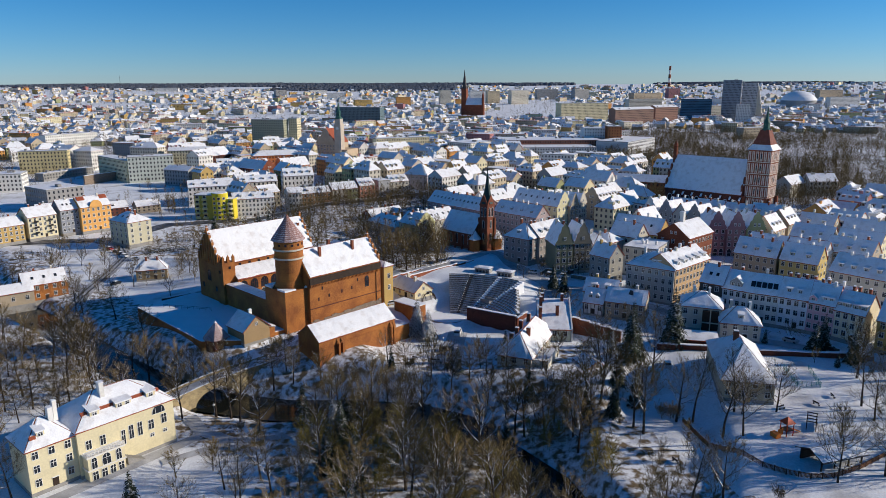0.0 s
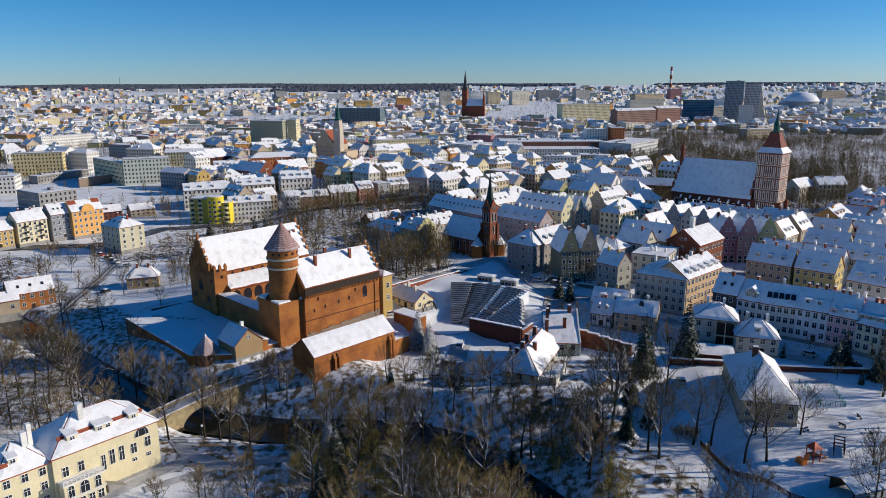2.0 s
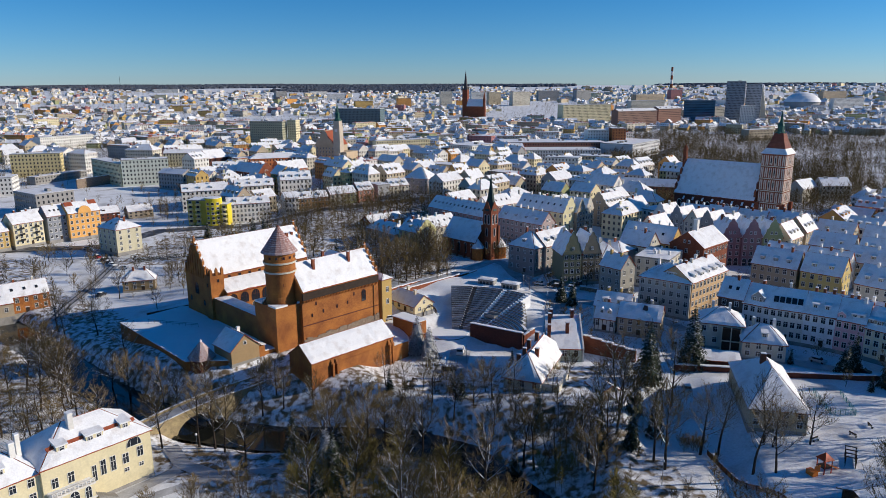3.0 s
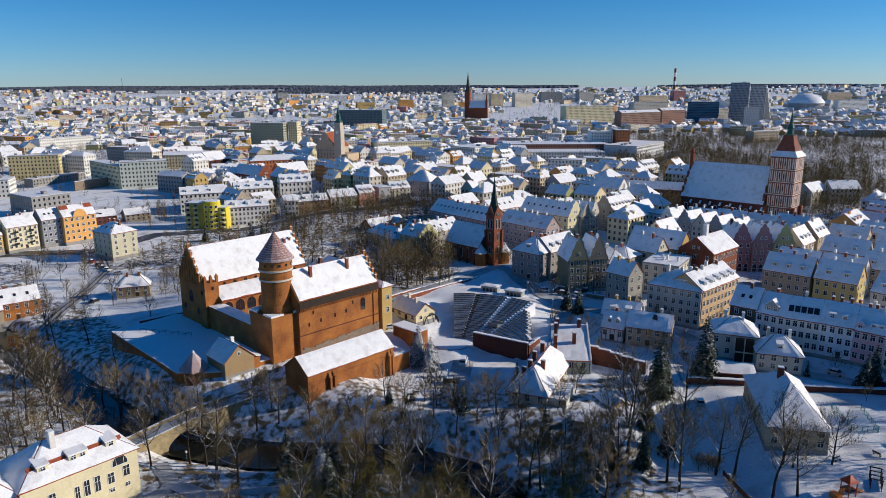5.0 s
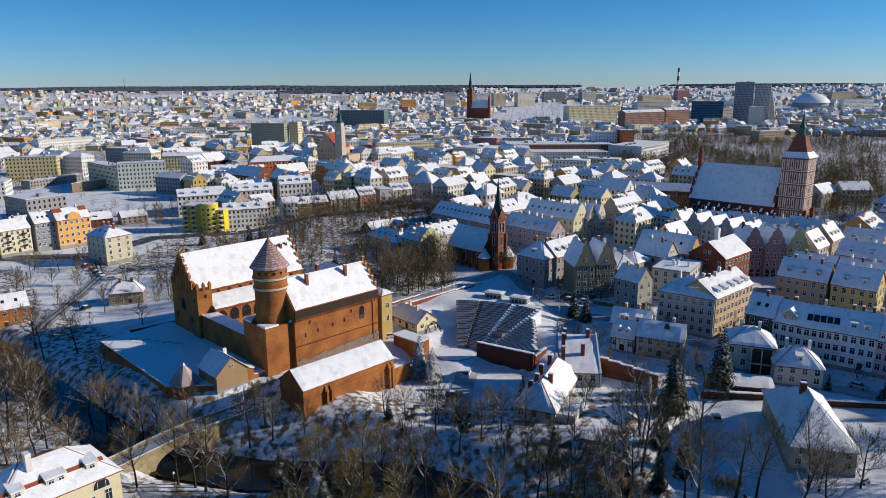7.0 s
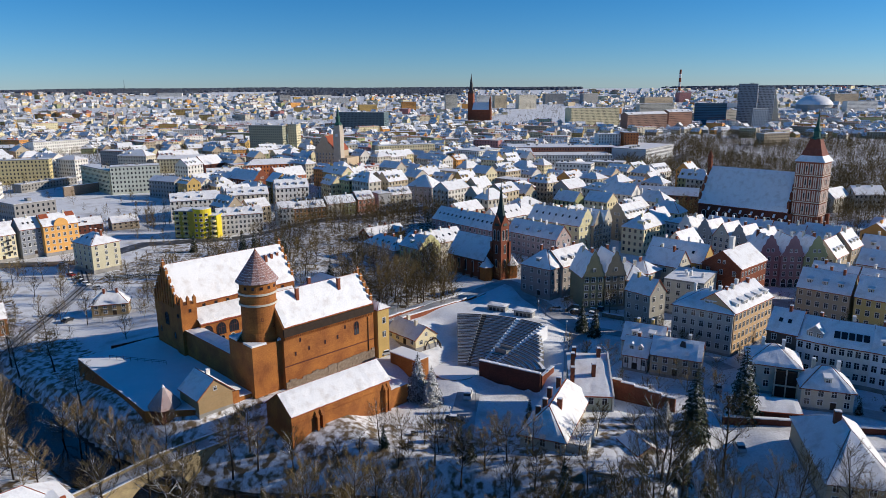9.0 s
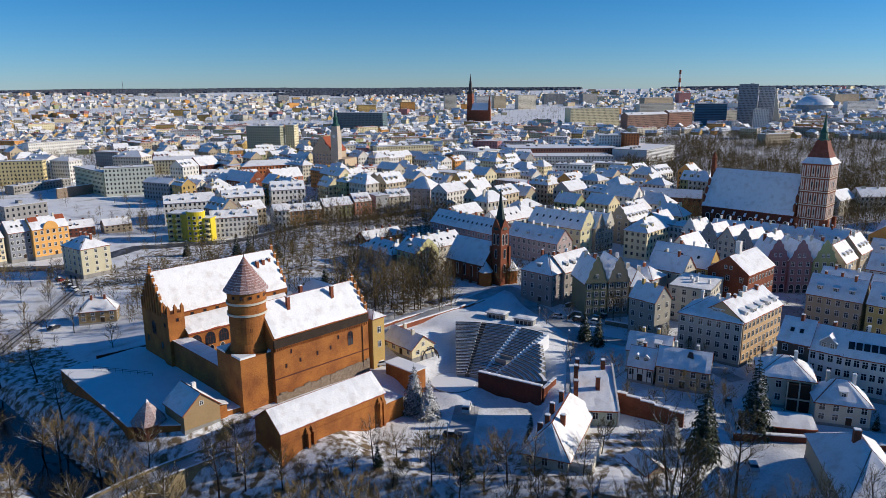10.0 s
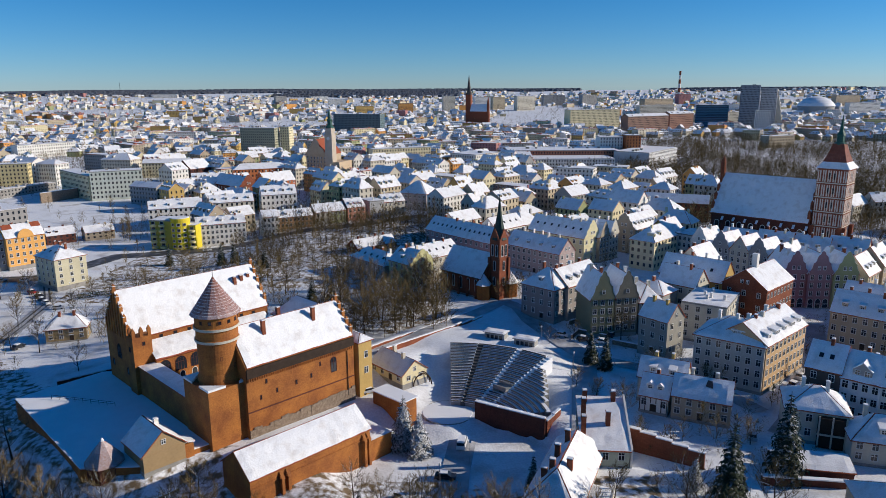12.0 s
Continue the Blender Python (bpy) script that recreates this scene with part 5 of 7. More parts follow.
def bridge():
    ax, ay, bx, by = -76.0, 165.2, -55.6, 184.2
    L, W = math.hypot(bx - ax, by - ay), 2.7
    ob = thing("bridge", ax, ay, 0, math.degrees(math.atan2(by - ay, bx - ax)), "old stone arch bridge with trodden snow on its deck", "bridge")
    deck = lambda x: -2.9 + 2.7 * x / L + 0.7 * math.sin(math.pi * min(1, max(0, x / L)))
    span0, span1, base = 6.5, 19.0, -7.0
    def under(x):
        if x < span0 or x > span1:
            return -10.0
        t = (x - span0) / (span1 - span0) * 2 - 1
        return base + 4.6 * math.sqrt(max(0, 1 - t * t))
    xs = sorted([-3 + (L + 6) * k / 34 for k in range(35)] + [span0, span0 + 0.02, span1 - 0.02, span1])
    part("arch", sweep(xs, -W, W, under, deck), STONE, ob)
    part("deck", sweep(xs, -W + 0.3, W - 0.3, deck, lambda x: deck(x) + 0.12), ROAD, ob)
    for y in (-W - 0.08, W - 0.3):
        w = part("parapet", sweep(xs, y, y + 0.38, lambda x: deck(x) - 0.1, lambda x: deck(x) + 0.75), STONE, ob)
        part("snow", sweep(xs, y - 0.05, y + 0.43, lambda x: deck(x) + 0.753, lambda x: deck(x) + 0.90), SNOW, w)
    for k in range(17):
        t0, t1 = math.pi * k / 17, math.pi * (k + 1) / 17 - 0.02
        mid, hw = (span0 + span1) / 2, (span1 - span0) / 2
        a = [(mid + (hw + o) * math.cos(t), -W - 0.02, base + (4.6 + o) * math.sin(t)) for t, o in ((t0, 0), (t0, 0.6), (t1, 0.6), (t1, 0))]
        part("voussoir", Shape().slab(a, -0.1), STONE, ob)


bridge()

# ---- open-air theatre ----
theatre = thing("amphitheatre", -2, 212, 0, 0, "open-air theatre with curved benches under snow", "amphitheatre")
ROWS = 19
BENCHWOOD = material("weathered_bench_wood", (0.11, 0.10, 0.095), 0.8, 0.3, 0.8, 6.0, 0.3)
def row_end(r):
    """Where a row stops: at the back wall, or farther up at the lane."""
    return 23 - 18 * (r - 12.5) / 11 if r < 23.5 else math.degrees(math.acos(23.5 / r)) * 0.98 + 5 * (1 - smooth(23.5, 27, r))


for k in range(ROWS):
    r0, r1 = 12.5 + k * 1.3, 12.5 + (k + 1) * 1.3
    z = 2.0 + k * 0.34
    for a0, a1 in ((row_end(r1), 45), (47.5, 59), (61.5, 76.5), (79, 91)):
        if a1 - a0 < 3 or (4 < k < 8 and a0 == 47.5):
            continue
        s, sn, be = Shape(), Shape(), Shape()
        n = max(3, int((a1 - a0) / 2.6))
        pts = [radians(a0 + (a1 - a0) * i / n) for i in range(n + 1)]
        arc = lambda ra, rb: [(ra * math.cos(a), ra * math.sin(a)) for a in reversed(pts)] + [(rb * math.cos(a), rb * math.sin(a)) for a in pts]
        s.prism(arc(r0, r1), -1, z)
        sn.prism(arc(r0 + 0.05, r1 + 0.02), z + 0.003, z + 0.12)
        be.prism(arc(r0 + 0.02, r0 + 0.30), z + 0.32, z + 0.39)
        be.prism(arc(r0 + 0.1, r0 + 0.2), z, z + 0.32)
        st = part("step", s, CONCRETE, theatre)
        part("snow", sn, SNOW, st)
        part("bench", be, BENCHWOOD, theatre)
for a, w, mat in ((46.2, 1.2, SNOW), (60.2, 1.3, SNOW), (77.7, 1.4, BENCHWOOD)):
    s = Shape()
    for k in range(ROWS):
        r0, r1, z = 12.5 + k * 1.3, 12.5 + (k + 1) * 1.3, 2.05 + k * 0.34
        da0, da1 = math.degrees(w / r0) / 2, math.degrees(w / r1) / 2
        s.prism([(r * math.cos(radians(a + d)), r * math.sin(radians(a + d))) for r, d in ((r0, -da0), (r1, -da1), (r1, da1), (r0, da0))], -1, z)
    part("aisle", s, mat, theatre)
part("mixing_booth", Shape().box(-1.9, 1.9, -1.5, 1.5, 0, 0.5).box(-1.9, 1.9, -1.5, -1.35, 0.5, 1.2).box(-1.9, 1.9, 1.35, 1.5, 0.5, 1.2), CONCRETE, theatre, m=pose(12.6, 16.2, 3.9, 0, 0, -38))
stage = part("stage", Shape().ring(-1.0, 9.0, [(6.4, -1), (6.4, 1.0)], 28), CONCRETE, theatre)
part("snow", Shape().ring(-1.0, 9.0, [(6.1, 1.0), (6.0, 1.12)], 28), SNOW, stage)


def wall_run(name, pts, tops, thick, mat, label, category="wall", base=-2.5, step=3.0, cap=True, kind=""):
    """A masonry wall along a line, with a cap of snow on each stretch."""
    ob = thing(name, pts[0][0], pts[0][1], 0, 0, label, category, kind=kind)
    ox, oy = pts[0]
    for (ax, ay), (bx, by), t0, t1 in zip(pts, pts[1:], tops, tops[1:]):
        L = math.hypot(bx - ax, by - ay)
        n = max(1, round(L / step))
        d = Vector((bx - ax, by - ay)).normalized()
        o = Vector((-d.y, d.x)) * thick / 2
        for k in range(n):
            x0, y0, x1, y1 = [lerp(p, q, f) - e for p, q, f, e in ((ax, bx, k / n, ox), (ay, by, k / n, oy), (ax, bx, (k + 1) / n, ox), (ay, by, (k + 1) / n, oy))]
            top = lerp(t0, t1, (k + 0.5) / n)
            q = [(x0 + o.x, y0 + o.y), (x0 - o.x, y0 - o.y), (x1 - o.x, y1 - o.y), (x1 + o.x, y1 + o.y)]
            w = part("stretch", Shape().prism(q, base, top), mat, ob)
            if cap:
                c = Vector(((x0 + x1) / 2, (y0 + y1) / 2))
                q2 = [tuple(c + (Vector(p) - c) * 1.0 + (o * 0.25 if i in (0, 3) else -o * 0.25)) for i, p in enumerate(q)]
                part("snow", Shape().prism(q2, top + 0.003, top + 0.25), SNOW, w)
    return ob


wall_run("theatre_wall", [(3.6, 218.0), (19.0, 210.0)], [5.4, 5.0], 0.8, BRICK_DARK, "dark brick back wall of the theatre capped with snow", base=-3)
wall_run("theatre_wall", [(19.2, 210.2), (23.0, 216)], [4.2, 4.6], 0.6, BRICK_RED, "brick side wall of the theatre capped with snow", base=0)
wall_run("garden_wall", [(34.3, 200.8), (48.2, 192.6)], [8.3, 6.3], 0.7, BRICK_RED, "tall stepped brick garden wall capped with snow", base=0, step=3.2)
for wpts in ([(57.5, 188), (73.2, 186.4)], [(84.6, 183.2), (99, 182), (113, 180.5)]):
    wall_run("town_wall", wpts, [4.5, 4.3, 4.6][:len(wpts)], 0.8, BRICK_DARK, "low ruined brick town wall capped with snow", base=1, step=4)
wall_run("causeway_wall", [(-30.5, 240.5), (-24, 251), (5.5, 288)], [6.8, 6.6, 5.0], 0.5, BRICK_RED, "brick parapet of the castle causeway", base=2, step=5)
wall_run("causeway_wall", [(-22.5, 245.5), (-3, 266), (10.5, 284)], [7.0, 6.8, 5.0], 0.5, BRICK_RED, "brick parapet of the castle causeway", base=2, step=5)
ribbon("road", [(-30, 232), (-26.5, 243.5), (8, 286), (15, 296)], 5.0, ROAD, "trodden snowy causeway to the castle", 0.1)
wall_run("pier", [(-19.5, 222.5), (-11.5, 215.5)], [6.6, 6.6], 4.0, BRICK, "thick brick pier with a snowy top", base=-2, step=9)
sh = house(-16.0, 236.0, -46, 13, 8.0, 3.8, 3.2, 3.0, "gable", CREAM, 1, 4, 2, "fr", "low cream house with a snowy roof", chimneys=1, tile=TILE)
for x, y, r in ((10.5, 257.8, -25), (18.6, 252.4, -25)):
    k = thing("kiosk", x, y, 6.2, r, "small stone kiosk with a thick snow cap", "kiosk", "theatre kiosks")
    part("wall", Shape().box(-3, 3, -1.6, 1.6, -2, 2.0), GREY, k)
    for o in (-1.9, -0.6, 0.7, 2.0):
        part("opening", Shape().box(o - 0.45, o + 0.45, -1.66, -1.6, 0.2, 1.5), GLASS, k)
    rf = part("roof", Shape().box(-3.4, 3.4, -2.0, 2.0, 2.0, 2.2), CONCRETE, k)
    part("snow", snow_sheet([(-3.4, -2, 2.21), (3.4, -2, 2.21), (3.4, 2, 2.21), (-3.4, 2, 2.21)], 5, 0.8, 0.35, 0.0), SNOW_ROOF, rf)
# wooden arch by the theatre's gate
ga_ = thing("arched_gate", -9.5, 231.5, 2.6, 20, "dark timber arch over the theatre gate", "gate")
for y in (0, 1.5, 3.0):
    s = Shape()
    pts = [(-2.4 * math.cos(math.pi * i / 12), 3.2 * math.sin(math.pi * i / 12) + 0.6) for i in range(13)]
    for p, q in zip(pts, pts[1:]):
        s.tube((p[0], y, p[1]), (q[0], y, q[1]), 0.16, 0.16, 5)
    part("rib", s, WOOD, ga_)

# ---- lanes and streets ----
LANE = [(-146, 186), (-141.5, 199), (-140, 213), (-141, 229), (-144, 246), (-149, 273), (-153, 296), (-158, 319), (-172, 342), (-190, 352)]
ribbon("road", LANE, 5.5, ROAD, "rutted snowy lane through the park")
for o in (-1.0, 1.0):
    ribbon("wheel_rut", [(x + o, y) for x, y in LANE[:-1]], 0.7, ASPHALT, "dark wheel rut in the snowy lane", 0.1)
ribbon("road", [(27, 203), (31, 228), (35, 252), (20, 290), (12, 300)], 6.5, ROAD, "snow-packed old town street")
ribbon("road", [(35, 252), (48, 244), (66, 226), (70, 218)], 5.0, ROAD, "snow-packed side street")
ribbon("road", [(-250, 340), (-215, 350), (-180, 356), (-168, 396), (-120, 412), (-60, 445), (-20, 478)], 10.0, ASPHALT, "wet asphalt street beside the tenements")
ribbon("path", [(-88, 118), (-84, 122), (-70.5, 138.5), (-62, 150)], 3.4, ROAD, "cleared drive in front of the villa", 0.08)
ribbon("path", [(-50, 146), (-62, 152), (-68, 160)], 3.5, ROAD, "trodden snowy path by the villa", 0.08)
ribbon("path", [(-66, 138), (-52, 148), (-30, 152), (-8, 154), (6, 138)], 2.6, ROAD, "trodden riverside path", 0.08)
ribbon("path", [(-2, 181), (-1, 196), (0.5, 209)], 6.0, ROAD, "packed snow in the castle yard", 0.05)
ribbon("road", [(70, 206), (78, 216), (98, 250), (112, 280)], 7, ROAD, "snowy street up to the market", 0.08)
ribbon("road", [(86, 196), (100, 188), (122, 168)], 5, ROAD, "snowy lane below the row of houses", 0.08)
for k in range(3):
    ribbon("avenue", [(-38 + k * 9, 500), (-58 + k * 14, 640)], 5.5, ASPHALT if k == 1 else ROAD, "cleared avenue climbing between the houses", 0.3)
ribbon("avenue", [(115, 600), (190, 720), (260, 860)], 14, ASPHALT, "broad cleared avenue beside the shopping centre", 0.3)

# ---- parked cars ----
def car(x, y, rot, paint, label, van=False, z=None):
    c = thing("van" if van else "car", x, y, on_ground(x, y, 0.14) if z is None else z, rot, label, "van" if van else "car", "parked cars")
    L, W = (5.2, 1.9) if van else (4.3, 1.75)
    prof = [(-L / 2, 0.35), (L / 2, 0.35), (L / 2, 0.8), (L / 2 - 0.25, 1.15 if van else 0.92), (L / 2 - 1.0, 1.25 if van else 0.98), (-L / 2 + 0.1, 1.25 if van else 1.0), (-L / 2, 0.85)]
    b = Shape()
    pts = [(px, -W / 2, pz) for px, pz in prof]
    b.slab(pts, -W)
    part("body", b, paint, c)
    cab = [(-L / 2 + (0.1 if van else 0.55), 1.0), (L / 2 - 1.0, 1.0), (L / 2 - 1.7, 1.95 if van else 1.45), (-L / 2 + (0.15 if van else 1.0), 1.95 if van else 1.45)]
    part("cabin", Shape().slab([(px, -W / 2 + 0.1, pz) for px, pz in cab], -(W - 0.2)), GLASS, c)
    top = Shape().box(cab[3][0] - 0.05, cab[2][0] + 0.1, -W / 2 + 0.12, W / 2 - 0.12, cab[2][1], cab[2][1] + 0.06, 0)
    top.box(cab[3][0], cab[2][0], -W / 2 + 0.16, W / 2 - 0.16, cab[2][1] + 0.06, cab[2][1] + 0.2, 1)
    part("roof", top, [paint, SNOW], c)
    for wx in (-L / 2 + 0.8, L / 2 - 0.85):
        for wy in (-W / 2, W / 2 - 0.2):
            t = Shape()
            n = 12
            ring = [(wx + 0.33 * math.cos(6.2832 * i / n), wy, 0.33 + 0.33 * math.sin(6.2832 * i / n)) for i in range(n)]
            t.slab(ring, -0.2)
            part("wheel", t, IRON, c)
    return c


PAINT = [material("dark_paint", (0.02, 0.022, 0.03), 0.25, 0.1, 1, 5, 0, spec=0.5), material("silver_paint", (0.45, 0.46, 0.48), 0.3, 0.1, 1, 5, 0, spec=0.5),
         material("white_paint", (0.75, 0.75, 0.75), 0.3, 0.1, 1, 5, 0, spec=0.5), material("red_paint", (0.35, 0.02, 0.02), 0.3, 0.1, 1, 5, 0, spec=0.5), material("blue_paint", (0.03, 0.06, 0.2), 0.3, 0.1, 1, 5, 0, spec=0.5)]
PNAME = ["dark", "silver", "white", "red", "blue"]
car(-3, 193.6, -8, PAINT[0], "dark car under snow parked in the yard")
car(0.4, 206.8, 82, PAINT[2], "white van with snow on its roof", True)
car(-6, 184, 5, PAINT[1], "silver car under snow parked in the yard")
car(-22.5, 226.5, 30, PAINT[1], "silver car beside the low cream house")
RP = random.Random(3)
for x, y, r in ((37, 264, -25), (42, 262, -25), (31, 268, -25), (46, 268, 60), (62.5, 205, 75), (63.5, 198, 78), (58, 179, 85), (84, 232, 45), (88, 237, 45), (-162, 322, -35), (-158, 318, -35), (-166, 327, -30), (-172, 332, -30), (-150, 312, 20), (-196, 350, 50), (-186, 350, 20), (-140, 272, 75), (106, 186, -45), (112, 180, -45), (98, 193, -45), (-34, 338, -45), (-10, 468, 20), (-128, 408, 20)):
    k = RP.choice((0, 0, 1, 1, 2, 4, 3))
    car(x, y, r, PAINT[k], "%s car with snow on its roof parked by the road" % PNAME[k])

# ---- playground, fence and court ----
fence = thing("fence", 53, 150, 0, 0, "brown wooden picket fence round the playground", "fence")
FP = [(53.2, 150), (54, 144), (55, 138.5), (57.7, 131.4), (60.6, 124.5), (64, 121.8), (68, 120.2), (72.5, 120.4), (79, 123.5), (87, 128.6), (98, 136)]
for (ax, ay), (bx, by) in zip(FP, FP[1:]):
    L = math.hypot(bx - ax, by - ay)
    n = max(1, round(L / 2.2))
    for k in range(n):
        x0, y0, x1, y1 = lerp(ax, bx, k / n), lerp(ay, by, k / n), lerp(ax, bx, (k + 1) / n), lerp(ay, by, (k + 1) / n)
        z0, z1 = height(x0, y0), height(x1, y1)
        part("post", Shape().box(-0.09, 0.09, -0.09, 0.09, -0.5, 1.35).box(-0.11, 0.11, -0.11, 0.11, 1.35, 1.5, 1), [WOOD, SNOW], fence, m=pose(x0 - 53, y0 - 150, z0))
        a = math.degrees(math.atan2(y1 - y0, x1 - x0))
        s = Shape()
        seg = math.hypot(x1 - x0, y1 - y0)
        for i in range(10):
            u = seg * (i + 0.5) / 10
            zz = (z1 - z0) * u / seg
            s.box(u - 0.07, u + 0.07, -0.02, 0.02, zz + 0.1, zz + 1.2)
        s.slab([(0, -0.05, 0.95), (seg, -0.05, 0.95 + z1 - z0), (seg, -0.03, 1.05 + z1 - z0), (0, -0.03, 1.05)], 0.04)
        part("picket_panel", s, plaster(0.16, 0.07, 0.03), fence, m=pose(x0 - 53, y0 - 150, z0, 0, 0, a))
RED_P, ORANGE_P = material("red_play_paint", (0.6, 0.08, 0.02), 0.4, 0.1, 1, 5, 0), material("orange_play_paint", (0.7, 0.2, 0.02), 0.4, 0.1, 1, 5, 0)
pg = thing("play_tower", 71.3, 137.6, on_ground(71.3, 137.6), 20, "red and orange wooden play tower with a slide", "playground")
for x in (-0.9, 0.9):
    for y in (-0.9, 0.9):
        part("post", Shape().box(x - 0.08, x + 0.08, y - 0.08, y + 0.08, -0.3, 3.0), RED_P, pg)
part("platform", Shape().box(-1, 1, -1, 1, 1.2, 1.35), WOOD, pg)
part("roof", Shape().ring(0, 0, [(1.7, 2.9), (0.05, 4.2)], 4, 0, math.pi / 4), RED_P, pg)
part("slide", Shape().slab([(1, -0.4, 1.25), (3.6, -0.4, 0.1), (3.6, 0.4, 0.1), (1, 0.4, 1.25)], 0.12), ORANGE_P, pg)
part("panel", Shape().box(-2.4, -1, -0.05, 0.05, 0.2, 1.6), ORANGE_P, pg)
part("climber", Shape().box(-3.6, -2.4, -0.9, 0.9, 0, 1.0), ORANGE_P, pg)
pv = thing("pavilion", 75.2, 126.8, on_ground(75.2, 126.8), 18, "dark timber shelter with a snowy roof", "shelter")
for x in (-5.0, -1.7, 1.7, 5.0):
    for y in (-2.6, 2.6):
        part("post", Shape().box(x - 0.12, x + 0.12, y - 0.12, y + 0.12, -0.5, 2.3), WOOD, pv)
part("back_wall", Shape().box(-5.1, 5.1, 2.5, 2.65, -0.3, 2.3), WOOD, pv)
roof(pv, 11, 6.2, 2.3, 1.3, "gable", SLATE, 71)
ps = thing("pergola", 78.6, 141.5, on_ground(78.6, 141.5), 62, "weathered timber play frame in the snow", "playground")
for x in (-2.4, -0.8, 0.8, 2.4):
    part("frame", Shape().box(x - 0.1, x + 0.1, -1, -0.85, -0.3, 2.2).box(x - 0.1, x + 0.1, 0.85, 1, -0.3, 2.2).box(x - 0.1, x + 0.1, -1.1, 1.1, 2.2, 2.35), WOOD, ps)
part("wall", Shape().box(-2.5, 2.5, -0.97, -0.9, 0.2, 1.4), plaster(0.30, 0.20, 0.10), ps)
TEAL = material("teal_court_paint", (0.02, 0.22, 0.25), 0.5, 0.1, 1, 5, 0)
for x, y, r, L in ((86.3, 168.1, 81, 11.4), (88.2, 162.1, -7, 5.5), (92.2, 167.4, 78, 11.3)):
    ct_ = thing("court_fence", x, y, on_ground(x, y), r, "teal mesh fence of a small ball court", "fence", "court fences")
    for k in range(6):
        u = -L / 2 + L * k / 5
        part("post", Shape().tube((u, 0, -0.3), (u, 0, 1.5), 0.06, 0.06, 5), TEAL, ct_)
    for k in range(5):
        part("rail", Shape().box(-L / 2, L / 2, -0.03, 0.03, 0.1 + k * 0.3, 0.15 + k * 0.3), TEAL, ct_)
for x, y in ((91, 156), (85, 152), (76, 150), (46, 132), (-12, 187), (-3, 190)):
    b = thing("bench", x, y, on_ground(x, y), RP.uniform(0, 180), "wooden park bench covered with snow", "bench", "benches")
    part("seat", Shape().box(-0.9, 0.9, -0.25, 0.25, 0.42, 0.48).box(-0.9, 0.9, -0.22, 0.22, 0.48, 0.6, 1), [WOOD, SNOW], b)
    for sx in (-0.7, 0.7):
        part("leg", Shape().box(sx - 0.06, sx + 0.06, -0.2, 0.2, -0.1, 0.42), IRON, b)
    part("backrest", Shape().box(-0.9, 0.9, 0.22, 0.28, 0.6, 0.95), WOOD, b)
for x, y in ((47, 126), (40, 138), (-4, 190), (2, 199), (30, 240), (24, 262), (-60, 156), (-142, 250), (-150, 290), (52, 170), (-155, 330)):
    l = thing("street_lamp", x, y, on_ground(x, y), RP.uniform(0, 360), "slim grey street lamp standing in the snow", "street lamp", "street lamps")
    part("pole", Shape().tube((0, 0, -0.3), (0, 0, 5.2), 0.07, 0.05, 6), METAL, l)
    part("lantern", Shape().ring(0, 0, [(0.1, 5.1), (0.28, 5.2), (0.24, 5.5), (0.05, 5.7)], 8), FRAME, l)
rl = thing("handrail", 43, 127, 0, 0, "black iron handrail along the sloping path", "railing")
for k in range(9):
    x0, y0, x1, y1 = 47 - k * 0.7, 133 - k * 1.6, 47 - (k + 1) * 0.7, 133 - (k + 1) * 1.6
    z0, z1 = height(x0, y0), height(x1, y1)
    part("post", Shape().tube((x0 - 43, y0 - 127, z0 - 0.2), (x0 - 43, y0 - 127, z0 + 1.0), 0.05, 0.05, 5), IRON, rl)
    part("rail", Shape().tube((x0 - 43, y0 - 127, z0 + 1.0), (x1 - 43, y1 - 127, z1 + 1.0), 0.05, 0.05, 5), IRON, rl)

# terraced gardens between the old houses
for gpts in ([(33.5, 266), (36.5, 271), (44, 266)], [(35, 279), (42, 284.5), (49, 281)], [(45, 262), (53, 257)]):
    wall_run("garden_wall", gpts, [4.3, 4.3, 4.3][:len(gpts)], 0.4, RUBBLE, "low stone garden wall under snow", base=1, step=5)
# ---- left of the castle ----
house(-128.5, 281, 18, 12, 7.5, -3, 5.0, 3.6, "hip", plaster(0.33, 0.24, 0.12), 2, 4, 2, "fr", "small ochre lodge with a snowy roof among trees", chimneys=2)
house(-161, 257, 42, 15, 9, -4, 7.0, 4.2, "gable", BRICK, 2, 5, 3, "fr", "orange-brick house with a snowy roof at the park", skylights=3)
house(*fronting((-178, 234), (-160, 249), 8), -4, 5.6, 2.6, "gable", TAN, 1, 5, 2, "fr", "low tan annex with a snowy roof at the park", chimneys=0)
wall_run("retaining_wall", [(-303, 559), (-283, 597)], [4.2, 4.6], 1.2, RUBBLE, "long stone retaining wall above the snowy slope", base=-3, step=8)
wall_run("park_wall", [(-104, 232), (-92, 240)], [3.6, 4.2], 0.7, BRICK_DARK, "dark brick wall at the castle terrace", base=-5)
hd = thing("hedge", -140, 330, height(-140, 330), 30, "clipped evergreen hedge beside the house", "hedge")
s = Shape()
rh_ = random.Random(2)
for k in range(900):
    x, y, z = rh_.uniform(-11, 11), rh_.uniform(-0.8, 0.8), rh_.uniform(-0.2, 1.9)
    d = Vector((rh_.uniform(-1, 1), rh_.uniform(-1, 1), rh_.uniform(-0.3, 1))).normalized() * 0.45
    o = d.orthogonal().normalized() * 0.14
    s.face([(x - o.x, y - o.y, z - o.z), (x + o.x, y + o.y, z + o.z), (x + d.x, y + d.y, z + d.z)])
part("leaves", s, HEDGE, hd)

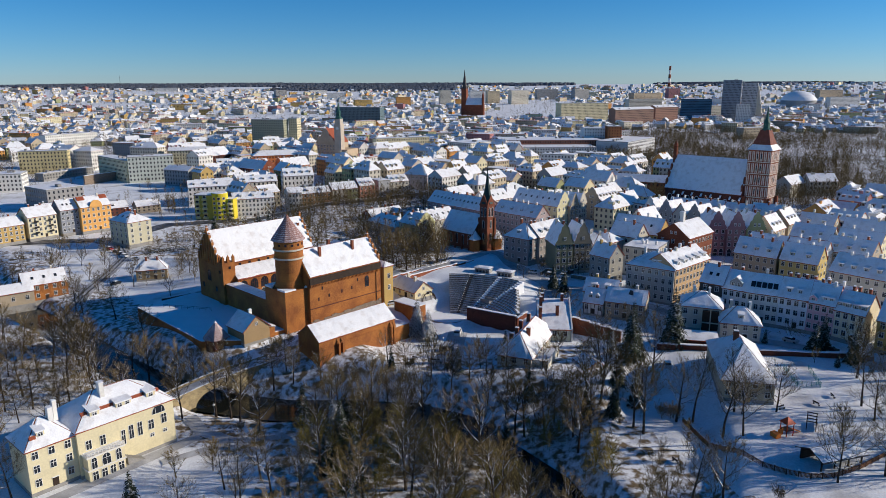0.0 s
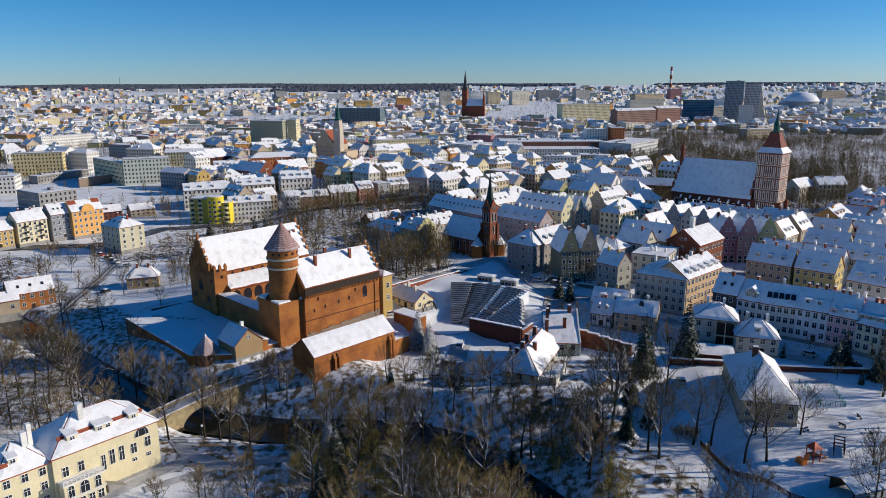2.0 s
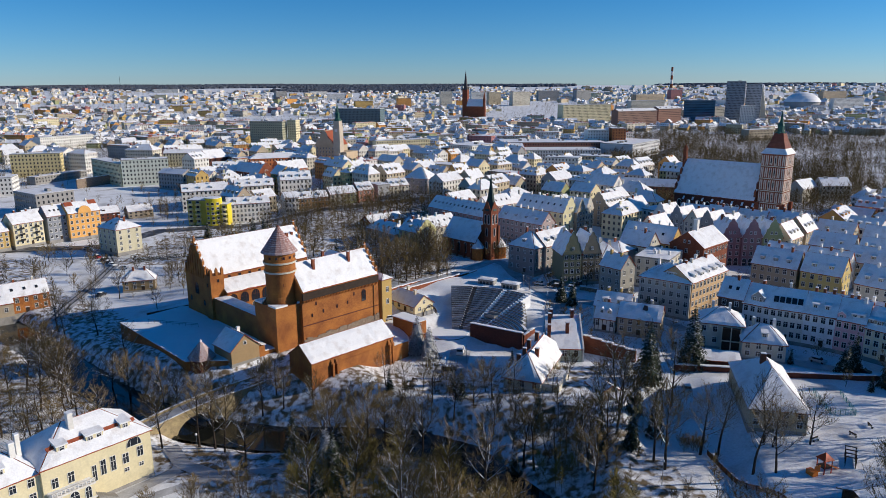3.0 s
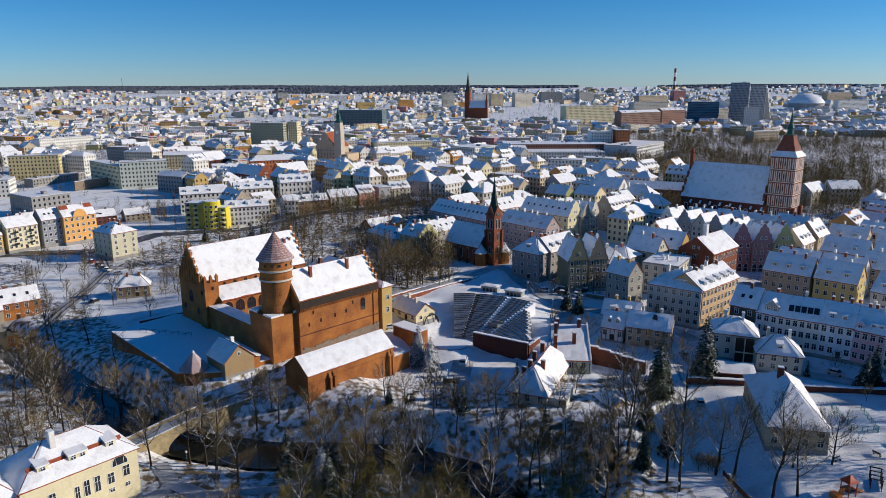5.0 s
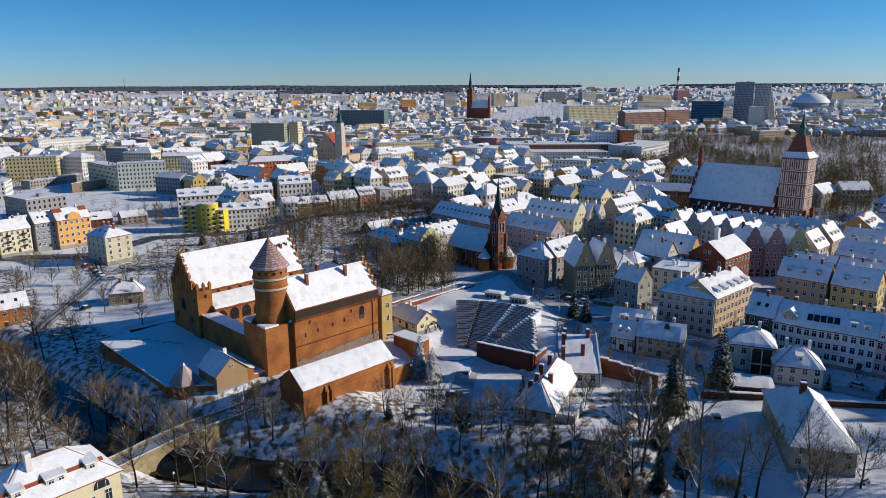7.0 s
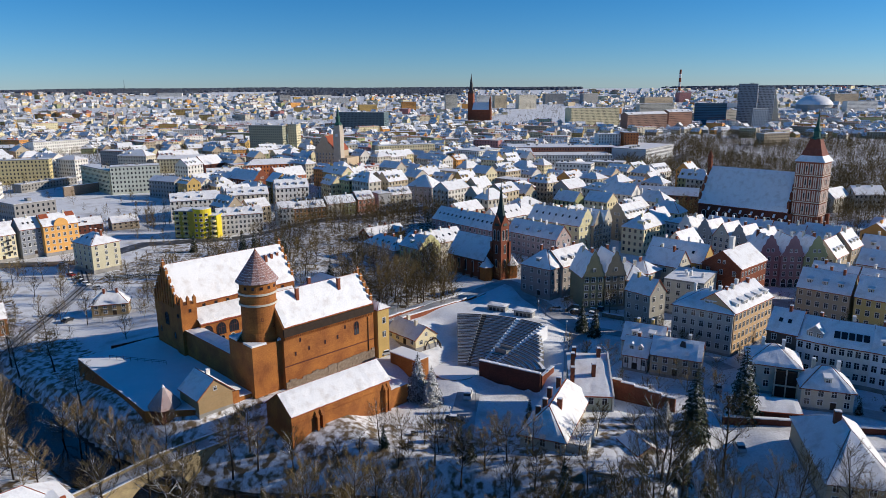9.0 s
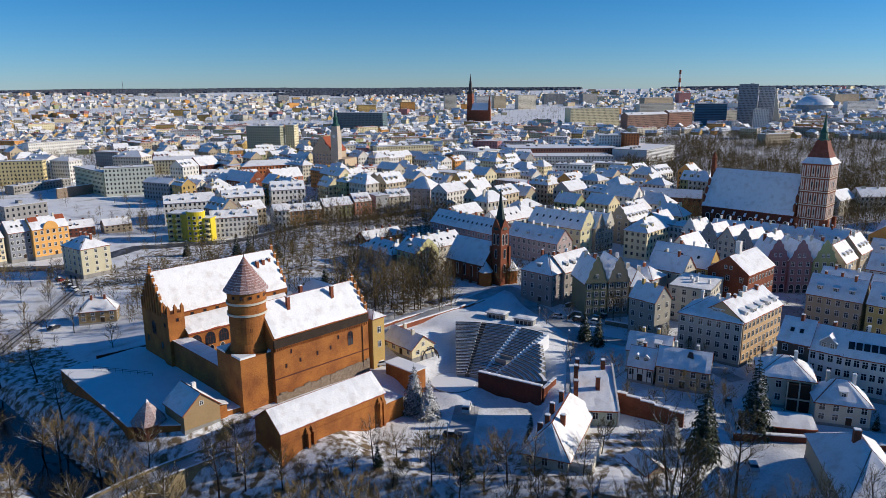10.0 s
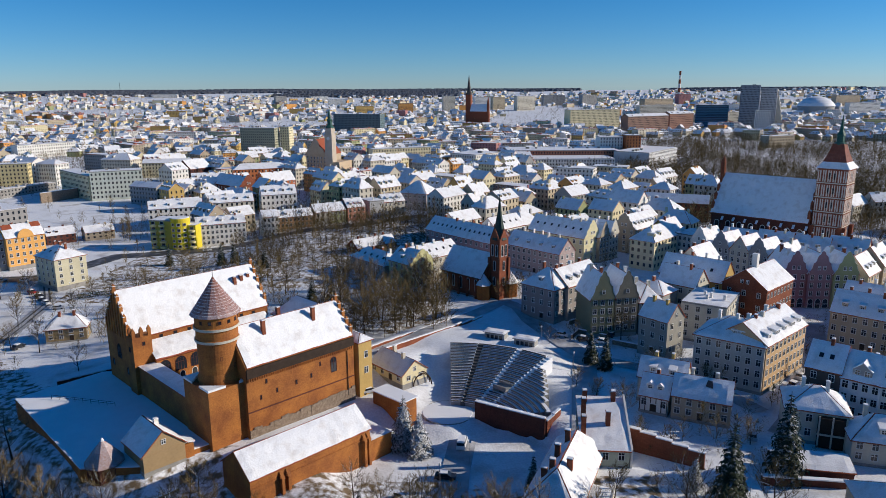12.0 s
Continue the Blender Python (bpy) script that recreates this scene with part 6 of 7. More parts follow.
# ---- the wider town ----
PALETTE = [WHITE, CREAM, BEIGE, PALE, TAN, GREY, OCHRE, GREEN, PINK, ORANGE]
WEIGHTS = [6, 6, 5, 4, 3, 2, 3, 1, 1, 2]
RC = random.Random(5)


def plain_house(wall_s, roof_s, win_s, L, D, h, rh, kind, m=None, wi=0, faces="flr", dense=1.0):
    """Adds the walls, the snowy roof and the rows of windows of a far house to three shapes."""
    a = (len(wall_s.v), len(roof_s.v), len(win_s.v))
    wall_s.box(-L / 2, L / 2, -D / 2, D / 2, -6, h, wi)
    if kind == "gable":
        for sx in (-1, 1):
            wall_s.face([(sx * L / 2, -D / 2, h), (sx * L / 2, D / 2, h), (sx * L / 2, 0, h + rh)][::sx], wi)
    if kind == "flat":
        roof_s.box(-L / 2 - 0.2, L / 2 + 0.2, -D / 2 - 0.2, D / 2 + 0.2, h, h + 0.5, 1)
        roof_s.box(-L / 2 + 0.2, L / 2 - 0.2, -D / 2 + 0.2, D / 2 - 0.2, h + 0.5, h + 0.62, 0)
        for k in range(int(L / 12)):
            x = RC.uniform(-L / 2 + 2, L / 2 - 2)
            roof_s.box(x - 1, x + 1, -1.2, 1.2, h + 0.5, h + 2.2, 1)
    else:
        for pl in roof_planes(L, D, h, rh, kind, 0.4):
            roof_s.slab(pl, 0.12, 1)
            n = (Vector(pl[1]) - Vector(pl[0])).cross(Vector(pl[2]) - Vector(pl[0])).normalized()
            c = sum((Vector(q) for q in pl), Vector()) / len(pl)
            roof_s.slab([c + (Vector(q) - c) * 0.985 + n * 0.125 for q in pl], 0.16, 0)
        for k in range(RC.choice((1, 2, 2, 3))):
            x, y = RC.uniform(-L / 2.4, L / 2.4), RC.choice((-0.8, 0.8))
            roof_s.box(x - 0.5, x + 0.5, y - 0.4, y + 0.4, h + rh * 0.5, h + rh + 0.9, 2)
        if rh > 3:
            for k in range(RC.choice((0, 0, 2, 3, 4))):
                x = (k + 0.5) / 4 * L - L / 2
                roof_s.box(x - 0.8, x + 0.8, -D / 2 * 0.75, -D / 2 * 0.2, h + rh * 0.2, h + rh * 0.62, 2)
                roof_s.box(x - 0.95, x + 0.95, -D / 2 * 0.8, -D / 2 * 0.2, h + rh * 0.62, h + rh * 0.62 + 0.3, 0)
                win_s.face([(x - 0.45, -D / 2 * 0.75 - 0.03, h + rh * 0.3), (x + 0.45, -D / 2 * 0.75 - 0.03, h + rh * 0.3), (x + 0.45, -D / 2 * 0.75 - 0.03, h + rh * 0.55), (x - 0.45, -D / 2 * 0.75 - 0.03, h + rh * 0.55)])
    floors = max(2, int(h / 3.1))
    fh = (h - 0.8) / floors
    for f in faces:
        length = L if f in "fb" else D
        n = max(2, int(length / 2.7 * dense))
        for k in range(floors):
            z = 0.8 + fh * k + fh * 0.25
            for i in range(n):
                o = (i + 0.5) / n * length - length / 2
                q = [(o - 0.55, z), (o + 0.55, z), (o + 0.55, z + fh * 0.5), (o - 0.55, z + fh * 0.5)]
                if f == "f":
                    win_s.face([(u, -D / 2 - 0.04, w) for u, w in q])
                elif f == "r":
                    win_s.face([(L / 2 + 0.04, u, w) for u, w in q])
                elif f == "l":
                    win_s.face([(-L / 2 - 0.04, -u, w) for u, w in q])
    if m is not None:
        for sh, n in zip((wall_s, roof_s, win_s), a):
            sh.v[n:] = [tuple(m @ Vector(v)) for v in sh.v[n:]]


LABELS = {"gable": "rendered town house with a snow-covered pitched roof", "hip": "rendered house with a snow-covered hipped roof", "flat": "flat-roofed block of flats under snow"}


def far_house(x, y, rot, L, D, h, rh, kind, wall, faces="flr", label="", category="house", z=None, roof_mat=None):
    FOOT.append((x, y, rot, L, D))
    ob = thing("house", x, y, height(x, y) if z is None else z, rot, label or LABELS[kind], category, "town houses")
    w, r, g = Shape(), Shape(), Shape()
    plain_house(w, r, g, L, D, h, rh, kind, None, 0, faces)
    part("wall", w, wall, ob)
    part("roof", r, [SNOW_ROOF, roof_mat or TILE, wall], ob)
    part("glazing", g, GLASS, ob)["kind"] = "stuff"
    return ob


def free(x, y, r):
    for cx, cy, _, L, D in FOOT:
        if abs(x - cx) < r + L / 2 and abs(y - cy) < r + L / 2:
            d = math.hypot(x - cx, y - cy)
            if d < r + (L + D) / 4 + 1:
                return False
    return True


def park(x, y):
    """Where trees stand instead of houses."""
    if 590 < y < 1110 and x > 0.235 * y + 6 or (430 < y <= 590 and x > 0.3 * y + 8):
        return True
    if -345 < x < -212 and y < 650:
        return True
    if blob(x, y, 175, 440, 60, 60, 0, 0.01) > 0.5:
        return True
    if y < 430 and (x < -10 or y < 230):
        return True
    if 58 < x < 168 and 655 < y < 742:
        return True
    if -120 < x < -10 and y < 480 or (x < -150 and y < 520 and x > -330):
        return True
    if 240 < y and abs(x - (0.9 * (y - 262) + 20)) < 9 and y < 330:
        return True
    return noise.noise((x * 0.004, y * 0.004, 9)) > 0.42


def pick_wall():
    return RC.choices(range(len(PALETTE)), WEIGHTS)[0]



# ---- landmarks of the skyline ----
def block(x, y, rot, L, D, top, wall, label, faces="fr", flat=True, rh=4.0, dense=1.0, name="tower_block", category="building", roof_mat=None):
    z = height(x, y)
    FOOT.append((x, y, rot, L, D))
    ob = thing(name, x, y, z, rot, label, category)
    w, r, g = Shape(), Shape(), Shape()
    plain_house(w, r, g, L, D, top - z, rh, "flat" if flat else "gable", None, 0, faces, dense)
    part("wall", w, wall, ob)
    part("roof", r, [SNOW_ROOF, roof_mat or CONCRETE, wall], ob)
    part("glazing", g, GLASS, ob)["kind"] = "stuff"
    return ob


th = thing("town_hall", -112, 672, height(-112, 672), -20, "pale stone town hall with a green copper clock tower", "town hall")
part("wall", Shape().box(-22, -2, -4, 22, -4, 22), plaster(0.50, 0.40, 0.28), th)
part("wall", Shape().box(-2, 12, -6, 16, -4, 16), plaster(0.56, 0.44, 0.30), th)
rf = part("roof", Shape().slab([(-22.5, -4.5, 21.5), (-12, -4.5, 35), (-12, 22, 35), (-22.5, 22, 21.5)][::-1], 0.4).slab([(-1.5, -4.5, 21.5), (-12, -4.5, 35), (-12, 22, 35), (-1.5, 22, 21.5)], 0.4), TILE, th, "steep orange tiles with patches of snow")
part("gable", Shape().slab([(-22, -4.2, 22), (-2, -4.2, 22), (-5, -4.2, 27), (-8, -4.2, 29), (-9, -4.2, 33), (-12, -4.2, 36), (-15, -4.2, 33), (-16, -4.2, 29), (-19, -4.2, 27)], 0.8), plaster(0.50, 0.40, 0.28), th)
part("tower", Shape().box(-1, 6, -7, 0, -4, 40), plaster(0.52, 0.45, 0.36), th)
part("clock_storey", Shape().box(-0.4, 5.4, -6.4, -0.6, 40, 45), plaster(0.52, 0.45, 0.36), th)
part("copper_spire", Shape().ring(2.5, -3.5, [(3.6, 44.6), (3.4, 46), (2.0, 47.5), (2.0, 51), (2.6, 51.3), (1.1, 53), (1.1, 55), (0.05, 62)], 8), COPPER, th, "green copper spire in stages")
part("clock", Shape().slab([(2.5 + 1.5 * math.cos(6.283 * i / 16), -7.05, 36 + 1.5 * math.sin(6.283 * i / 16)) for i in range(16)], 0.1), FRAME, th)
for k in range(6):
    for i in range(6):
        add_window(th, -20 + i * 3.3, -4.2, 2.5 + k * 3.3, 0, 1.2, 1.8)
FOOT.append((-112, 678, -20, 44, 34))

gc = thing("church", 22, 1660, height(22, 1660), -20, "far red-brick church with a tall dark spire", "church")
part("tower", Shape().box(-6, 6, -6, 6, -6, 62), BRICK_RED, gc)
part("spire", Shape().ring(0, 0, [(7.5, 60), (5.2, 66), (0.2, 104)], 8), SLATE, gc)
for sx in (-1, 1):
    for sy in (-1, 1):
        part("pinnacle", Shape().ring(sx * 5.4, sy * 5.4, [(1.3, 60), (0.1, 72)], 4), SLATE, gc)
part("nave", Shape().box(6, 46, -10, 10, -6, 24), BRICK_RED, gc)
part("roof", Shape().slab([(6, -10.5, 24), (46, -10.5, 24), (46, 0, 40), (6, 0, 40)], 0.5).slab([(46, 10.5, 24), (6, 10.5, 24), (6, 0, 40), (46, 0, 40)], 0.5), SNOW_ROOF, gc)
part("turret", Shape().ring(48, -9, [(3, -4), (3, 38), (3.4, 38), (0.1, 58)], 8), BRICK_RED, gc)
FOOT.append((22, 1660, 0, 56, 30))

DARKG = plaster(0.24, 0.28, 0.33)
block(556, 1440, -25, 34, 24, 79, DARKG, "dark unfinished high-rise over the town", "fr", dense=1.2)
block(598, 1455, -25, 28, 24, 73, plaster(0.52, 0.53, 0.56), "grey high-rise with a slanting end", "fr", dense=1.2)
for k in range(7):
    part("floor_slab", Shape().box(15 + k * 1.6, 17 + k * 1.6, -12, 12, -4, 69 - k * 9), PALE, bpy.data.objects["tower_block.001"])
block(500, 1480, -20, 60, 30, 42, plaster(0.08, 0.20, 0.28), "blue glass office block with snow on top", "fr", dense=1.5)
block(566, 1400, -20, 26, 16, 33, WHITE, "white office block below the high-rise", "fr")
dm = thing("dome_hall", 914, 1907, height(914, 1907), 0, "wide snow-covered domed arena", "arena")
part("wall", Shape().ring(0, 0, [(43, -8), (43, 18)], 32), GREY, dm)
part("dome", Shape().ring(0, 0, [(45, 17), (40, 25), (32, 32), (21, 38), (8, 41.5), (0.5, 42)], 48), SNOW_ROOF, dm)
mast = thing("radio_mast", -1888, 4000, height(-1888, 4000), 0, "thin radio mast on the skyline", "mast")
part("pole", Shape().tube((0, 0, -4), (0, 0, 62), 1.5, 0.6, 6), IRON, mast)
cm = thing("chimney_stack", 745, 2500, height(745, 2500), 0, "tall red and white banded factory chimney", "chimney")
for k in range(7):
    part("band", Shape().ring(0, 0, [(5.2 - k * 0.25, 8 + k * 14), (5.0 - k * 0.25, 22 + k * 14)], 14), (BRICK_RED, WHITE)[k % 2], cm)
for x, y, L, D, top, c, lab in ((741, 2440, 42, 24, 54, PINK, "pink tower block in the distance"), (-30, 2100, 34, 18, 54, PALE, "pale tower block in the distance"), (62, 2010, 44, 18, 52, WHITE, "white tower block in the distance"),
                                (115, 2190, 40, 18, 50, BEIGE, "beige tower block in the distance"), (190, 2140, 62, 18, 52, PALE, "pale tower block in the distance"), (310, 2420, 74, 20, 52, GREY, "grey slab block in the distance"), (420, 2400, 60, 20, 52, GREY, "grey slab block in the distance"),
                                (-1261, 3100, 100, 40, 56, WHITE, "white tower block at the edge of town"), (-1740, 3500, 26, 20, 56, ORANGE, "orange tower block at the edge of town"), (-1650, 3500, 24, 20, 60, ORANGE, "orange tower block at the edge of town"), (-1590, 3500, 24, 20, 60, OCHRE, "yellow tower block at the edge of town"),
                                (-640, 2600, 40, 24, 50, GREY, "dark tower block in the distance"), (-560, 2900, 70, 20, 46, WHITE, "white slab block in the distance"), (-420, 2500, 60, 20, 40, WHITE, "white slab block in the distance"),
                                (492, 1852, 96, 18, 48, TAN, "long tan slab block in the distance"), (470, 1780, 90, 20, 34, PALE, "long pale office block in the distance"), (1150, 2210, 96, 18, 50, TAN, "long tan slab block in the distance"), (1240, 2040, 40, 18, 58, plaster(0.50, 0.26, 0.24), "pinkish slab block in the distance"),
                                (930, 2420, 36, 18, 48, BEIGE, "beige tower block in the distance"), (-150, 2050, 40, 20, 36, ORANGE, "orange tower block in the distance"), (-260, 2000, 50, 20, 30, OCHRE, "ochre slab block in the distance"), (1000, 1850, 90, 16, 36, WHITE, "white slab block in the distance")):
    block(x, y, RC.choice((14, 22, 30)), L, D, top, c, lab)
    FOOT.append((x, y, 0, L, D))
for x, y, rot, L, D, top, c, lab in ((-181, 1342, -15, 90, 24, 32, plaster(0.14, 0.20, 0.22), "green glass office slab under snow"), (-247, 934, -12, 46, 14, 30, plaster(0.36, 0.36, 0.26), "olive tower of flats with snow on top"), (-215, 940, -12, 12, 13, 31, CREAM, "cream end of the flats under snow"),
                                     (-60, 775, 25, 62, 13, 18, CREAM, "long cream block of flats with balconies"), (-118, 770, -65, 20, 13, 19, PALE, "pale block of flats under snow"), (*fronting((-392, 618), (-354, 630), 12), 18, plaster(0.66, 0.55, 0.28), "yellow block of flats with balconies"), (*fronting((-374, 511), (-333, 525), 20), 10, WHITE, "white modern hall beside the snowy slope"), (*fronting((-287, 454), (-263, 438), 24), 10.5, plaster(0.30, 0.29, 0.28), "grey-walled block with a blank side under snow"), (15, 705, -40, 30, 36, 19, WHITE, "white flat-roofed department store"),
                                     (264, 1480, 18, 108, 26, 34, CREAM, "long pale ministry building under snow"), (535, 1530, 20, 110, 16, 26, PALE, "long cream school under snow"), (330, 1330, 30, 96, 18, 27, plaster(0.27, 0.17, 0.13), "brown-brick court building with snowy roof"), (405, 1385, 30, 60, 18, 29, plaster(0.32, 0.18, 0.13), "brown-brick court building with snowy roof"),
                                     (423, 1010, 24, 46, 14, 13, TAN, "tan flat-roofed school among the trees"), (445, 1150, -25, 24, 16, 12, CREAM, "yellow villa at the edge of the park"), (88, 592, -22, 28, 14, 18, WHITE, "white tenement beside the park"), (116, 602, -22, 26, 14, 18, BEIGE, "beige tenement with a steep attic beside the park"),
                                     (107, 782, 1, 82, 92, 10, WHITE, "long white shopping centre with a flat snowy roof"), (104, 792, 1, 112, 44, 15, plaster(0.36, 0.15, 0.09), "brown-red upper tier of the shopping centre"), (57, 752, 4, 24, 34, 12, plaster(0.34, 0.13, 0.07), "brick-red corner of the shopping centre"),
                                     (190, 782, 54, 78, 36, 15, plaster(0.62, 0.62, 0.62), "pale grey wing of the shopping centre under snow"), (158, 812, 2, 24, 20, 26, WHITE, "white cube of the shopping centre"), (180, 806, 2, 15, 18, 28, plaster(0.55, 0.20, 0.07), "orange cube of the shopping centre"),
                                     (120, 468, -22, 46, 11, 13, BRICK_DARK, "dark-brick presbytery with a snowy roof"),
                                     (*fronting((-316, 610), (-272, 569), 13), 15, CREAM, "cream tenement block with a flat snowy roof"), (*fronting((-270, 568), (-238, 583), 14), 18, plaster(0.62, 0.65, 0.56), "pale green tenement block with loggias"), (-500, 900, 60, 70, 14, 14, WHITE, "white modern school under snow"), (*fronting((-347, 577), (-329, 625), 10), 3.2, CONCRETE, "long low concrete garages under snow")):
    block(x, y, rot, L, D, top, c, lab, flat="brick" not in lab, name="building")
# white tenements above the snowy slope
for x, y, rot, L, D, h, rh, kind, wall, lab in ((-374, 664, -20, 26, 14, 18, 4, "gable", WHITE, "tall white tenement with a blank gable"), (-346, 652, -20, 22, 14, 18, 3, "hip", WHITE, "white tenement with rows of windows under snow"),
                                                (-226, 612, 62, 16, 15, 18, 5, "gable", WHITE, "white tenement with a blank gable end"), (-222, 558, -24, 26, 12, 13, 3, "gable", GREY, "grey tenement with balconies under snow"), (-196, 548, -24, 20, 12, 12, 4, "gable", PALE, "pale tenement under snow"),
                                                (-231, 668, 60, 22, 18, 12, 7, "gable", BRICK_DARK, "brown-brick hall with a steep gable"), (-262, 700, 12, 52, 12, 13, 3, "gable", CREAM, "long cream row with small gables under snow"), (-164, 640, 24, 46, 14, 15, 4, "hip", plaster(0.60, 0.20, 0.07), "orange brick school with a stepped gable"),
                                                (-196, 606, 24, 26, 12, 12, 4, "gable", OCHRE, "ochre house behind the tenements"), (-184, 576, -24, 18, 12, 13, 4, "gable", WHITE, "white house with chimneys under snow"), (-168, 470, 24, 30, 11, 13, 4, "gable", WHITE, "white row behind the yellow flats"),
                                                (-140, 486, 24, 26, 11, 14, 4, "gable", PALE, "pale row with tall white chimneys"), (-116, 505, 24, 22, 12, 15, 5, "gable", WHITE, "white tenement with a steep snowy roof"), (-150, 530, -30, 24, 12, 12, 4, "hip", BEIGE, "beige house under snow"),
                                                (-200, 440, 40, 15, 9, 4.5, 3, "gable", TAN, "small house below the slope under snow"), (-216, 430, 40, 14, 10, 5, 3.4, "gable", BRICK_DARK, "small brown house with tiles showing"), (-310, 700, -10, 30, 16, 16, 5, "hip", PALE, "pale hall with a broad snowy roof"), (-345, 740, -20, 40, 14, 16, 2, "flat", GREY, "grey flats under snow")):
    far_house(x, y, rot, L, D, h, rh, kind, wall, "fr" if rot < 0 else "fl", lab)

# pale houses in the park beside the cathedral
for x, y, rot, L, D, h, rh in ((224, 466, 38, 20, 11, 9, 5), (245, 470, 2, 19, 12, 10, 4.5), (298, 452, -40, 16, 11, 8, 5), (322, 438, -40, 15, 10, 6, 4), (281, 430, -44, 18, 10, 7, 5)):
    far_house(x, y, rot, L, D, h, rh, "gable", PALE, "fr", "pale house with a snowy roof beside the park")

# streets of houses that stand near enough to be told apart
made = 0
cells = []
for i in range(-60, 70):
    for j in range(-10, 80):
        a, b = i * 23.0, j * 19.0
        x = 60 + (a - b) * 0.7071 + RC.uniform(-3, 3)
        y = 250 + (a + b) * 0.7071 * 0.98 + RC.uniform(-3, 3)
        if 300 < y < 1000 and abs(x) < 0.66 * y + 60:
            cells.append((x, y))
cells.sort(key=lambda c: c[1])
for x, y in cells:
    if (y < 345 and x < 160) or park(x, y) or made >= 185:
        continue
    big = y > 480 and RC.random() < 0.28
    L, D = (RC.uniform(24, 40), RC.uniform(12, 15)) if big else (RC.uniform(13, 21), RC.uniform(10, 13))
    if not free(x, y, L * 0.52):
        continue
    rot = RC.choice((-45, 45)) + RC.uniform(-6, 6)
    h = RC.uniform(8, 12.5) if y < 420 else RC.uniform(9, 16)
    kind = "flat" if big and RC.random() < 0.6 else RC.choice(("gable", "gable", "hip"))
    far_house(x, y, rot, L, D, h, RC.uniform(3.5, 6), kind, PALETTE[pick_wall()], "fr" if rot < 0 else "fl")
    made += 1

# farther quarters, too small to be told apart
w, r, g = Shape(), Shape(), Shape()
y = 900.0
while y < 3900:
    step = 23 + (y - 900) * 0.017
    x = -0.68 * y
    while x < 0.68 * y:
        xx, yy = x + RC.uniform(-8, 8), y + RC.uniform(-8, 8)
        x += step * RC.uniform(0.9, 1.4)
        n = noise.noise((xx * 0.0022, yy * 0.0022, 4))
        if n > 0.30 or not free(xx, yy, 12) or park(xx, yy) or (xx < 0 and yy > 3300 + 300 * n):
            continue
        big = RC.random() < 0.12
        L, D = (RC.uniform(26, 48), RC.uniform(12, 15)) if big else (RC.uniform(11, 19), RC.uniform(9, 12))
        kind = "flat" if big else RC.choice(("gable", "gable", "hip"))
        h = RC.uniform(9, 15) if big else RC.uniform(4.5, 8.5)
        m = pose(xx, yy, height(xx, yy), 0, 0, RC.choice((-45, 45, -30, 10)) + RC.uniform(-12, 12))
        plain_house(w, r, g, L, D, h, RC.uniform(3, 5.5), kind, m, pick_wall(), "fr" if yy < 1900 else "", 0.8)
    y += step
far = tagged(new("distant_houses", w.mesh("distant_houses", PALETTE)), "far quarters of pale snowy houses and flats", "houses", kind="stuff")
part("roofs", r, [SNOW_ROOF, TILE, BEIGE], far)["kind"] = "stuff"
part("glazing", g, GLASS, far)["kind"] = "stuff"

# trees among the far houses and the woods on the skyline
def clump(s, x, y, z, R, H, rng, n=46, thick=1.0):
    """A loose crown of many thin slanting sprays on a stem."""
    for k in range(n):
        a, t = rng.uniform(0, 6.283), rng.uniform(0.18, 1)
        rr = R * math.sin(math.pi * min(1, 0.12 + t * 0.88)) * rng.uniform(0.15, 1)
        p = Vector((x + math.cos(a) * rr, y + math.sin(a) * rr, z + H * t))
        d = Vector((math.cos(a) * rng.uniform(0.2, 1.2), math.sin(a) * rng.uniform(0.2, 1.2), rng.uniform(-0.1, 0.95))).normalized() * H * rng.uniform(0.12, 0.24)
        b_ = a + rng.uniform(-1, 1)
        o = Vector((-math.sin(b_), math.cos(b_), 0)) * (0.05 + H * 0.0045) * thick
        s.face([p - d * 0.5 - o, p - d * 0.5 + o, p + d])
    s.tube((x, y, z - 1), (x, y, z + H * 0.7), H * 0.008, H * 0.003, 3)


rng = random.Random(9)
s = Shape()
for k in range(15000):
    y = 430 + 2900 * rng.random() ** 1.8
    x = rng.uniform(-0.68, 0.68) * y
    n = noise.noise((x * 0.004, y * 0.004, 9))
    if n < 0.12 and rng.random() < 0.45 or not free(x, y, 3) or (-340 < x < -195 and y < 575):
        continue
    clump(s, x, y, height(x, y), rng.uniform(3, 5.5), rng.uniform(8, 14), rng, 42 if y < 1200 else 20, 1.0 if y < 1200 else 2.2)
for k in range(5400):
    y = rng.uniform(430, 1180)
    x = rng.uniform(0.215 * y, 0.66 * y + 20)
    n = noise.noise((x * 0.013, y * 0.009, 6)) + 0.7 * noise.noise((x * 0.03, y * 0.02, 1))
    if n < -0.3 or n < 0.3 * smooth(0.36, 0.5, x / y) and rng.random() < 0.6:
        continue
    if park(x, y) and free(x, y, 2):
        clump(s, x, y, height(x, y), rng.uniform(4, 6), rng.uniform(8, 13), rng, 95)
tagged(new("far_trees", s.mesh("far_trees", TWIG)), "leafless trees between the far houses", "trees", kind="stuff")
# distance haze is painted into the woods as a lighter, bluish base colour
HAZED_FOREST = material("hazed_forest", (0.10, 0.125, 0.17), 0.95, 0.4, 0.02, 0.2, 0.0, other=(0.07, 0.07, 0.075))
s = Shape()
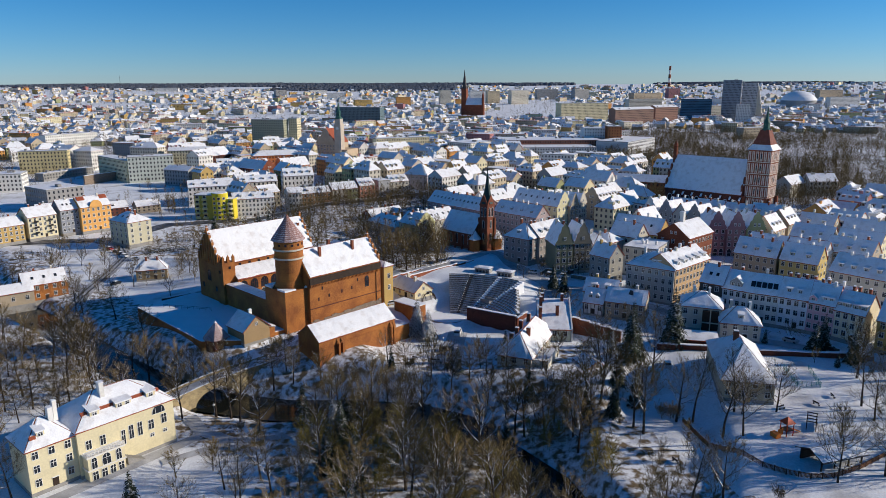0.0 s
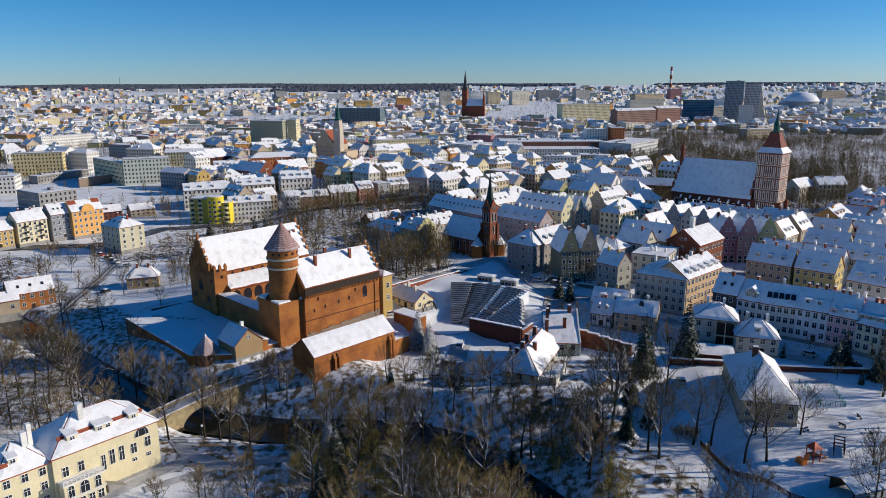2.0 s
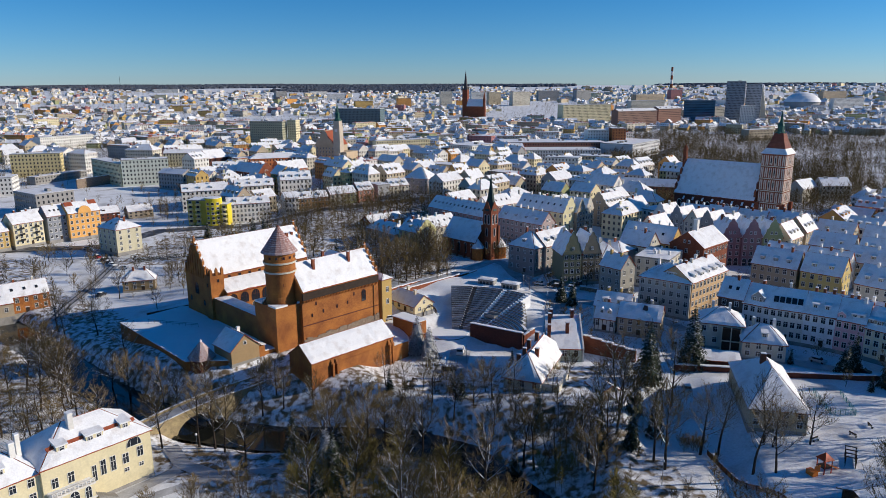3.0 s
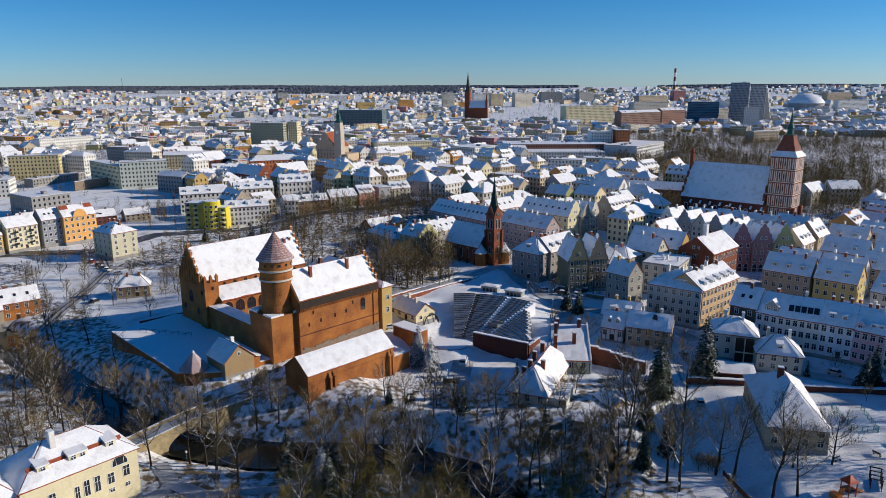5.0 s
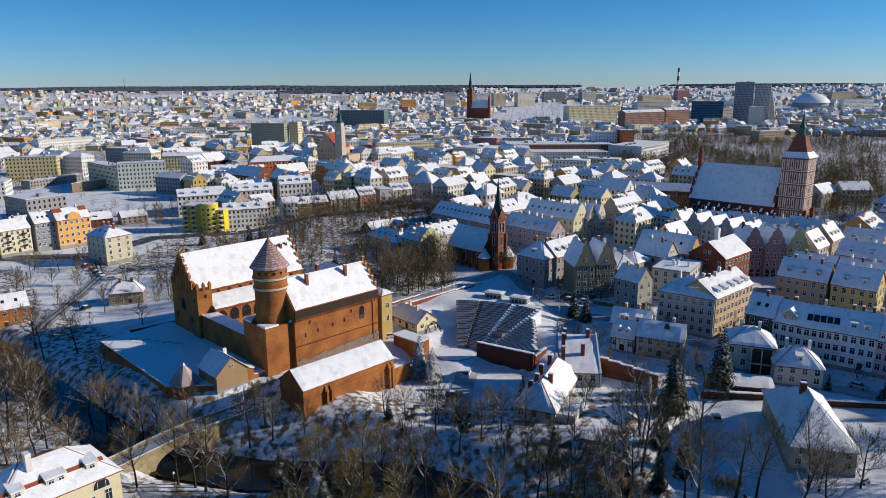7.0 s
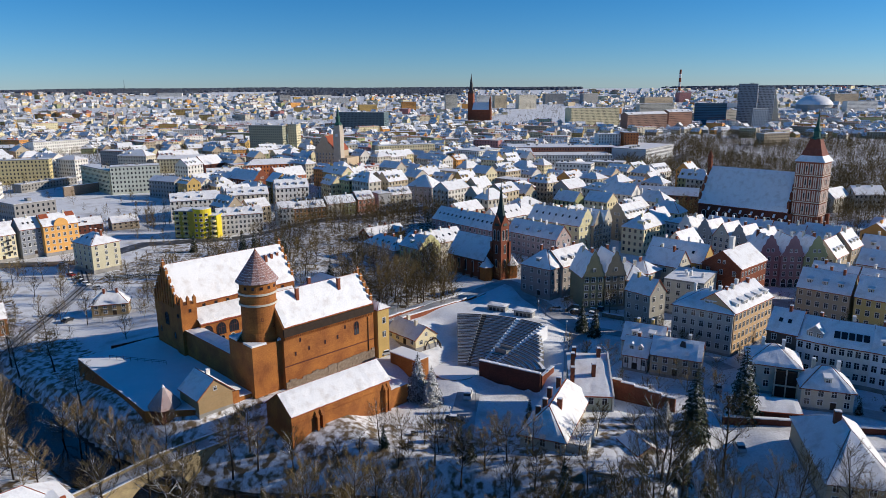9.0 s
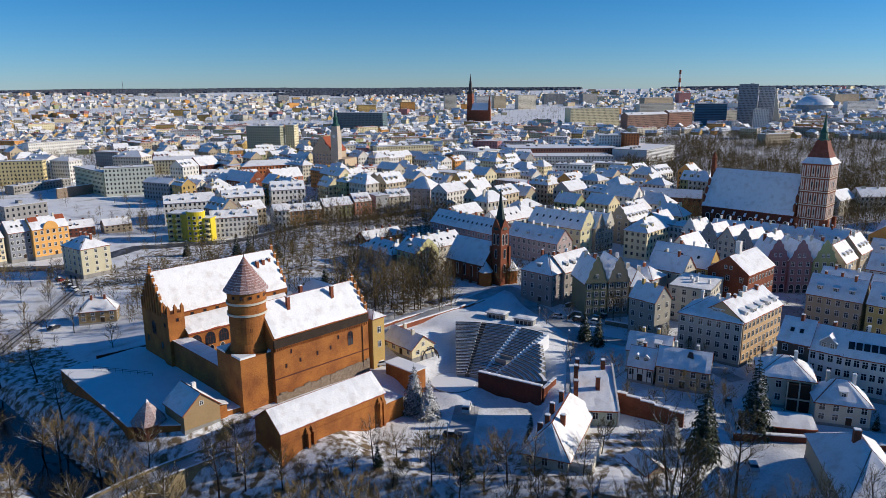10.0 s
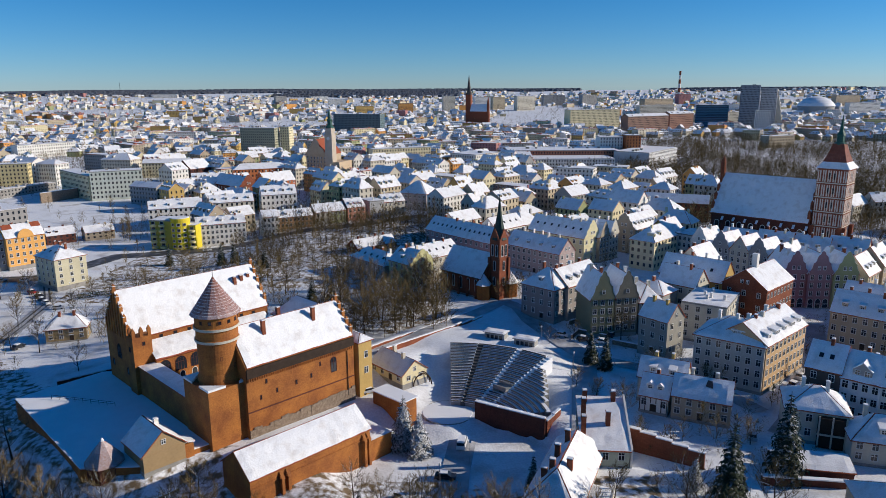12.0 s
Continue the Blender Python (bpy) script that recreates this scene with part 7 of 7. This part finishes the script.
for k in range(16000):
    y = rng.uniform(3250, 4850)
    x = rng.uniform(-0.72, 0.72) * y
    n = noise.noise((x * 0.0014, y * 0.0014, 2)) + (0.7 if x < 0 else -0.1) + smooth(3300, 4300, y) * 0.7 - 0.35
    if n < 0.25:
        continue
    z, R, H = height(x, y), rng.uniform(11, 20), rng.uniform(8, 13)
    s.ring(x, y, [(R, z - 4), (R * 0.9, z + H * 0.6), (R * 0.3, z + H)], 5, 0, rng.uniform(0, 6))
tagged(new("far_woods", s.mesh("far_woods", HAZED_FOREST)), "dark woods along the skyline, blued by painted haze", "woods", kind="stuff")

# ---- trees ----
def clear_of_houses(x, y, gap=2.0):
    for cx, cy, rot, L, D in FOOT:
        dx, dy = x - cx, y - cy
        if abs(dx) > 45 or abs(dy) > 45:
            continue
        c, s_ = math.cos(radians(rot)), math.sin(radians(rot))
        if abs(dx * c + dy * s_) < L / 2 + gap and abs(dy * c - dx * s_) < D / 2 + gap:
            return False
    return True


def grow_tree(seed, tall, wide, limbs=16, twigs=4, bole=0.3, lift=0.9):
    """Bare broad-leaved tree: a bole, curved limbs, branches and fine twigs. Returns the wood and the twigs."""
    rng = random.Random(seed)
    wood, twig = Shape(), Shape()

    def turned(d, amount, up=0.0):
        return (d + Vector((rng.uniform(-1, 1), rng.uniform(-1, 1), rng.uniform(-1, 1))) * amount + Vector((0, 0, up))).normalized()

    def spray(p, d, n, size):
        for _ in range(n):
            e = turned(d, 0.75, 0.2)
            q = p + e * size * rng.uniform(0.6, 1.3)
            w = e.orthogonal().normalized() * 0.026
            twig.face([p - w, p + w, q])
            b = p.lerp(q, 0.5)
            f = turned(e, 0.8, 0.1)
            w = f.orthogonal().normalized() * 0.02
            twig.face([b - w, b + w, b + f * size * rng.uniform(0.4, 0.8)])

    def path(p, d, length, r0, r1, n, bend, up, sides):
        pts = [(p, d, r0)]
        for k in range(n):
            q = p + d * (length / n)
            ra, rb = lerp(r0, r1, k / n), lerp(r0, r1, (k + 1) / n)
            wood.tube(p, q, ra, rb, sides)
            p, d = q, turned(d, bend, up)
            pts.append((p, d, rb))
        return pts

    r0 = tall * 0.019
    stem = path(Vector((0, 0, -0.4)), turned(Vector((0, 0, 1)), 0.05), tall * 0.92, r0, 0.03, 8, 0.09, 0.10, 6)
    for k in range(limbs):
        t = bole + (0.94 - bole) * (k + rng.random()) / limbs
        i = min(7, int(t * 8))
        p, d, r = stem[i]
        p = p.lerp(stem[i + 1][0], t * 8 - i)
        a = k * 2.4 + rng.uniform(-0.5, 0.5)
        out = Vector((math.cos(a), math.sin(a), lift * rng.uniform(0.6, 1.3))).normalized()
        length = tall * wide * (0.34 * (1 - t) + 0.14) * rng.uniform(0.8, 1.2)
        limb = path(p, out, length, r * 0.55, 0.022, 4, 0.16, 0.14, 4)
        for q, e, rr in limb[1:]:
            for _ in range(2):
                sub = path(q, turned(e, 0.7, 0.25), length * rng.uniform(0.28, 0.45), max(0.02, rr * 0.5), 0.012, 2, 0.2, 0.1, 3)
                for u, f, _r in sub[1:]:
                    spray(u, f, twigs, length * 0.17 + 0.35)
            spray(q, e, 1, length * 0.2 + 0.4)
    spray(stem[-1][0], Vector((0, 0, 1)), 5, 1.4)
    return wood, twig


def make_tree(seed, tall, wide, label, **kw):
    wood, twig = grow_tree(seed, tall, wide, **kw)
    top = max(v[2] for v in wood.v)
    k = tall / top
    for sh in (wood, twig):
        sh.v = [(a * k, b * k, c * k) for a, b, c in sh.v]
    ob = thing("tree", 0, -800, height(0, -800), 0, label, "tree", "bare trees")
    part("trunk", wood, BARK, ob)
    part("crown", twig, TWIG, ob, "leafless brown twigs")
    return ob


def make_fir(seed, tall, label, mat=None, wide=0.21):
    rng = random.Random(seed)
    wood, leaf = Shape(), Shape()
    wood.tube((0, 0, -0.3), (0, 0, tall), tall * 0.016, 0.03, 6)
    tiers = int(tall * 1.7)
    for k in range(tiers):
        t = k / tiers
        z = tall * (0.08 + 0.90 * t)
        R = tall * wide * (1 - t) ** 0.85 + 0.25
        n = int(7 + 6 * (1 - t))
        for i in range(n):
            a = 6.283 * (i + rng.uniform(-0.4, 0.4)) / n + k * 1.3
            r = R * rng.uniform(0.72, 1.1)
            d = Vector((math.cos(a), math.sin(a), 0))
            sd_ = Vector((-d.y, d.x, 0))
            z0 = z + rng.uniform(-0.15, 0.15)
            p0, p1, p2 = Vector((0, 0, z0)), d * r * 0.55 + Vector((0, 0, z0 - r * 0.10)), d * r + Vector((0, 0, z0 - r * 0.32))
            w = r * 0.26
            leaf.face([p0, p1 - sd_ * w + Vector((0, 0, -0.12)), p2, p1])
            leaf.face([p0, p1, p2, p1 + sd_ * w + Vector((0, 0, -0.12))])
            for q in (0.35, 0.6, 0.85):
                c = d * r * q + Vector((0, 0, z0 - r * 0.3 * q))
                for sg in (-1, 1):
                    tip = c + (d * 0.5 + sd_ * sg) * w * rng.uniform(0.8, 1.4) + Vector((0, 0, -0.25 * r * rng.uniform(0.5, 1.2)))
                    leaf.face([c, c + d * w * 0.5, tip])
    ob = thing("fir_tree", 0, -800, height(0, -800), 0, label, "tree", "conifers")
    part("trunk", wood, BARK, ob)
    part("crown", leaf, mat or NEEDLE, ob, "dark needles dusted with snow")
    return ob


TREES = [make_tree(1, 16, 1.2, "tall leafless tree with a broad brown crown"),
         make_tree(2, 14, 1.25, "wide leafless tree with dark forked limbs", bole=0.22, lift=0.7),
         make_tree(3, 18, 0.95, "slender leafless tree with a high narrow crown", bole=0.38, limbs=14, lift=0.9),
         make_tree(4, 11, 1.1, "young leafless tree with thin brown twigs", bole=0.2, limbs=13, lift=1.0),
         make_tree(5, 17, 1.05, "leafless tree with upright dark limbs", bole=0.3, limbs=15, lift=1.0)]
BUSH = make_tree(8, 4.5, 2.2, "bare brown shrub poking out of the snow", bole=0.02, limbs=16, lift=1.2)
BUSH.name = "shrub"
BUSH["category"], BUSH["group"] = "shrub", "shrubs"
FIRS = [make_fir(11, 13, "dark fir tree dusted with snow"), make_fir(12, 9, "young fir tree with snow on its branches"), make_fir(13, 11, "snow-laden fir tree with white branches", SNOWY, 0.31)]
used = set()
RT = random.Random(77)


def put(ob, x, y, scale=1.0, sink=0.0):
    m = pose(x, y, height(x, y) - sink, RT.uniform(-3, 3), RT.uniform(-3, 3), RT.uniform(0, 360))
    m = m @ Matrix.Diagonal((scale, scale, scale * RT.uniform(0.9, 1.12), 1))
    if ob.name not in used:
        used.add(ob.name)
        ob.matrix_basis = m
        return ob
    made = copy_thing(ob, Matrix())
    made.matrix_basis = m
    return made


SPOTS = []


def grove(x0, x1, y0, y1, n, kinds, lo=0.75, hi=1.15, gap=4.0, inside=None, wet=False):
    """Trees strewn over a stretch of ground, clear of houses, water and one another."""
    done = tries = 0
    while done < n and tries < n * 30:
        tries += 1
        x, y = RT.uniform(x0, x1), RT.uniform(y0, y1)
        if inside and not inside(x, y):
            continue
        if not clear_of_houses(x, y, 2.5) or river_distance(x, y) < 7.5:
            continue
        if any((x - a) ** 2 + (y - b) ** 2 < gap * gap for a, b in SPOTS):
            continue
        SPOTS.append((x, y))
        put(RT.choice(kinds), x, y, RT.uniform(lo, hi))
        done += 1


T0, T1, T2, T3, T4 = TREES
not_castle = lambda x, y: not (blob(x, y, -66, 226, 45, 38, 46.7, 0.01) > 0.5) and not (-80 < x < -52 and 160 < y < 189)
yard_clear = lambda x, y: not (-22 < x < 26 and 178 < y < 262) and not_castle(x, y)
# wooded river banks in front
open_view = lambda x, y: yard_clear(x, y) and not (-46 < x < -8 and 163 < y < 200) and not (-66 < x < -33 and 138 < y < 161) and math.hypot(x + 21.8, y - 128) > 5.5 and math.hypot(x + 28, y - 146) > 5
grove(-32, 24, 104, 136, 20, [T0, T1, T2, T4, T4], 0.85, 1.15, 4.6, open_view)
grove(-34, 24, 136, 158, 14, [T0, T1, T2, T4, T4], 0.75, 1.1, 4.6, open_view)
grove(-46, 30, 156, 182, 18, [T0, T1, T3, T3], 0.6, 0.9, 4.5, open_view)
grove(-38, -4, 163, 184, 12, [T3, T1, T3], 0.5, 0.7, 4.2, lambda x, y: not_castle(x, y) and y < 176 + 0.25 * (x + 38))
grove(24, 53, 104, 178, 16, [T2, T4, T2, T0], 0.85, 1.1, 3.3, lambda x, y: abs(x - (36 + (y - 120) * 0.4)) > 3.2)
put(T1, -91.5, 124.5, 0.85)
put(T2, 58.5, 139.5, 0.95)
put(T0, 62.0, 137.5, 0.9)
put(T2, 55.5, 150, 0.9)
grove(92, 138, 106, 172, 26, [T0, T1, T2, T4], 0.8, 1.1, 5)
put(T0, 88, 122, 0.85)
grove(-62, -34, 106, 140, 9, [T3, T3, T4], 0.6, 0.9, 5)
for x, y, k, sc in ((72.5, 119.0, 1, 0.95), (83.0, 121.5, 0, 0.9), (90.5, 133.0, 1, 0.9), (81.0, 133.5, 3, 0.9), (95.0, 127.0, 4, 0.95)):
    SPOTS.append((x, y))
    put(TREES[k], x, y, sc)
# river bank below the castle and the park beyond the villa
for x, y, k, sc in ((-101.8, 179.5, 4, 1.0), (-104.5, 182.5, 0, 1.05), (-107.2, 185.4, 4, 1.0), (-110, 188.4, 0, 1.0), (-113, 191.6, 4, 1.05), (-103, 168, 0, 0.85), (-98, 175, 1, 0.9),
                    (-69.6, 159.4, 0, 0.9), (-61.5, 161.0, 2, 0.95), (-57.2, 159.6, 0, 1.05), (-54.5, 158.2, 4, 1.05), (-48.1, 153, 1, 1.0), (-47.8, 180, 1, 0.85), (-50.4, 175.6, 2, 0.8), (-45, 176, 0, 0.7),
                    (-97, 201.5, 0, 0.8), (-80, 185.5, 1, 0.85), (-75, 181.5, 0, 0.8), (-67, 180.8, 0, 0.75), (-118, 226, 0, 0.9),
                    (16.2, 151.7, 1, 1.15), (74.1, 148.6, 1, 0.95), (64.3, 148.5, 2, 0.85), (65.6, 147.2, 0, 0.8), (51.7, 150.1, 4, 1.0), (-99, 195, 4, 0.9), (-91, 189, 0, 0.9), (-130, 228, 1, 1.0), (-136, 234, 0, 1.0), (-120, 190, 0, 1.1), (-109, 178, 4, 1.1), (-96, 168, 0, 1.0), (-116, 196, 0, 1.0), (-120, 201, 4, 1.0), (-125, 206, 0, 1.0)):
    SPOTS.append((x, y))
    put(TREES[k], x, y, sc)
grove(-150, -74, 168, 214, 18, [T0, T1, T2, T4], 0.7, 1.0, 5.0, not_castle)
grove(-150, -90, 150, 172, 14, [T0, T1, T4], 0.7, 1.0, 6, not_castle)
grove(-78, -48, 166, 186, 7, [T0, T2, T3], 0.6, 0.85, 5, not_castle)
grove(-120, -98, 112, 150, 6, [T0, T1], 0.7, 1.0, 7)
# park beside the castle
grove(-200, -108, 235, 345, 30, [T0, T1, T3, T3], 0.55, 0.85, 8, not_castle)
grove(-120, -60, 300, 400, 24, [T0, T1, T3], 0.55, 0.85, 6, not_castle)
grove(-45, -6, 266, 318, 18, [T0, T1, T4], 0.8, 1.1, 4.6)
grove(18, 60, 205, 282, 8, [T3, T0], 0.5, 0.7, 8, lambda x, y: not (-4 < x < 27 and 205 < y < 258))
grove(-230, -160, 220, 330, 8, [T0, T1, T3], 0.55, 0.8, 10)
grove(40, 130, 176, 260, 8, [T3, T3], 0.4, 0.6, 9)


def wood_lot(name, x0, x1, y0, y1, n, label, lo=8, hi=14, inside=None, mat=None, sprays=90, slim=1.0):
    """A joined stand of trees too many to count."""
    rng = random.Random(int(x0 + y0) + n)
    s = Shape()
    k = tries = 0
    while k < n and tries < n * 20:
        tries += 1
        x, y = rng.uniform(x0, x1), rng.uniform(y0, y1)
        if not clear_of_houses(x, y, 2.5) or river_distance(x, y) < 7 or (inside and not inside(x, y)):
            continue
        k += 1
        z, H = height(x, y), rng.uniform(lo, hi)
        clump(s, x, y, z, H * rng.uniform(0.26, 0.36) * slim, H, rng, sprays if H > 7 else int(sprays * 0.6))
    tagged(new(name, s.mesh(name, mat or TWIG)), label, "trees", kind="stuff")


wood_lot("river_thicket", -36, 26, 106, 178, 44, "young bare saplings along the river bank", 4, 8, open_view)
wood_lot("slope_thicket", 24, 52, 110, 170, 16, "young bare saplings on the slope", 4, 8, lambda x, y: abs(x - (36 + (y - 120) * 0.4)) > 3)
wood_lot("bank_thicket", -150, -66, 160, 212, 45, "young bare saplings below the castle", 4, 8, not_castle)
for wx, wy, wr, wn in ((-29.6, 140.7, 7, 16), (-12.2, 143.3, 8, 24), (-18, 150, 7, 14), (-2, 152, 6, 10), (11.7, 131, 7, 14), (-4, 118, 8, 12), (20, 148, 5, 8), (-20, 130, 9, 14), (3, 140, 8, 10), (8, 118, 8, 10), (26, 128, 6, 8)):
    wood_lot("willow_thicket", wx - wr, wx + wr, wy - wr, wy + wr, wn, "olive-brown willow thicket by the river", 5, 9, None, WILLOW, 150, 1.1)
wood_lot("town_shrubs", 28, 130, 196, 330, 240, "low bare shrubs in snowy gardens", 1.2, 2.8, lambda x, y: abs(x - 31) > 5 or y > 262, None, 60, 2.2)
wood_lot("church_park", -48, -4, 264, 320, 95, "dense bare trees between castle and church", 8, 14)
wood_lot("church_park", -2, 30, 296, 312, 8, "bare trees beside the church", 7, 11)
wood_lot("castle_park", -205, -104, 236, 345, 60, "small bare trees in the park", 4, 8, not_castle)
wood_lot("castle_park", -118, -50, 262, 345, 75, "bare trees behind the castle", 6, 11, not_castle)
wood_lot("street_trees", -160, -20, 330, 470, 110, "bare trees along the street", 5, 9)
wood_lot("town_trees", 20, 130, 200, 420, 70, "small bare garden trees between the houses", 4, 8, lambda x, y: not (-4 < x < 30 and 200 < y < 262) and abs(x - 33) > 4)
wood_lot("valley_thicket", -95, -12, 345, 452, 330, "dense bare thicket along the valley", 4, 9)
wood_lot("cathedral_park", 135, 330, 430, 640, 230, "bare park trees behind the cathedral", 9, 15)
wood_lot("cathedral_park", 176, 310, 300, 430, 110, "bare trees beside the cathedral", 8, 13)
wood_lot("hillside_trees", -300, -150, 372, 540, 46, "bare trees on the snowy slope", 6, 11)
for k in range(44):
    x, y = RT.uniform(-60, 60), RT.uniform(108, 185)
    if yard_clear(x, y) and clear_of_houses(x, y, 1) and river_distance(x, y) > 7:
        put(BUSH, x, y, RT.uniform(0.5, 1.0))
for x, y, k, sc in ((-65.8, 122.5, 1, 0.9), (-28.5, 134, 0, 0.9), (-29, 150, 2, 1.1), (-26.5, 144, 0, 1.0), (36, 247, 0, 0.85), (39, 243, 0, 0.75),
                    (-9.0, 203.5, 2, 1.0), (-12.4, 206, 2, 1.1), (-18, 178, 1, 0.6), (14, 188, 1, 0.9), (17, 190, 1, 0.95), (12, 152, 0, 0.55),
                    (50.5, 182.5, 0, 0.8), (63, 190.3, 0, 1.45), (44, 186, 2, 0.6), (41, 165, 0, 0.85), (44, 158, 0, 0.8), (36.8, 150.6, 0, 0.75), (30.8, 151.3, 0, 0.7), (18.4, 163, 0, 0.75), (0, 173, 1, 0.95), (-26.7, 154.1, 0, 0.85), (47.9, 180.0, 0, 1.3), (104, 187, 0, 0.9), (121, 184, 0, 0.9), (100.2, 184.5, 0, 0.85), (101.9, 174.8, 1, 0.45), (107.2, 177.5, 0, 0.8), (89.9, 191.8, 1, 0.5), (-21.8, 128.4, 0, 1.15), (-38, 156, 0, 0.9), (-2, 180, 1, 0.8), (110, 178, 1, 0.6),
                    (-108, 371, 0, 0.9), (-102, 372, 0, 0.85), (-135, 378, 0, 0.8), (-83, 352, 0, 0.8), (-52, 300, 0, 0.8), (-46, 304, 0, 0.75), (150, 243, 0, 0.9)):
    put(FIRS[k], x, y, sc)
